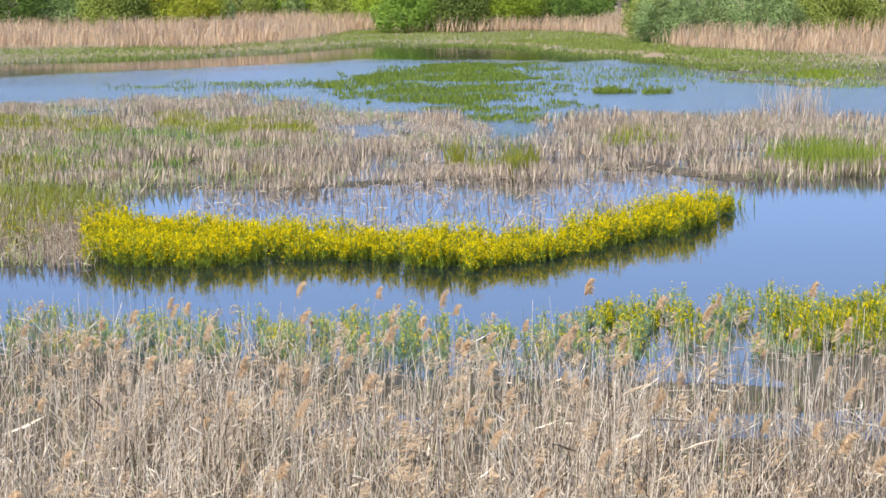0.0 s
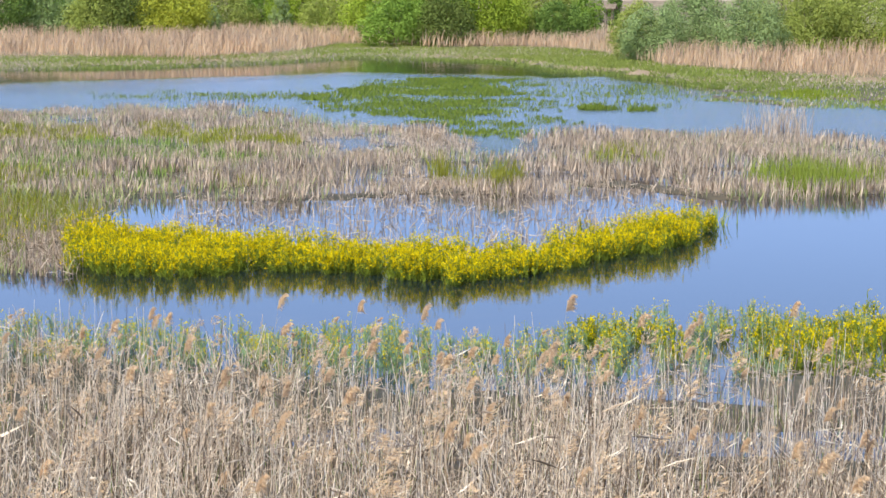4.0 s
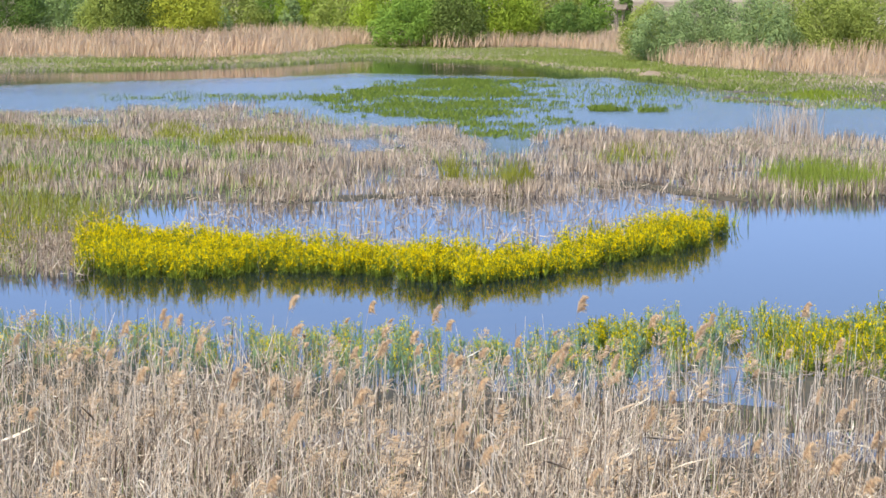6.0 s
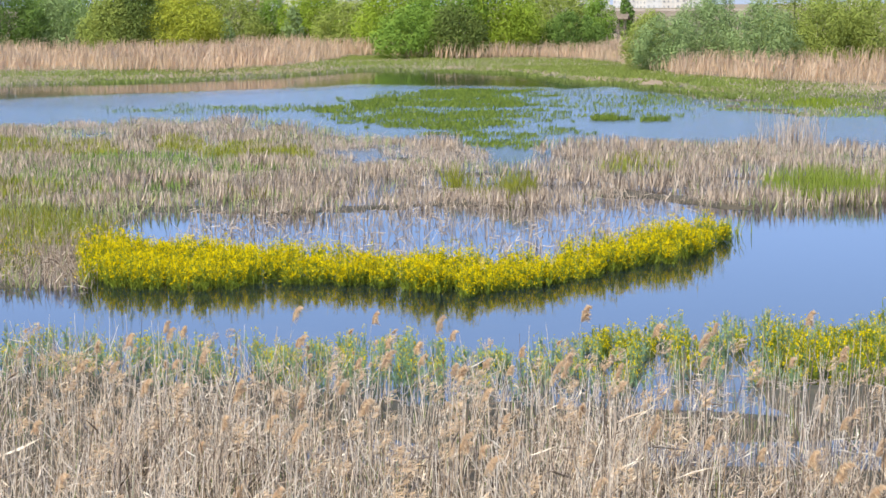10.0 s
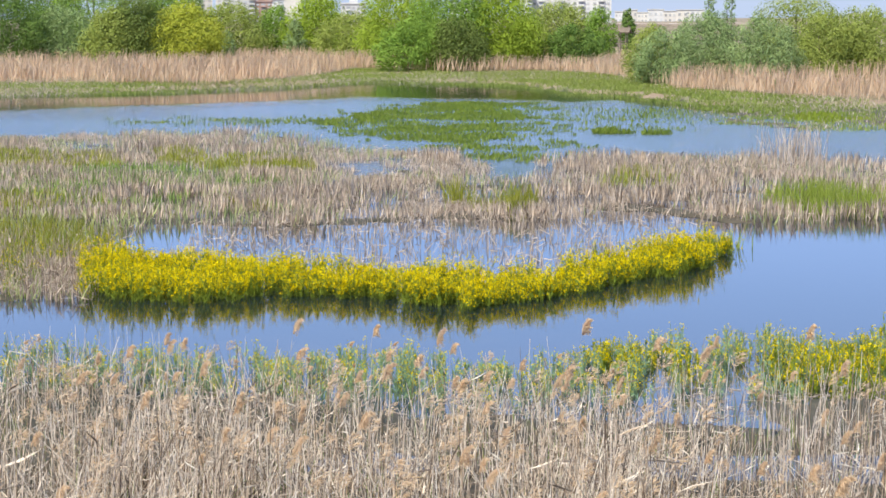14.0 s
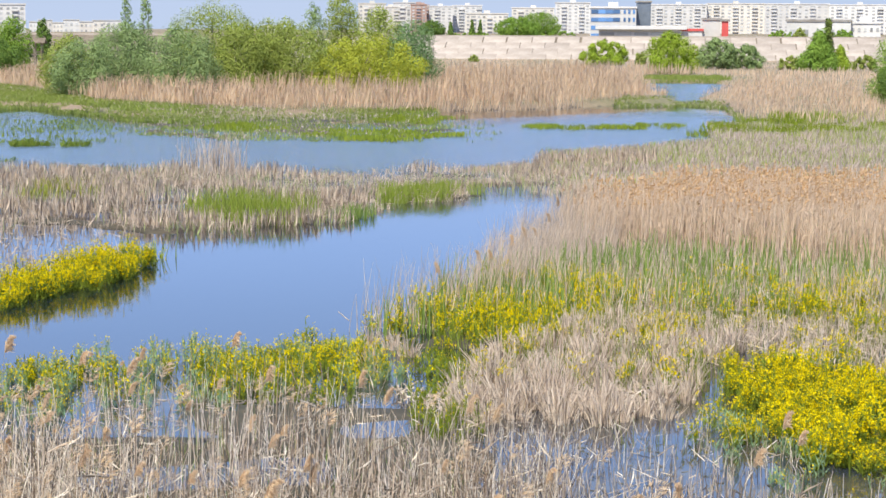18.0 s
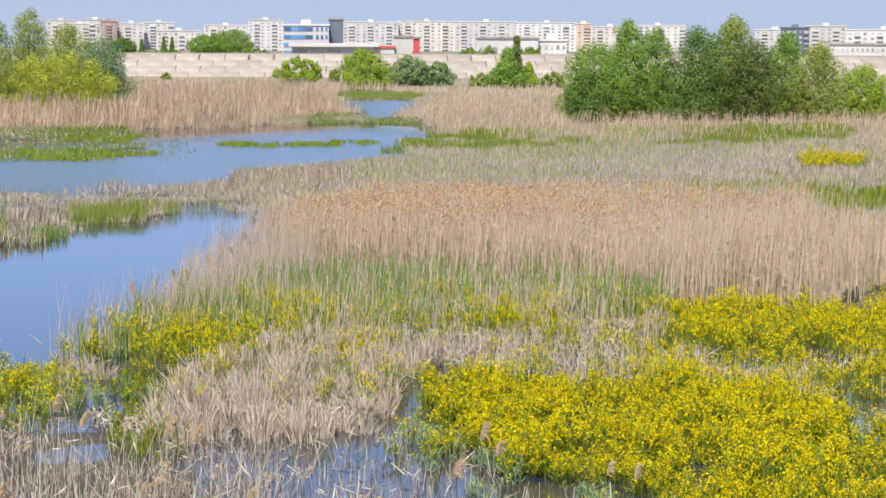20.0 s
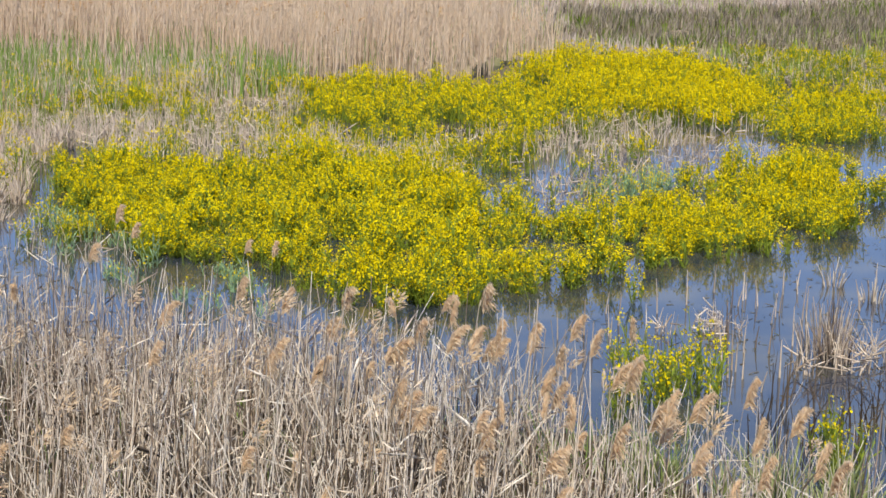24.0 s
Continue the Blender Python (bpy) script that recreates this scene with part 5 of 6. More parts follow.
flower_stand("flower_bank", YELLOW_EAST, 7, 0.6, "yellow wildflowers standing in shallow water", heads=15, head_r=0.0165, leaves=6, seed=124, clump=0.5)
flower_stand("flower_patch", [(5.2, 29.4), (6.3, 33.0), (8.3, 35.0), (8.9, 32.6), (9.3, 30.2), (7.9, 28.0), (6.5, 28.0)], 3.6, 0.55, "loose yellow-green wildflowers along the muddy shore", heads=10, head_r=0.0145, leaves=10, seed=171, clump=0.8, ragged=0.6)
flower_stand("shore_stems", [(8.4, 28.0), (9.2, 30.6), (10.7, 32.5), (9.8, 29.2), (8.3, 25.2), (7.6, 24.3)], 6, 0.55, "green weed stems with few blossoms beside a bleached sedge mound", heads=4, head_r=0.015, leaves=9, yellow=0.6, seed=172, clump=0.5, ragged=0.4)
flower_stand("flower_patch", YELLOW_SHORE, 5, 0.62, "yellow wildflowers on the near shore", heads=13, head_r=0.015, leaves=8, seed=125, clump=0.75)
flower_stand("flower_patch", [(9.3, 33.4), (11.6, 33.0), (13.8, 34.2), (15.7, 35.6), (17.6, 39.5), (15.6, 40.5), (13.4, 38.6), (10.0, 35.2)], 9, 0.75, "yellow wildflowers among green shoots on the bank", heads=15, head_r=0.0165, leaves=7, seed=126, clump=0.75)
flower_stand("flower_patch", [(15.5, 36.0), (18.5, 39.0), (24.0, 36.0), (21.5, 34.0), (17.0, 34.4)], 4, 0.8, "scattered yellow wildflowers among green shoots", heads=15, head_r=0.0165, leaves=6, seed=127, clump=0.7)
flower_stand("flower_patch", MIX, 2.2, 0.62, "scattered yellow wildflowers growing through bleached straw", heads=15, head_r=0.0165, leaves=6, seed=136, clump=0.95, clump_size=1.8, ragged=1.0)
flower_stand("flower_patch", [(16.6, 20.6), (18.4, 18.6), (20.0, 22.4), (18.6, 23.8)], 6, 0.6, "yellow wildflowers between two flower beds in shallow water", heads=15, head_r=0.0145, leaves=7, seed=138, clump=0.3, ragged=0.6)
flower_stand("flower_patch", [(18.0, 27.6), (18.8, 26.0), (20.5, 24.4), (22.4, 26.2), (22.3, 29.7), (20.4, 30.9)], 5, 0.62, "loose yellow wildflowers between pale straw", heads=15, head_r=0.0165, leaves=6, seed=134, clump=0.6)
flower_stand("flower_patch", [(31.5, 29.4), (35.0, 27.9), (40.0, 32.0), (37.4, 34.2), (34.0, 32.0)], 5, 0.62, "lime green wildflower stems with small yellow tops at the meadow's edge", heads=11, head_r=0.015, leaves=9, seed=179, clump=0.7, clump_size=1.4, ragged=0.6)
flower_stand("flower_bank", [(27.8, 24.6), (29.6, 23.6), (34.1, 27.0), (32.8, 28.4), (29.9, 27.4)], 8, 0.66, "yellow wildflowers beside a dark pool", heads=17, head_r=0.0165, leaves=8, seed=180, clump=0.35, ragged=0.5)
flower_stand("flower_patch", [(34.0, 27.5), (36.0, 24.0), (40.0, 27.0), (38.0, 31.0)], 5, 0.6, "loose yellow wildflowers at the meadow's edge", heads=12, head_r=0.0179, seed=135, clump=0.7)
flower_stand("flower_patch", [(10.4, 31.8), (12.7, 38.7), (15.0, 40.6), (15.4, 37.2), (12.5, 32.0)], 5, 0.7, "yellow wildflowers among green shoots by the water", heads=15, head_r=0.0150, leaves=7, seed=161, clump=0.6, ragged=0.8)
flower_stand("flower_patch", [(18.2, 33.7), (20.6, 36.9), (21.3, 36.0), (19.0, 32.3)], 9, 0.7, "small patch of yellow wildflowers among green shoots", heads=15, head_r=0.0150, leaves=7, seed=162, clump=0.3, ragged=0.5)
flower_stand("flower_patch", [(13.9, 31.9), (15.3, 34.4), (17.1, 35.2), (15.0, 31.3)], 6, 0.6, "thin yellow wildflowers growing through bleached straw", heads=15, head_r=0.0150, leaves=7, seed=163, clump=0.5, ragged=0.6)
flower_stand("flower_patch", YELLOW_NEAR, 1.8, 0.62, "yellow wildflowers filling the near flower bed", heads=18, head_r=0.0155, leaves=9, seed=173, clump=0.3, ragged=0.5)
flower_stand("flower_patch", YELLOW_RIGHT, 4.5, 0.62, "yellow wildflowers filling a flower bed beside the pool", heads=20, head_r=0.0158, leaves=8, seed=174, clump=0.2, ragged=0.4)
flower_stand("pool_weeds", [(12.6, 25.6), (13.8, 25.8), (13.4, 22.8), (13.2, 20.6), (12.4, 18.6), (11.3, 19.0), (11.6, 20.9), (11.7, 23.3)], 3.5, 0.45, "bluish green weeds with few yellow blossoms beside the pool", TEAL, heads=5, head_r=0.014, leaves=9, yellow=0.7, seed=164, clump=0.5)
flower_stand("pool_weeds", [(20.3, 22.7), (22.4, 23.4), (23.4, 22.8), (20.7, 21.2)], 7, 0.55, "bluish green weeds with yellow blossoms standing in a pool", TEAL, heads=10, head_r=0.0145, leaves=8, yellow=0.8, seed=165, clump=0.3)
flower_stand("flower_patch", [(2.6, 32.4), (3.6, 33.3), (6.5, 34.1), (6.8, 31.0), (4.8, 29.8), (2.8, 30.4)], 4, 0.55, "loose yellow wildflowers among shore weeds", heads=14, head_r=0.0145, leaves=7, seed=175, clump=0.6, ragged=0.5)
flower_stand("shore_weeds", SHORE, 5.8, 0.58, "bluish green weeds with sparse yellow blossoms in the shallows", TEAL, heads=12, head_r=0.0125, leaves=7, yellow=0.8, seed=128, clump=0.5)
flower_stand("bank_weeds", [(-13.0, 40.5), (-9.5, 41.0), (-9.2, 46.0), (-14.0, 47.0)], 9, 0.6, "green weeds with some yellow blossoms on the bank", heads=3, yellow=0.7, seed=129, clump=0.6)
flower_stand("loose_flowers", [(12.7, 13.6), (13.9, 12.6), (15.0, 14.0), (13.9, 14.9)], 13, 0.75, "loose thin-stemmed yellow wildflowers in the dark pool", stems=4, heads=9, head_r=0.015, leaves=7, seed=133, clump=0.0)
flower_stand("loose_flowers", [(13.0, 11.0), (13.5, 10.7), (14.1, 11.3), (13.7, 11.6)], 12, 0.6, "loose thin-stemmed yellow wildflowers in the dark pool", stems=4, heads=5, head_r=0.016, leaves=9, seed=137, clump=0.2, ragged=0.2)
flower_stand("meadow_flowers", [(56.6, 72.6), (59.0, 71.0), (64.0, 77.6), (61.4, 79.0)], 9, 0.8, "far clump of yellow wildflowers in the meadow", heads=6, head_r=0.03, leaves=8, seed=130, clump=0.85, ragged=1.0)


flower_stand("meadow_flowers", [(48.0, 50.0), (50.4, 49.6), (52.6, 53.4), (51.0, 55.0)], 4, 0.55, "small tufts of yellow wildflowers at the foot of pale reeds", heads=8, head_r=0.02, leaves=8, seed=184, clump=0.95, ragged=0.6)


def flower_clump(seed):
    global rng
    keep, rng = rng, np.random.default_rng(seed)
    m = 5
    a, q = rng.uniform(0, 6.283, m), 0.3 * np.sqrt(rng.uniform(0, 1, m))
    g, fl = flower_geometry(np.cos(a) * q, np.sin(a) * q, np.zeros(m), 0.18, 0.68 * rng.uniform(0.75, 1.15, m), 4, 24, 0.0155, 13)
    root = new("flower_clump")
    part("foliage", bulk("foliage", *g, STEM), None, root)
    part("bloom", bulk("bloom", *fl, YELLOW), None, root, "small bright yellow blossoms")["kind"] = "stuff"
    rng = keep
    return tagged(root, "clump of yellow wildflowers standing in shallow water", "wildflowers", "yellow flower clumps")


def plant_clumps():
    kinds = [flower_clump(300 + k) for k in range(7)]
    r = random.Random(9)
    spots = []
    for poly, n, seed in ((YELLOW_NEAR, 225, 131), (YELLOW_RIGHT, 75, 132)):
        x, y = spread(poly, 12, 0.85, 0.25, 1.3, seed)
        i = rng.permutation(len(x))[:n]
        spots += list(zip(x[i], y[i]))
    for k, (px, py) in enumerate(spots):
        s = r.uniform(0.75, 1.25)
        m = pose(px, py, -0.05, r.gauss(0, 3), r.gauss(0, 3), r.uniform(0, 360)) @ Matrix.Diagonal((s, s, s * r.uniform(0.8, 1.1), 1))
        if k < len(kinds):
            kinds[k].matrix_basis = m
        else:
            copy_thing(kinds[k % len(kinds)], m)


plant_clumps()

DARK_STALK = plant_mat("rotten_stalk", [(0.05, 0.035, 0.025), (0.10, 0.075, 0.055), (0.20, 0.15, 0.11)])
stand("mixed_weeds", YELLOW_NEAR, 10, 0.5, STEM, "green weed stems round the yellow flower clumps", "weeds", radius=0.006, lean=0.25, clump=0.6, clump_size=1.2, ragged=1.6, seed=156, z0=-0.05)
# standing broken stalks and tussocks in the dark pool of the near shore
stand("pool_stubs", [(13.2, 16.5), (18.5, 17.2), (20.0, 15.0), (17.0, 11.8), (13.0, 13.4)], 3.2, 0.5, GREY, "broken reed stubs standing in dark water", "reed stubs", radius=0.014, lean=0.12, bent=0.0, seed=141, clump=0.6, z0=-0.05)
tussocks("reed_tussock", [(16.1, 13.3), (16.6, 13.1), (16.9, 13.6), (16.4, 13.8)], 16, 26, 1.35, BROWN, "tall tussock of broken dead reeds rising from the water", radius=0.009, size=0.35, seed=142, fall=0.5)
tussocks("reed_tussock", [(19.2, 15.6), (20.2, 15.2), (20.4, 16.0), (19.4, 16.4)], 6, 30, 0.8, STRAW, "broken dead reed tussock rising from the water", radius=0.010, size=0.3, seed=146, fall=0.6)
tussocks("sedge_tuft", [(11.5, 11.5), (12.6, 11.4), (13.1, 10.0), (12.0, 9.4)], 10, 24, 0.95, TUFT, "arching grey-green sedge tufts among dead reeds", radius=0.011, size=0.25, seed=147, fall=1.0)
stand("rotten_stalks", [(13.2, 11.5), (14.6, 11.1), (16.0, 12.8), (14.6, 13.3)], 18, 0.6, DARK_STALK, "dark rotten reed stalks standing in the pool", "reed stubs", radius=0.012, lean=0.25, clump=0.5, seed=155, z0=-0.05)
tussocks("sedge_tuft", [(6.0, 16.0), (9.0, 13.0), (10.5, 15.5), (8.0, 18.5)], 0.5, 12, 0.55, CATTAIL, "small fresh green tufts among dead reeds", radius=0.010, size=0.15, seed=148, fall=0.5)
stand("reed_tussock", [(16.0, 13.3), (16.7, 12.9), (17.0, 13.6), (16.4, 13.8)], 55, 0.55, PALE, "collapsed heap of broken pale reeds in the water", "reed tussock", radius=0.010, lean=0.5, bent=1.0, seed=149, z0=-0.03)
stand("reed_tussock", [(15.6, 15.6), (16.1, 15.3), (16.4, 15.8), (15.9, 16.1)], 55, 0.32, PALE, "low heap of broken pale reeds in the water", "reed tussock", radius=0.009, lean=0.6, bent=0.9, seed=143, z0=-0.03)
stand("pool_stubs", [(8.6, 27.0), (12.0, 26.0), (12.6, 22.6), (12.0, 20.0), (9.0, 20.5), (7.4, 25.0)], 16, 0.4, STRAW, "broken reed stubs standing in dark water", "reed stubs", radius=0.007, lean=0.35, bent=0.3, seed=144, clump=0.6, z0=-0.05)
stand("green_tuft", [(10.6, 11.6), (11.6, 10.9), (12.0, 11.6), (11.0, 12.3)], 90, 0.75, CATTAIL, "arching grey-green grass tuft at the reed's edge", "grass", radius=0.011, lean=0.5, segs=3, seed=145, z0=0.0)


def floating_litter(name, poly, n, mat, label, size=0.25, seed=151):
    x, y = spread(poly, n, 0.4, 0.7, 1.0, seed)
    k = len(x)
    a = rng.uniform(0, 6.283, k)
    ln = size * rng.uniform(0.2, 1.0, k)
    p = at(x, y, 0.004)
    q = p + np.stack([np.cos(a) * ln, np.sin(a) * ln, rng.uniform(-0.004, 0.02, k)], -1)
    w = rng.uniform(0.002, 0.007, k)
    stuff(name, sticks(p, q, w, w * 0.7), mat, label, "floating litter")


POOL = [(11.7, 12.0), (13.7, 10.5), (18.7, 13.4), (24.0, 18.0), (21.7, 17.4), (18.2, 17.2), (17.5, 17.7), (14.7, 16.2), (13.5, 14.2)]
DULL = plant_mat("waterlogged_litter", [(0.10, 0.09, 0.06), (0.2, 0.17, 0.12), (0.14, 0.15, 0.07), (0.3, 0.26, 0.2)])
floating_litter("floating_leaves", POOL, 22, DULL, "dull waterlogged leaves drifting on the pool", size=0.11)
floating_litter("floating_leaves", [(8.6, 27.2), (12.0, 26.2), (12.6, 22.6), (12.8, 19.0), (11.0, 16.5), (9.0, 19.5), (7.4, 25.0)], 26, DULL, "dull waterlogged leaves drifting on the pool", size=0.12, seed=152)
floating_litter("floating_leaves", [(18.0, 21.0), (20.0, 24.5), (24.0, 24.5), (28.0, 25.5), (26.0, 22.0)], 22, DULL, "dull waterlogged leaves drifting on the pool", size=0.12, seed=153)
floating_litter("floating_straw", [(3.0, 30.5), (6.0, 29.5), (8.4, 30.0), (8.0, 27.5), (4.0, 28.0)], 40, PALE, "pale straw floating at the shore", seed=154)


# ---------------------------------------------------------------- trees and bushes
def leaf_mat(name, a, b, c):
    return plant_mat(name, [a, b, c, b], rough=0.9, grain=0.8, thin=0.32, per_object=True)


L_DARK = leaf_mat("leaf_dark", (0.11, 0.19, 0.045), (0.14, 0.23, 0.055), (0.175, 0.265, 0.065))
L_GREEN = leaf_mat("leaf_green", (0.17, 0.285, 0.05), (0.205, 0.33, 0.06), (0.245, 0.37, 0.072))
L_BRIGHT = leaf_mat("leaf_bright", (0.24, 0.34, 0.038), (0.285, 0.39, 0.048), (0.33, 0.43, 0.058))
L_OLIVE = leaf_mat("leaf_olive", (0.25, 0.31, 0.072), (0.285, 0.345, 0.085), (0.32, 0.38, 0.10))
L_YELLOW = leaf_mat("leaf_yellow", (0.34, 0.38, 0.045), (0.38, 0.42, 0.055), (0.42, 0.45, 0.07))
# deep green leaves; for shadowed bushes the shade is put into this colour
L_DEEP_AND_SHADED = leaf_mat("leaf_deep_and_shaded", (0.105, 0.15, 0.04), (0.135, 0.185, 0.05), (0.17, 0.22, 0.06))
L_TEAL = leaf_mat("leaf_teal", (0.14, 0.235, 0.10), (0.175, 0.28, 0.12), (0.21, 0.315, 0.145))
L_GREY = leaf_mat("leaf_grey", (0.21, 0.295, 0.12), (0.245, 0.335, 0.14), (0.28, 0.37, 0.165))


def tree(name, x, y, height, width, mat, label, seed, leaves=5200, leaf=0.2, cone=False):
    """Trunk forked into limbs and a crown of leaves gathered on the shells of many uneven boughs."""
    r = np.random.default_rng(seed)
    root = new(name)
    root.location = (x, y, float(np.clip(ground_height(np.array([x]), np.array([y]))[0], 0, 9)))
    w = width / 2
    nb = int(np.clip(8 + width * height * 0.9 + 7 * height / width, 14, 80))
    s = (np.arange(nb) + r.uniform(0, 1, nb)) / nb
    prof = 1.0 - 0.86 * s if cone else np.sqrt(np.clip(1 - ((s - 0.36) / 0.68) ** 2, 0.03, 1))
    rad = np.minimum(w * 0.46, height * 0.2) * r.uniform(0.6, 1.15, nb) * (1 - 0.35 * s)
    a, q = r.uniform(0, 6.283) + np.arange(nb) * 2.4, np.sqrt(r.uniform(0.15, 1, nb))
    reach = np.maximum(0.05, prof * w - rad * 0.6) * q
    c = np.stack([np.cos(a) * reach, np.sin(a) * reach, rad * 0.6 + (height - rad * 1.6) * s], -1)
    c[-1] = [w * r.uniform(-0.2, 0.2), 0, height - rad[-1] * 0.9]
    tr = 0.018 * height
    fork = np.array([[r.normal(0, w * 0.08), r.normal(0, w * 0.08), height * 0.22]])
    part("trunk", bulk("trunk", *sticks(np.array([[0, 0, -0.3]]), fork, tr, tr * 0.75), BARK), None, root)
    for k in range(nb // 6, nb, max(1, nb // 7)):
        part("limb", bulk("limb", *sticks(fork, c[k:k + 1], tr * 0.5, tr * 0.12), BARK), None, root)
    i = r.choice(nb, leaves, p=rad ** 2 / (rad ** 2).sum())
    d = r.normal(0, 1, (leaves, 3))
    d /= np.linalg.norm(d, axis=1)[:, None]
    spray = np.where(r.random(leaves) < (0.22 if width > 3 else 0.5), r.uniform(1.0, 1.5, leaves), 1.0)
    p = c[i] + d * (rad[i] * r.uniform(0.72, 1.05, leaves) * spray)[:, None] * [1, 1, 0.9]
    p[:, 2] = np.maximum(p[:, 2], 0.15)
    ln = leaf * r.uniform(0.6, 1.5, leaves)
    n = d + [0, 0, 0.3] + r.normal(0, 0.2, (leaves, 3))
    t = np.cross(n, r.normal(0, 1, (leaves, 3)))
    t /= np.linalg.norm(t, axis=1)[:, None]
    side = np.cross(t, n)
    side /= np.linalg.norm(side, axis=1)[:, None]
    v = np.stack([p - side * (ln * 0.33)[:, None], p + side * (ln * 0.33)[:, None], p + t * ln[:, None]], 1).reshape(-1, 3)
    part("crown", bulk("crown", v, np.arange(leaves * 3).reshape(-1, 3), mat), None, root)
    return tagged(root, label, "bush" if height < 5.5 else "tree")


def planted(az, d):
    return -math.sin(radians(az)) * d, math.cos(radians(az)) * d


# trees: bearing, range, height, width, leaves, kind, words
FAR_SHORE = [
    (13.00, 222, 9.0, 8.3, L_DARK, "tree", "tall dark green tree behind the reeds"),
    (11.32, 224, 6.7, 7.3, L_GREY, "willow", "blue-green willow bush behind the reeds"),
    (10.35, 245, 12.1, 11.0, L_GREEN, "willow", "tall green tree standing behind willows"),
    (8.07, 246, 11.0, 7.0, L_GREEN, "willow", "green tree top behind the willows"),
    (11.60, 250, 12.0, 6.5, L_DARK, "tree", "dark tree top behind the willows"),
    (9.86, 218, 6.6, 5.3, L_OLIVE, "willow", "olive-green willow bush behind the reeds"),
    (9.05, 219, 7.6, 7.0, L_DEEP_AND_SHADED, "willow", "round dark olive willow bush"),
    (7.67, 217, 7.0, 7.0, L_YELLOW, "willow", "bright yellow-green willow bush"),
    (6.31, 250, 7.3, 8.1, L_OLIVE, "willow", "olive-green willow behind the reeds"),
    (6.40, 222, 3.8, 1.8, L_GREY, "bush", "small silvery shrub among reeds"),
    (5.01, 255, 6.9, 4.3, L_GREEN, "willow", "green willow bush behind the reeds"),
    (4.37, 246, 5.1, 2.8, L_GREY, "bush", "small grey-green shrub behind reeds"),
    (3.69, 250, 8.8, 6.8, L_BRIGHT, "willow", "yellow-green weeping willow behind the reeds"),
    (2.54, 232, 5.9, 7.8, L_OLIVE, "willow", "broad olive willow bush"),
    (1.26, 222, 9.3, 8.3, L_BRIGHT, "willow", "large bright green willow at the pond"),
    (0.88, 203, 5.3, 5.7, L_GREEN, "willow", "fresh green willow bush at the far shore"),
    (-0.33, 208, 10.2, 7.5, L_GREEN, "willow", "large green willow at the far shore"),
    (-0.54, 202, 5.3, 5.2, L_DEEP_AND_SHADED, "bush", "dark green bush under the large willow"),
    (-1.81, 209, 8.7, 7.1, L_BRIGHT, "willow", "large bright green willow at the pond"),
    (-2.62, 217, 5.5, 4.4, L_OLIVE, "willow", "olive willow bush beside the big one"),
    (-3.68, 242, 7.2, 8.0, L_OLIVE, "willow", "pale olive willow top behind the bushes"),
    (-3.97, 214, 4.6, 5.8, L_DARK, "bush", "dark green bush at the reed's edge"),
    (-4.84, 236, 6.5, 3.4, L_GREEN, "tree", "slim dark green young tree"),
    (-5.68, 330, 6.5, 2.7, L_DARK, "tree", "small dark round tree far off"),
]
THICKET = [
    (-6.38, 164, 4.9, 3.6, L_OLIVE, "willow", "yellowish olive willow bush over tan reeds"),
    (-6.90, 160, 4.6, 4.8, L_GREY, "willow", "low grey-green willow bush over tan reeds"),
    (-8.10, 170, 6.0, 5.5, L_GREY, "willow", "grey-green willow bush over tan reeds"),
    (-8.14, 180, 8.1, 1.4, L_GREY, "tree", "slender grey-green tree top"),
    (-8.70, 180, 7.9, 1.7, L_GREY, "tree", "slender grey-green tree top"),
    (-9.76, 157, 5.6, 5.2, L_GREY, "willow", "blue-green willow bush over tan reeds"),
    (-10.75, 166, 7.5, 7.1, L_OLIVE, "willow", "large olive willow bush over tan reeds"),
    (-11.55, 160, 6.0, 4.5, L_OLIVE, "willow", "olive willow bush over tan reeds"),
    (-12.42, 164, 6.1, 4.0, L_OLIVE, "willow", "olive willow bush over tan reeds"),
    (-13.06, 162, 6.1, 6.0, L_OLIVE, "willow", "olive willow bush over tan reeds"),
    (-13.77, 172, 7.4, 2.7, L_GREY, "willow", "slender grey-green tree top"),
    (-14.59, 178, 8.5, 3.0, L_OLIVE, "willow", "slender tree top behind the willows"),
    (-15.69, 168, 7.2, 3.8, L_OLIVE, "willow", "olive willow bush behind the yellow one"),
    (-15.34, 160, 4.9, 7.9, L_YELLOW, "willow", "broad yellow-green willow bush over tan reeds"),
    (-16.74, 165, 6.2, 4.0, L_TEAL, "willow", "blue-green willow bush at the thicket's end"),
]
GROVE = [
    (-31.55, 151, 6.4, 5.2, L_GREEN, "willow", "rounded green willow with low branches"),
    (-31.34, 148, 4.3, 3.1, L_DARK, "bush", "dark green bush under the willows"),
    (-32.60, 153, 8.2, 3.4, L_GREEN, "willow", "tall green willow of a dense group"),
    (-33.44, 158, 7.7, 3.1, L_GREEN, "willow", "green willow of a dense group"),
    (-34.72, 152, 7.7, 4.2, L_DARK, "willow", "green willow of a dense group"),
    (-35.70, 156, 8.7, 3.6, L_OLIVE, "willow", "tallest olive-green willow of a dense group"),
    (-36.31, 153, 6.7, 3.6, L_DEEP_AND_SHADED, "willow", "dark green willow of a dense group"),
    (-37.29, 160, 7.4, 3.3, L_GREEN, "willow", "light green willow of a dense group"),
    (-38.24, 156, 6.5, 4.0, L_OLIVE, "willow", "olive-green willow at the group's end"),
    (-39.55, 162, 4.6, 4.3, L_BRIGHT, "bush", "low bright green bush beside the willows"),
]
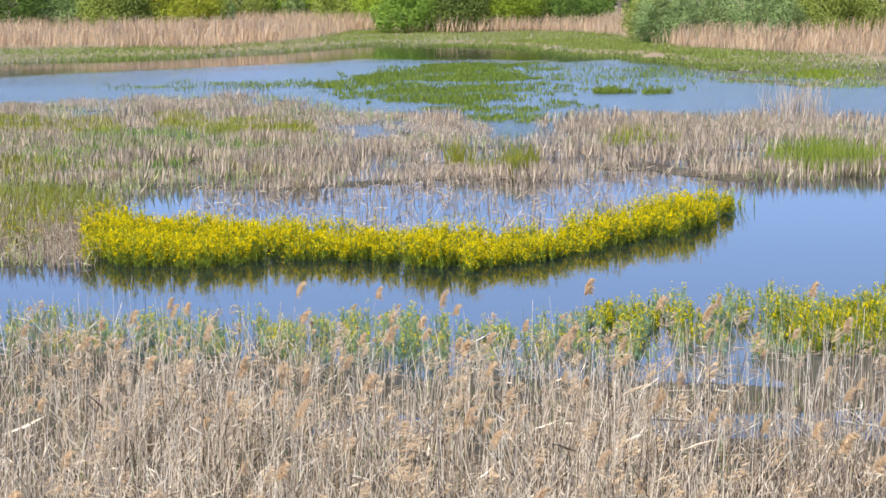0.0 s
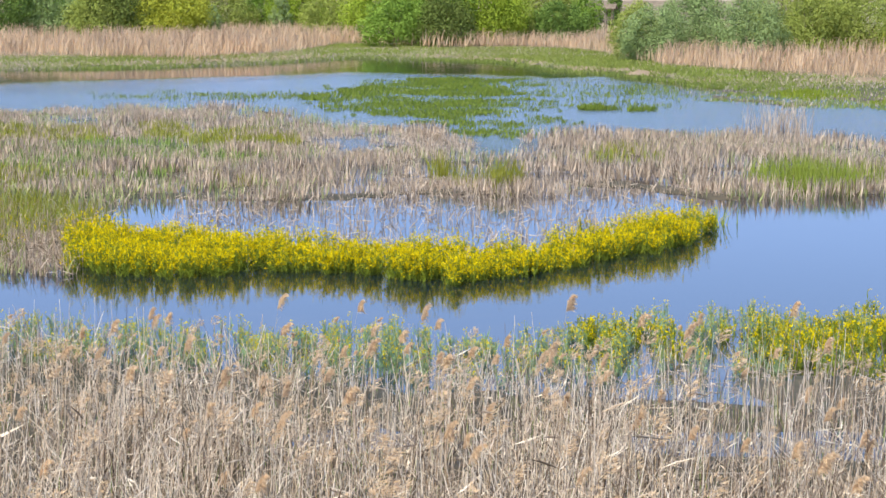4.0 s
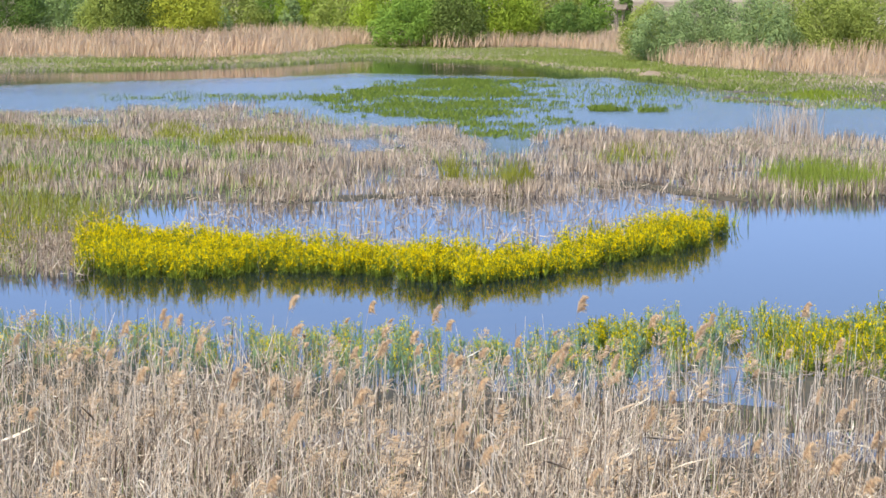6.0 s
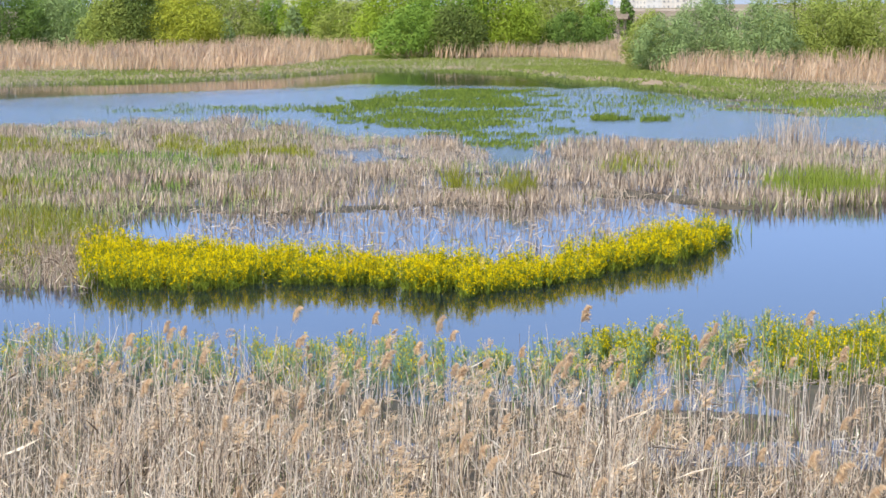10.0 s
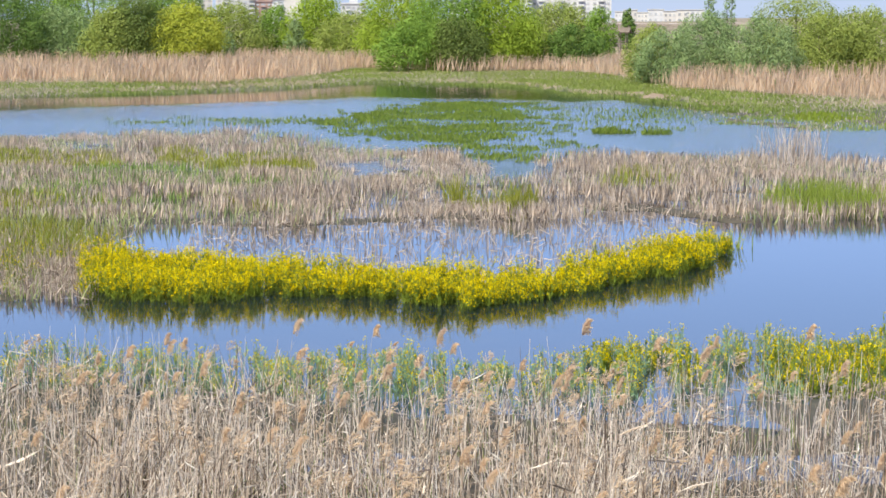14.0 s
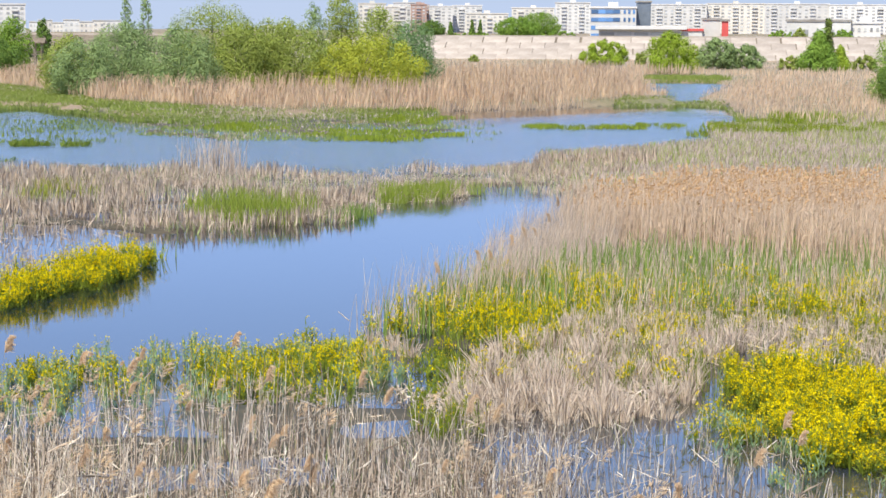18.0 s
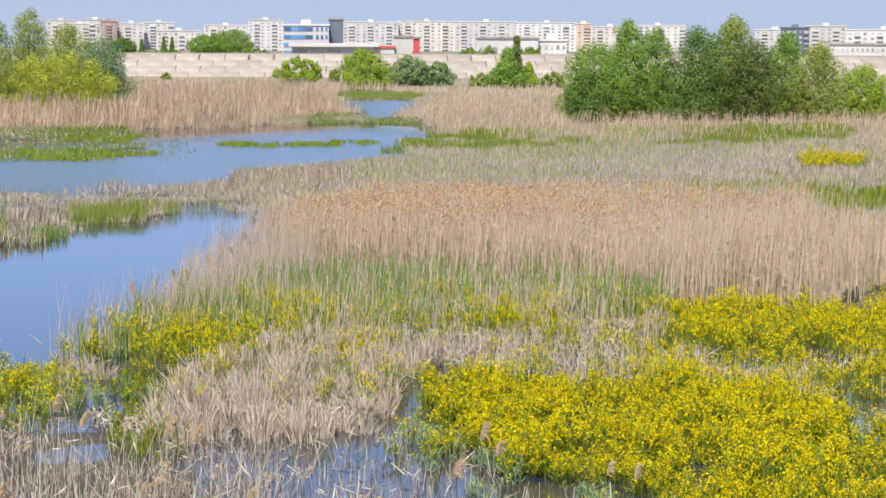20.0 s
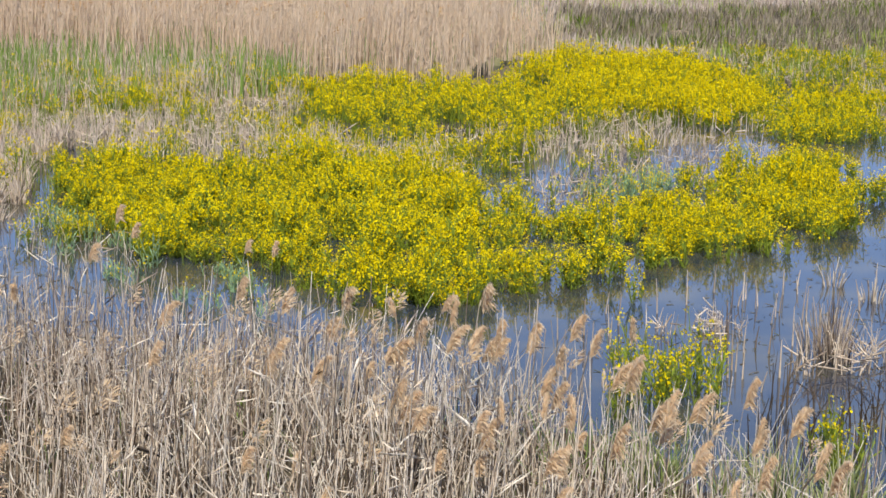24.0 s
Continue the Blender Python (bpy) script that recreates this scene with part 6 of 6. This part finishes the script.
DYKE_FOOT = [
    (-22.53, 300, 4.2, 6.6, L_BRIGHT, "bush", "rounded bright green bush before the dyke"),
    (-24.57, 250, 5.8, 6.1, L_BRIGHT, "willow", "bright green willow with a bare foot"),
    (-25.96, 285, 4.8, 5.0, L_GREY, "bush", "small silvery green poplar bush"),
    (-26.83, 286, 3.8, 4.3, L_GREY, "bush", "small light green poplar bush"),
    (-28.15, 280, 2.1, 3.7, L_OLIVE, "bush", "low olive shrub before the dyke"),
    (-28.96, 268, 6.1, 5.3, L_GREEN, "tree", "dense conical green tree"),
    (-29.21, 270, 7.5, 2.6, L_DEEP_AND_SHADED, "tree", "dark conical tree before the dyke"),
    (-29.58, 275, 3.8, 3.1, L_BRIGHT, "bush", "bright green bush beside a conical tree"),
    (-30.30, 280, 2.3, 3.4, L_OLIVE, "bush", "low olive shrub before the dyke"),
    (-37.46, 220, 2.6, 2.0, L_BRIGHT, "bush", "small bright bush before the dyke"),
    (-18.60, 330, 1.4, 1.9, L_OLIVE, "bush", "tiny shrub at the foot of the dyke"),
    (-23.67, 310, 2.3, 2.2, L_OLIVE, "bush", "tiny shrub at the foot of the dyke"),
]
CITY_TREES = [
    (-19.92, 640, 7.2, 13.3, L_GREEN, "tree", "city tree behind the dyke"),
    (-20.58, 660, 9.1, 13.1, L_GREEN, "tree", "city tree behind the dyke"),
    (-17.33, 640, 5.9, 7.4, L_DARK, "tree", "dark city tree behind the dyke"),
    (-17.89, 600, 5.0, 2.7, L_DARK, "tree", "slim cypress behind the dyke"),
    (-18.54, 600, 5.7, 2.5, L_DARK, "tree", "slim cypress behind the dyke"),
    (-18.79, 600, 5.7, 2.3, L_DARK, "tree", "slim cypress behind the dyke"),
    (-21.76, 425, 1.2, 2.7, L_DARK, "bush", "small dark shrub on the dyke crest"),
    (-27.81, 470, 2.8, 5.3, L_GREEN, "bush", "green shrub behind the dyke crest"),
    (-29.64, 470, 3.1, 4.5, L_GREEN, "bush", "green shrub behind the dyke crest"),
    (-28.36, 470, 3.4, 3.0, L_OLIVE, "bush", "green shrub behind the dyke crest"),
    (-21.16, 480, 2.5, 7.7, L_GREEN, "bush", "green shrub behind the dyke crest"),
    (-18.68, 480, 1.9, 12.3, L_GREEN, "bush", "hedge of green shrubs behind the dyke crest"),
]
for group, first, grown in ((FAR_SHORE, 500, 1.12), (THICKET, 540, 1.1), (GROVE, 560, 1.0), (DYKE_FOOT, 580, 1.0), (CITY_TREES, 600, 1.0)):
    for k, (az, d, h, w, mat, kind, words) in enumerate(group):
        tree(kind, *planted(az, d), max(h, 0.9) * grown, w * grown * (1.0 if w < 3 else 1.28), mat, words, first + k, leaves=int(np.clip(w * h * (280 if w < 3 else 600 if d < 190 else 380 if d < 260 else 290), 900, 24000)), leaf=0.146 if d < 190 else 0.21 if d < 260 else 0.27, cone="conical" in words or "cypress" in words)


# ---------------------------------------------------------------- wooden shelter
def shelter():
    wood = stone_mat("grey_planks", (0.13, 0.10, 0.08), (0.30, 0.25, 0.2), 4.0)
    dark = stone_mat("dark_thatch", (0.09, 0.07, 0.055), (0.2, 0.16, 0.12), 3.0)
    x, y = planted(-5.35, 285)
    root = new("wooden_shelter")
    root.matrix_world = pose(x, y, 0.3, 0, 0, -12)

    def box(name, sx, sy, sz, px, py, pz, mat, tilt=0):
        bm = bmesh.new()
        bmesh.ops.create_cube(bm, size=1)
        bmesh.ops.scale(bm, vec=(sx, sy, sz), verts=bm.verts)
        bmesh.ops.bevel(bm, geom=bm.edges, offset=min(sx, sy, sz) * 0.1, segments=1, affect="EDGES")
        ob = part(name, bm, mat, root)
        ob.matrix_local = pose(px, py, pz, tilt, 0, 0)

    for px in (-1.5, -0.5, 0.5, 1.5):
        for py in (-1.1, 1.1):
            box("post", 0.14, 0.14, 3.6, px, py, 1.8, wood)
    for k in range(9):
        box("floor_plank", 0.36, 2.6, 0.08, -1.55 + k * 0.385, 0, 1.3 + 0.004 * (k % 2), wood)
    for pz in (1.75, 2.1):
        box("rail", 3.3, 0.08, 0.1, 0, -1.15, pz, wood)
        box("rail", 3.3, 0.08, 0.1, 0, 1.15, pz, wood)
    for k in range(5):
        box("wall_plank", 0.3, 0.05, 1.0, -1.35 + 0.33 * k, 1.22, 1.85, wood)
    box("roof", 4.2, 1.9, 0.16, 0, -0.85, 3.75, dark, 22)
    box("roof", 4.2, 1.9, 0.16, 0, 0.85, 3.75, dark, -22)
    for k in range(6):
        box("stair_tread", 0.9, 0.28, 0.06, -2.1 - 0.0 * k, -1.3 - 0.26 * k, 1.2 - 0.19 * k, wood)
    tagged(root, "weathered wooden shelter on posts with a dark roof", "shelter")


shelter()


# ---------------------------------------------------------------- city behind the dyke
W_WHITE = stone_mat("white_render", (0.49, 0.485, 0.50), (0.60, 0.595, 0.61), 0.12)
W_CREAM = stone_mat("cream_render", (0.50, 0.48, 0.46), (0.60, 0.575, 0.555), 0.12)
W_PEACH = stone_mat("peach_render", (0.60, 0.44, 0.34), (0.72, 0.57, 0.46), 0.12)
W_GREY = stone_mat("grey_panels", (0.40, 0.40, 0.41), (0.55, 0.55, 0.56), 0.1)
W_BRICK = stone_mat("brown_cladding", (0.30, 0.20, 0.175), (0.40, 0.28, 0.25), 0.2)
W_RED = stone_mat("red_panel", (0.46, 0.06, 0.06), (0.56, 0.10, 0.09), 0.2, 0.5)
ROOF = stone_mat("roof_felt", (0.18, 0.17, 0.17), (0.34, 0.32, 0.31), 0.2)
DARKBOX = stone_mat("dark_glass_panel", (0.11, 0.135, 0.18), (0.16, 0.19, 0.24), 0.3, 0.25)


def glass_mat(name, tint, rough):
    m = bpy.data.materials.new(name)
    m.use_nodes = True
    n, l = m.node_tree.nodes, m.node_tree.links
    b = n["Principled BSDF"]
    info = n.new("ShaderNodeObjectInfo")
    r = ramp(n, [(0.0, tuple(c * 0.6 for c in tint)), (1.0, tuple(min(1, c * 1.5) for c in tint))])
    l.new(info.outputs["Random"], r.inputs[0])
    l.new(r.outputs[0], b.inputs["Base Color"])
    b.inputs["Roughness"].default_value = rough
    b.inputs["Specular IOR Level"].default_value = 0.7
    return m


PANE = glass_mat("window_pane", (0.34, 0.35, 0.37), 0.15)
BLUEPANE = glass_mat("blue_curtain_wall", (0.09, 0.19, 0.40), 0.1)


def cube_mesh(name, sx, sy, sz, mat, bevel=0.0):
    bm = bmesh.new()
    bmesh.ops.create_cube(bm, size=1)
    bmesh.ops.scale(bm, vec=(sx, sy, sz), verts=bm.verts)
    if bevel:
        bmesh.ops.bevel(bm, geom=bm.edges, offset=bevel, segments=1, affect="EDGES")
    me = bpy.data.meshes.new(name)
    bm.to_mesh(me)
    bm.free()
    me.materials.append(mat)
    return me


def block(az0, az1, d, top, floors, cols, wall, words, balconies=True, pane=PANE, depth=14.0, low=2.0, roofbox=True, kind="apartment_block", face=0.0, cap=None, thick=0.7, bands=0):
    """A building seen from the marsh: from bearing az0 to az1 at range d, its roof at height top."""
    mid = (az0 + az1) / 2
    width = abs(math.tan(radians(az0 - mid)) - math.tan(radians(az1 - mid))) * d
    x, y = planted(mid, d)
    root = new(kind)
    root.matrix_world = pose(x, y, low, 0, 0, mid + face)
    h = top - low
    wob = part("wall", cube_mesh("wall", width, depth, h, wall), None, root)
    wob.matrix_local = pose(0, depth / 2, h / 2)
    rob = part("roof", cube_mesh("roof", width + 0.8, depth + 0.8, thick, cap or (wall if roofbox else ROOF)), None, root)
    rob.matrix_local = pose(0, depth / 2, h + thick / 2 - 0.05)
    if roofbox:
        for k in range(max(1, int(width / 26))):
            b = part("roof_hut", cube_mesh("roof_hut", 4, 3, 1.8, wall), None, rob)
            b.matrix_local = pose(-width / 2 + (k + 0.5) * width / max(1, int(width / 26)), 0, 1.2)
    if bands:  # ribbon glazing in bays, with single windows beside it
        fh = h / bands
        bay = cube_mesh("window", width * 0.155, 0.3, fh * 0.5, pane)
        small = cube_mesh("window", width * 0.05, 0.3, fh * 0.5, pane)
        for j in range(bands):
            for i in range(4):
                part("window", bay, None, root).matrix_local = pose(-width * 0.4 + i * width * 0.158, -0.06, (j + 0.55) * fh)
            for i in range(3):
                part("window", small, None, root).matrix_local = pose(width * (0.25 + 0.1 * i), -0.06, (j + 0.55) * fh)
    if floors and cols:
        fh, cw = h / (floors + 0.35), width / cols
        win = cube_mesh("window", cw * 0.42, 0.3, fh * 0.44, pane)
        bal = cube_mesh("balcony", cw * 0.92, 1.2, fh * 0.36, wall)
        loggia = cube_mesh("window", cw * 0.8, 0.3, fh * 0.46, pane)
        for j in range(floors):
            for i in range(cols):
                px, pz = -width / 2 + (i + 0.5) * cw, (j + 0.62) * fh
                open_bay = balconies and i % 3 == 1
                ob = part("window", loggia if open_bay else win, None, root)
                ob.matrix_local = pose(px, -0.06, pz)
                if open_bay:
                    ob = part("balcony", bal, None, root)
                    ob.matrix_local = pose(px, -0.62, pz - fh * 0.38)
    return tagged(root, words, "building")


block(-15.41, -16.71, 1500, 23.1, 8, 7, W_CREAM, "cream apartment block with balconies")
block(-16.68, -17.16, 1480, 24.8, 9, 3, W_BRICK, "brown-clad apartment tower behind trees")
block(-17.20, -17.95, 1500, 23.9, 8, 4, W_WHITE, "white apartment block with balconies")
block(-17.95, -18.84, 1520, 24.8, 9, 5, W_WHITE, "white apartment block with balconies")
block(-18.34, -19.64, 1250, 16.1, 5, 8, W_CREAM, "lower cream apartment block")
block(-19.74, -21.04, 1500, 22.8, 8, 7, W_CREAM, "cream apartment block behind city trees")
block(-21.06, -22.12, 1350, 24.9, 9, 6, W_WHITE, "white apartment block with stacked balconies")
block(-23.91, -25.61, 1450, 25.2, 9, 9, W_WHITE, "long white apartment block with balconies")
block(-25.61, -27.32, 1460, 26.1, 9, 9, W_CREAM, "long cream apartment block with balconies")
block(-27.32, -29.21, 1450, 25.8, 9, 10, W_WHITE, "long white apartment block with balconies")
block(-29.21, -30.99, 1440, 25.1, 9, 9, W_WHITE, "long white apartment block with balconies")
block(-30.99, -31.44, 1440, 24.4, 9, 2, W_PEACH, "peach gable end of an apartment block")
block(-31.44, -32.60, 1500, 23.1, 8, 6, W_CREAM, "cream apartment block behind willows")
block(-32.60, -34.31, 1500, 24.2, 8, 8, W_WHITE, "white apartment block behind willows")
block(-36.35, -37.53, 1300, 19.1, 7, 6, W_WHITE, "white apartment block behind trees")
block(-37.11, -37.95, 1100, 18.1, 5, 5, DARKBOX, "dark glazed office building with windows")
block(-37.83, -39.04, 1250, 21.0, 7, 6, W_CREAM, "cream office block with dark roof boxes")
block(-39.04, -41.20, 1200, 18.1, 5, 10, W_WHITE, "long white office block with windows")
block(-41.28, -42.67, 1200, 17.5, 4, 8, W_CREAM, "cream block with a red front")
block(-42.67, -44.93, 1300, 19.4, 6, 10, W_WHITE, "white apartment block with balconies")
block(-2.43, -2.81, 930, 17.1, 7, 2, W_WHITE, "white end of an apartment building")
block(-2.77, -5.19, 935, 16.8, 6, 12, W_WHITE, "peach and white apartment building with gables")
block(-0.34, -1.32, 1300, 15.5, 5, 6, W_WHITE, "white apartment block far off")
block(7.57, 6.86, 820, 21.2, 9, 4, W_CREAM, "cream apartment tower behind trees")
block(6.76, 5.98, 820, 23.6, 10, 4, W_WHITE, "white apartment tower behind trees")
block(5.99, 5.58, 800, 19.7, 9, 2, W_GREY, "grey concrete tower under construction")
block(5.59, 5.08, 800, 12.8, 6, 3, W_BRICK, "brown unfinished concrete frame building")
block(5.08, 4.74, 800, 13.7, 6, 2, W_GREY, "grey unfinished concrete frame")
block(4.73, 4.19, 800, 14.7, 0, 0, W_CREAM, "cream windowless building behind trees")
block(3.00, 2.23, 900, 12.5, 4, 5, W_WHITE, "low white building behind willows")
block(-15.09, -15.93, 1500, 25.8, 7, 5, W_CREAM, "cream apartment block above the willows")
block(-16.15, -16.89, 1500, 26.5, 7, 4, W_WHITE, "white apartment block above the willows")
block(-16.82, -17.23, 1500, 24.6, 7, 2, W_BRICK, "brown apartment tower above the willows")



def pavilion(az0, az1, d, z0, z1, mat, words, sign=None):
    """Low hall with a projecting flat roof and glazed bays."""
    mid = (az0 + az1) / 2
    width = abs(az1 - az0) * d * 0.01745
    x, y = planted(mid, d)
    root = new("low_hall")
    root.matrix_world = pose(x, y, z0, 0, 0, mid)
    h = z1 - z0
    part("wall", cube_mesh("wall", width, 10, h * 0.8, W_GREY), None, root).matrix_local = pose(0, 5, h * 0.4)
    part("roof", cube_mesh("roof", width + 2, 13, h * 0.22, mat, 0.1), None, root).matrix_local = pose(0, 4, h * 0.89)
    n = max(3, int(width / 5))
    bay = cube_mesh("window", width / n * 0.82, 0.2, h * 0.4, PANE)
    for i in range(n):
        part("window", bay, None, root).matrix_local = pose(-width / 2 + (i + 0.5) * width / n, -0.05, h * 0.42)
    return tagged(root, words, "hall")


block(-5.29, -5.60, 1150, 9.3, 2, 3, W_WHITE, "small pale house on the horizon", balconies=False, kind="house", roofbox=False, cap=W_GREY, thick=0.4)
block(-5.56, -5.97, 1150, 10.3, 2, 3, W_CREAM, "small pale house on the horizon", balconies=False, kind="house", roofbox=False, cap=W_GREY, thick=0.4)
block(-5.97, -6.28, 1150, 8.8, 2, 3, W_CREAM, "small pale house on the horizon", balconies=False, kind="house", roofbox=False, cap=W_GREY, thick=0.4)
block(-6.28, -6.76, 1150, 10.5, 2, 3, W_WHITE, "small pale house on the horizon", balconies=False, kind="house", roofbox=False, cap=W_GREY, thick=0.4)
block(-6.76, -7.14, 1150, 9.5, 2, 3, W_CREAM, "small pale house on the horizon", balconies=False, kind="house", roofbox=False, cap=W_GREY, thick=0.4)
block(-7.14, -7.69, 1150, 10.2, 2, 3, W_CREAM, "small pale house on the horizon", balconies=False, kind="house", roofbox=False, cap=W_GREY, thick=0.4)
block(-12.20, -12.71, 1150, 7.9, 3, 4, W_WHITE, "pale building on the horizon", balconies=False, kind="house", roofbox=False, cap=W_GREY, thick=0.4)
block(-7.41, -7.99, 1150, 10.2, 3, 4, W_WHITE, "pale building on the horizon", balconies=False, kind="house", roofbox=False, cap=W_GREY, thick=0.4)
block(-22.11, -23.50, 760, 14.7, 0, 0, W_WHITE, "modern office building with blue glass bands", bands=4, balconies=False, pane=BLUEPANE, kind="office_building")
block(-23.50, -23.94, 770, 17.2, 0, 0, DARKBOX, "dark glazed stair tower of the office building", kind="office_tower", roofbox=False)
block(-38.58, -45.25, 690, 7.7, 2, 46, W_WHITE, "long white factory hall with rows of windows", balconies=False, kind="factory_hall", roofbox=False)
block(-41.85, -43.80, 900, 12.0, 0, 0, W_RED, "red industrial building behind the hall", kind="industrial_building", roofbox=False)
block(-27.98, -29.86, 640, 9.1, 1, 5, W_GREY, "grey flat-roofed industrial hall", balconies=False, kind="industrial_hall", roofbox=False)
block(-29.83, -30.72, 650, 8.5, 2, 5, W_WHITE, "white industrial building with a stepped roof", balconies=False, kind="industrial_hall")
pavilion(-22.38, -24.93, 600, 2.0, 7.3, W_WHITE, "white car showroom with a broad flat roof")
block(-24.90, -25.49, 600, 5.8, 0, 0, W_GREY, "grey kiosk with a red roof beside the showroom", kind="kiosk", roofbox=False, cap=W_RED, thick=0.8)
block(-25.49, -26.02, 605, 9.3, 0, 0, W_GREY, "grey windowless shop building", kind="shop", roofbox=False)
block(-26.06, -26.26, 602, 8.9, 0, 0, W_RED, "red sign wall of the shop", kind="sign_wall", roofbox=False)
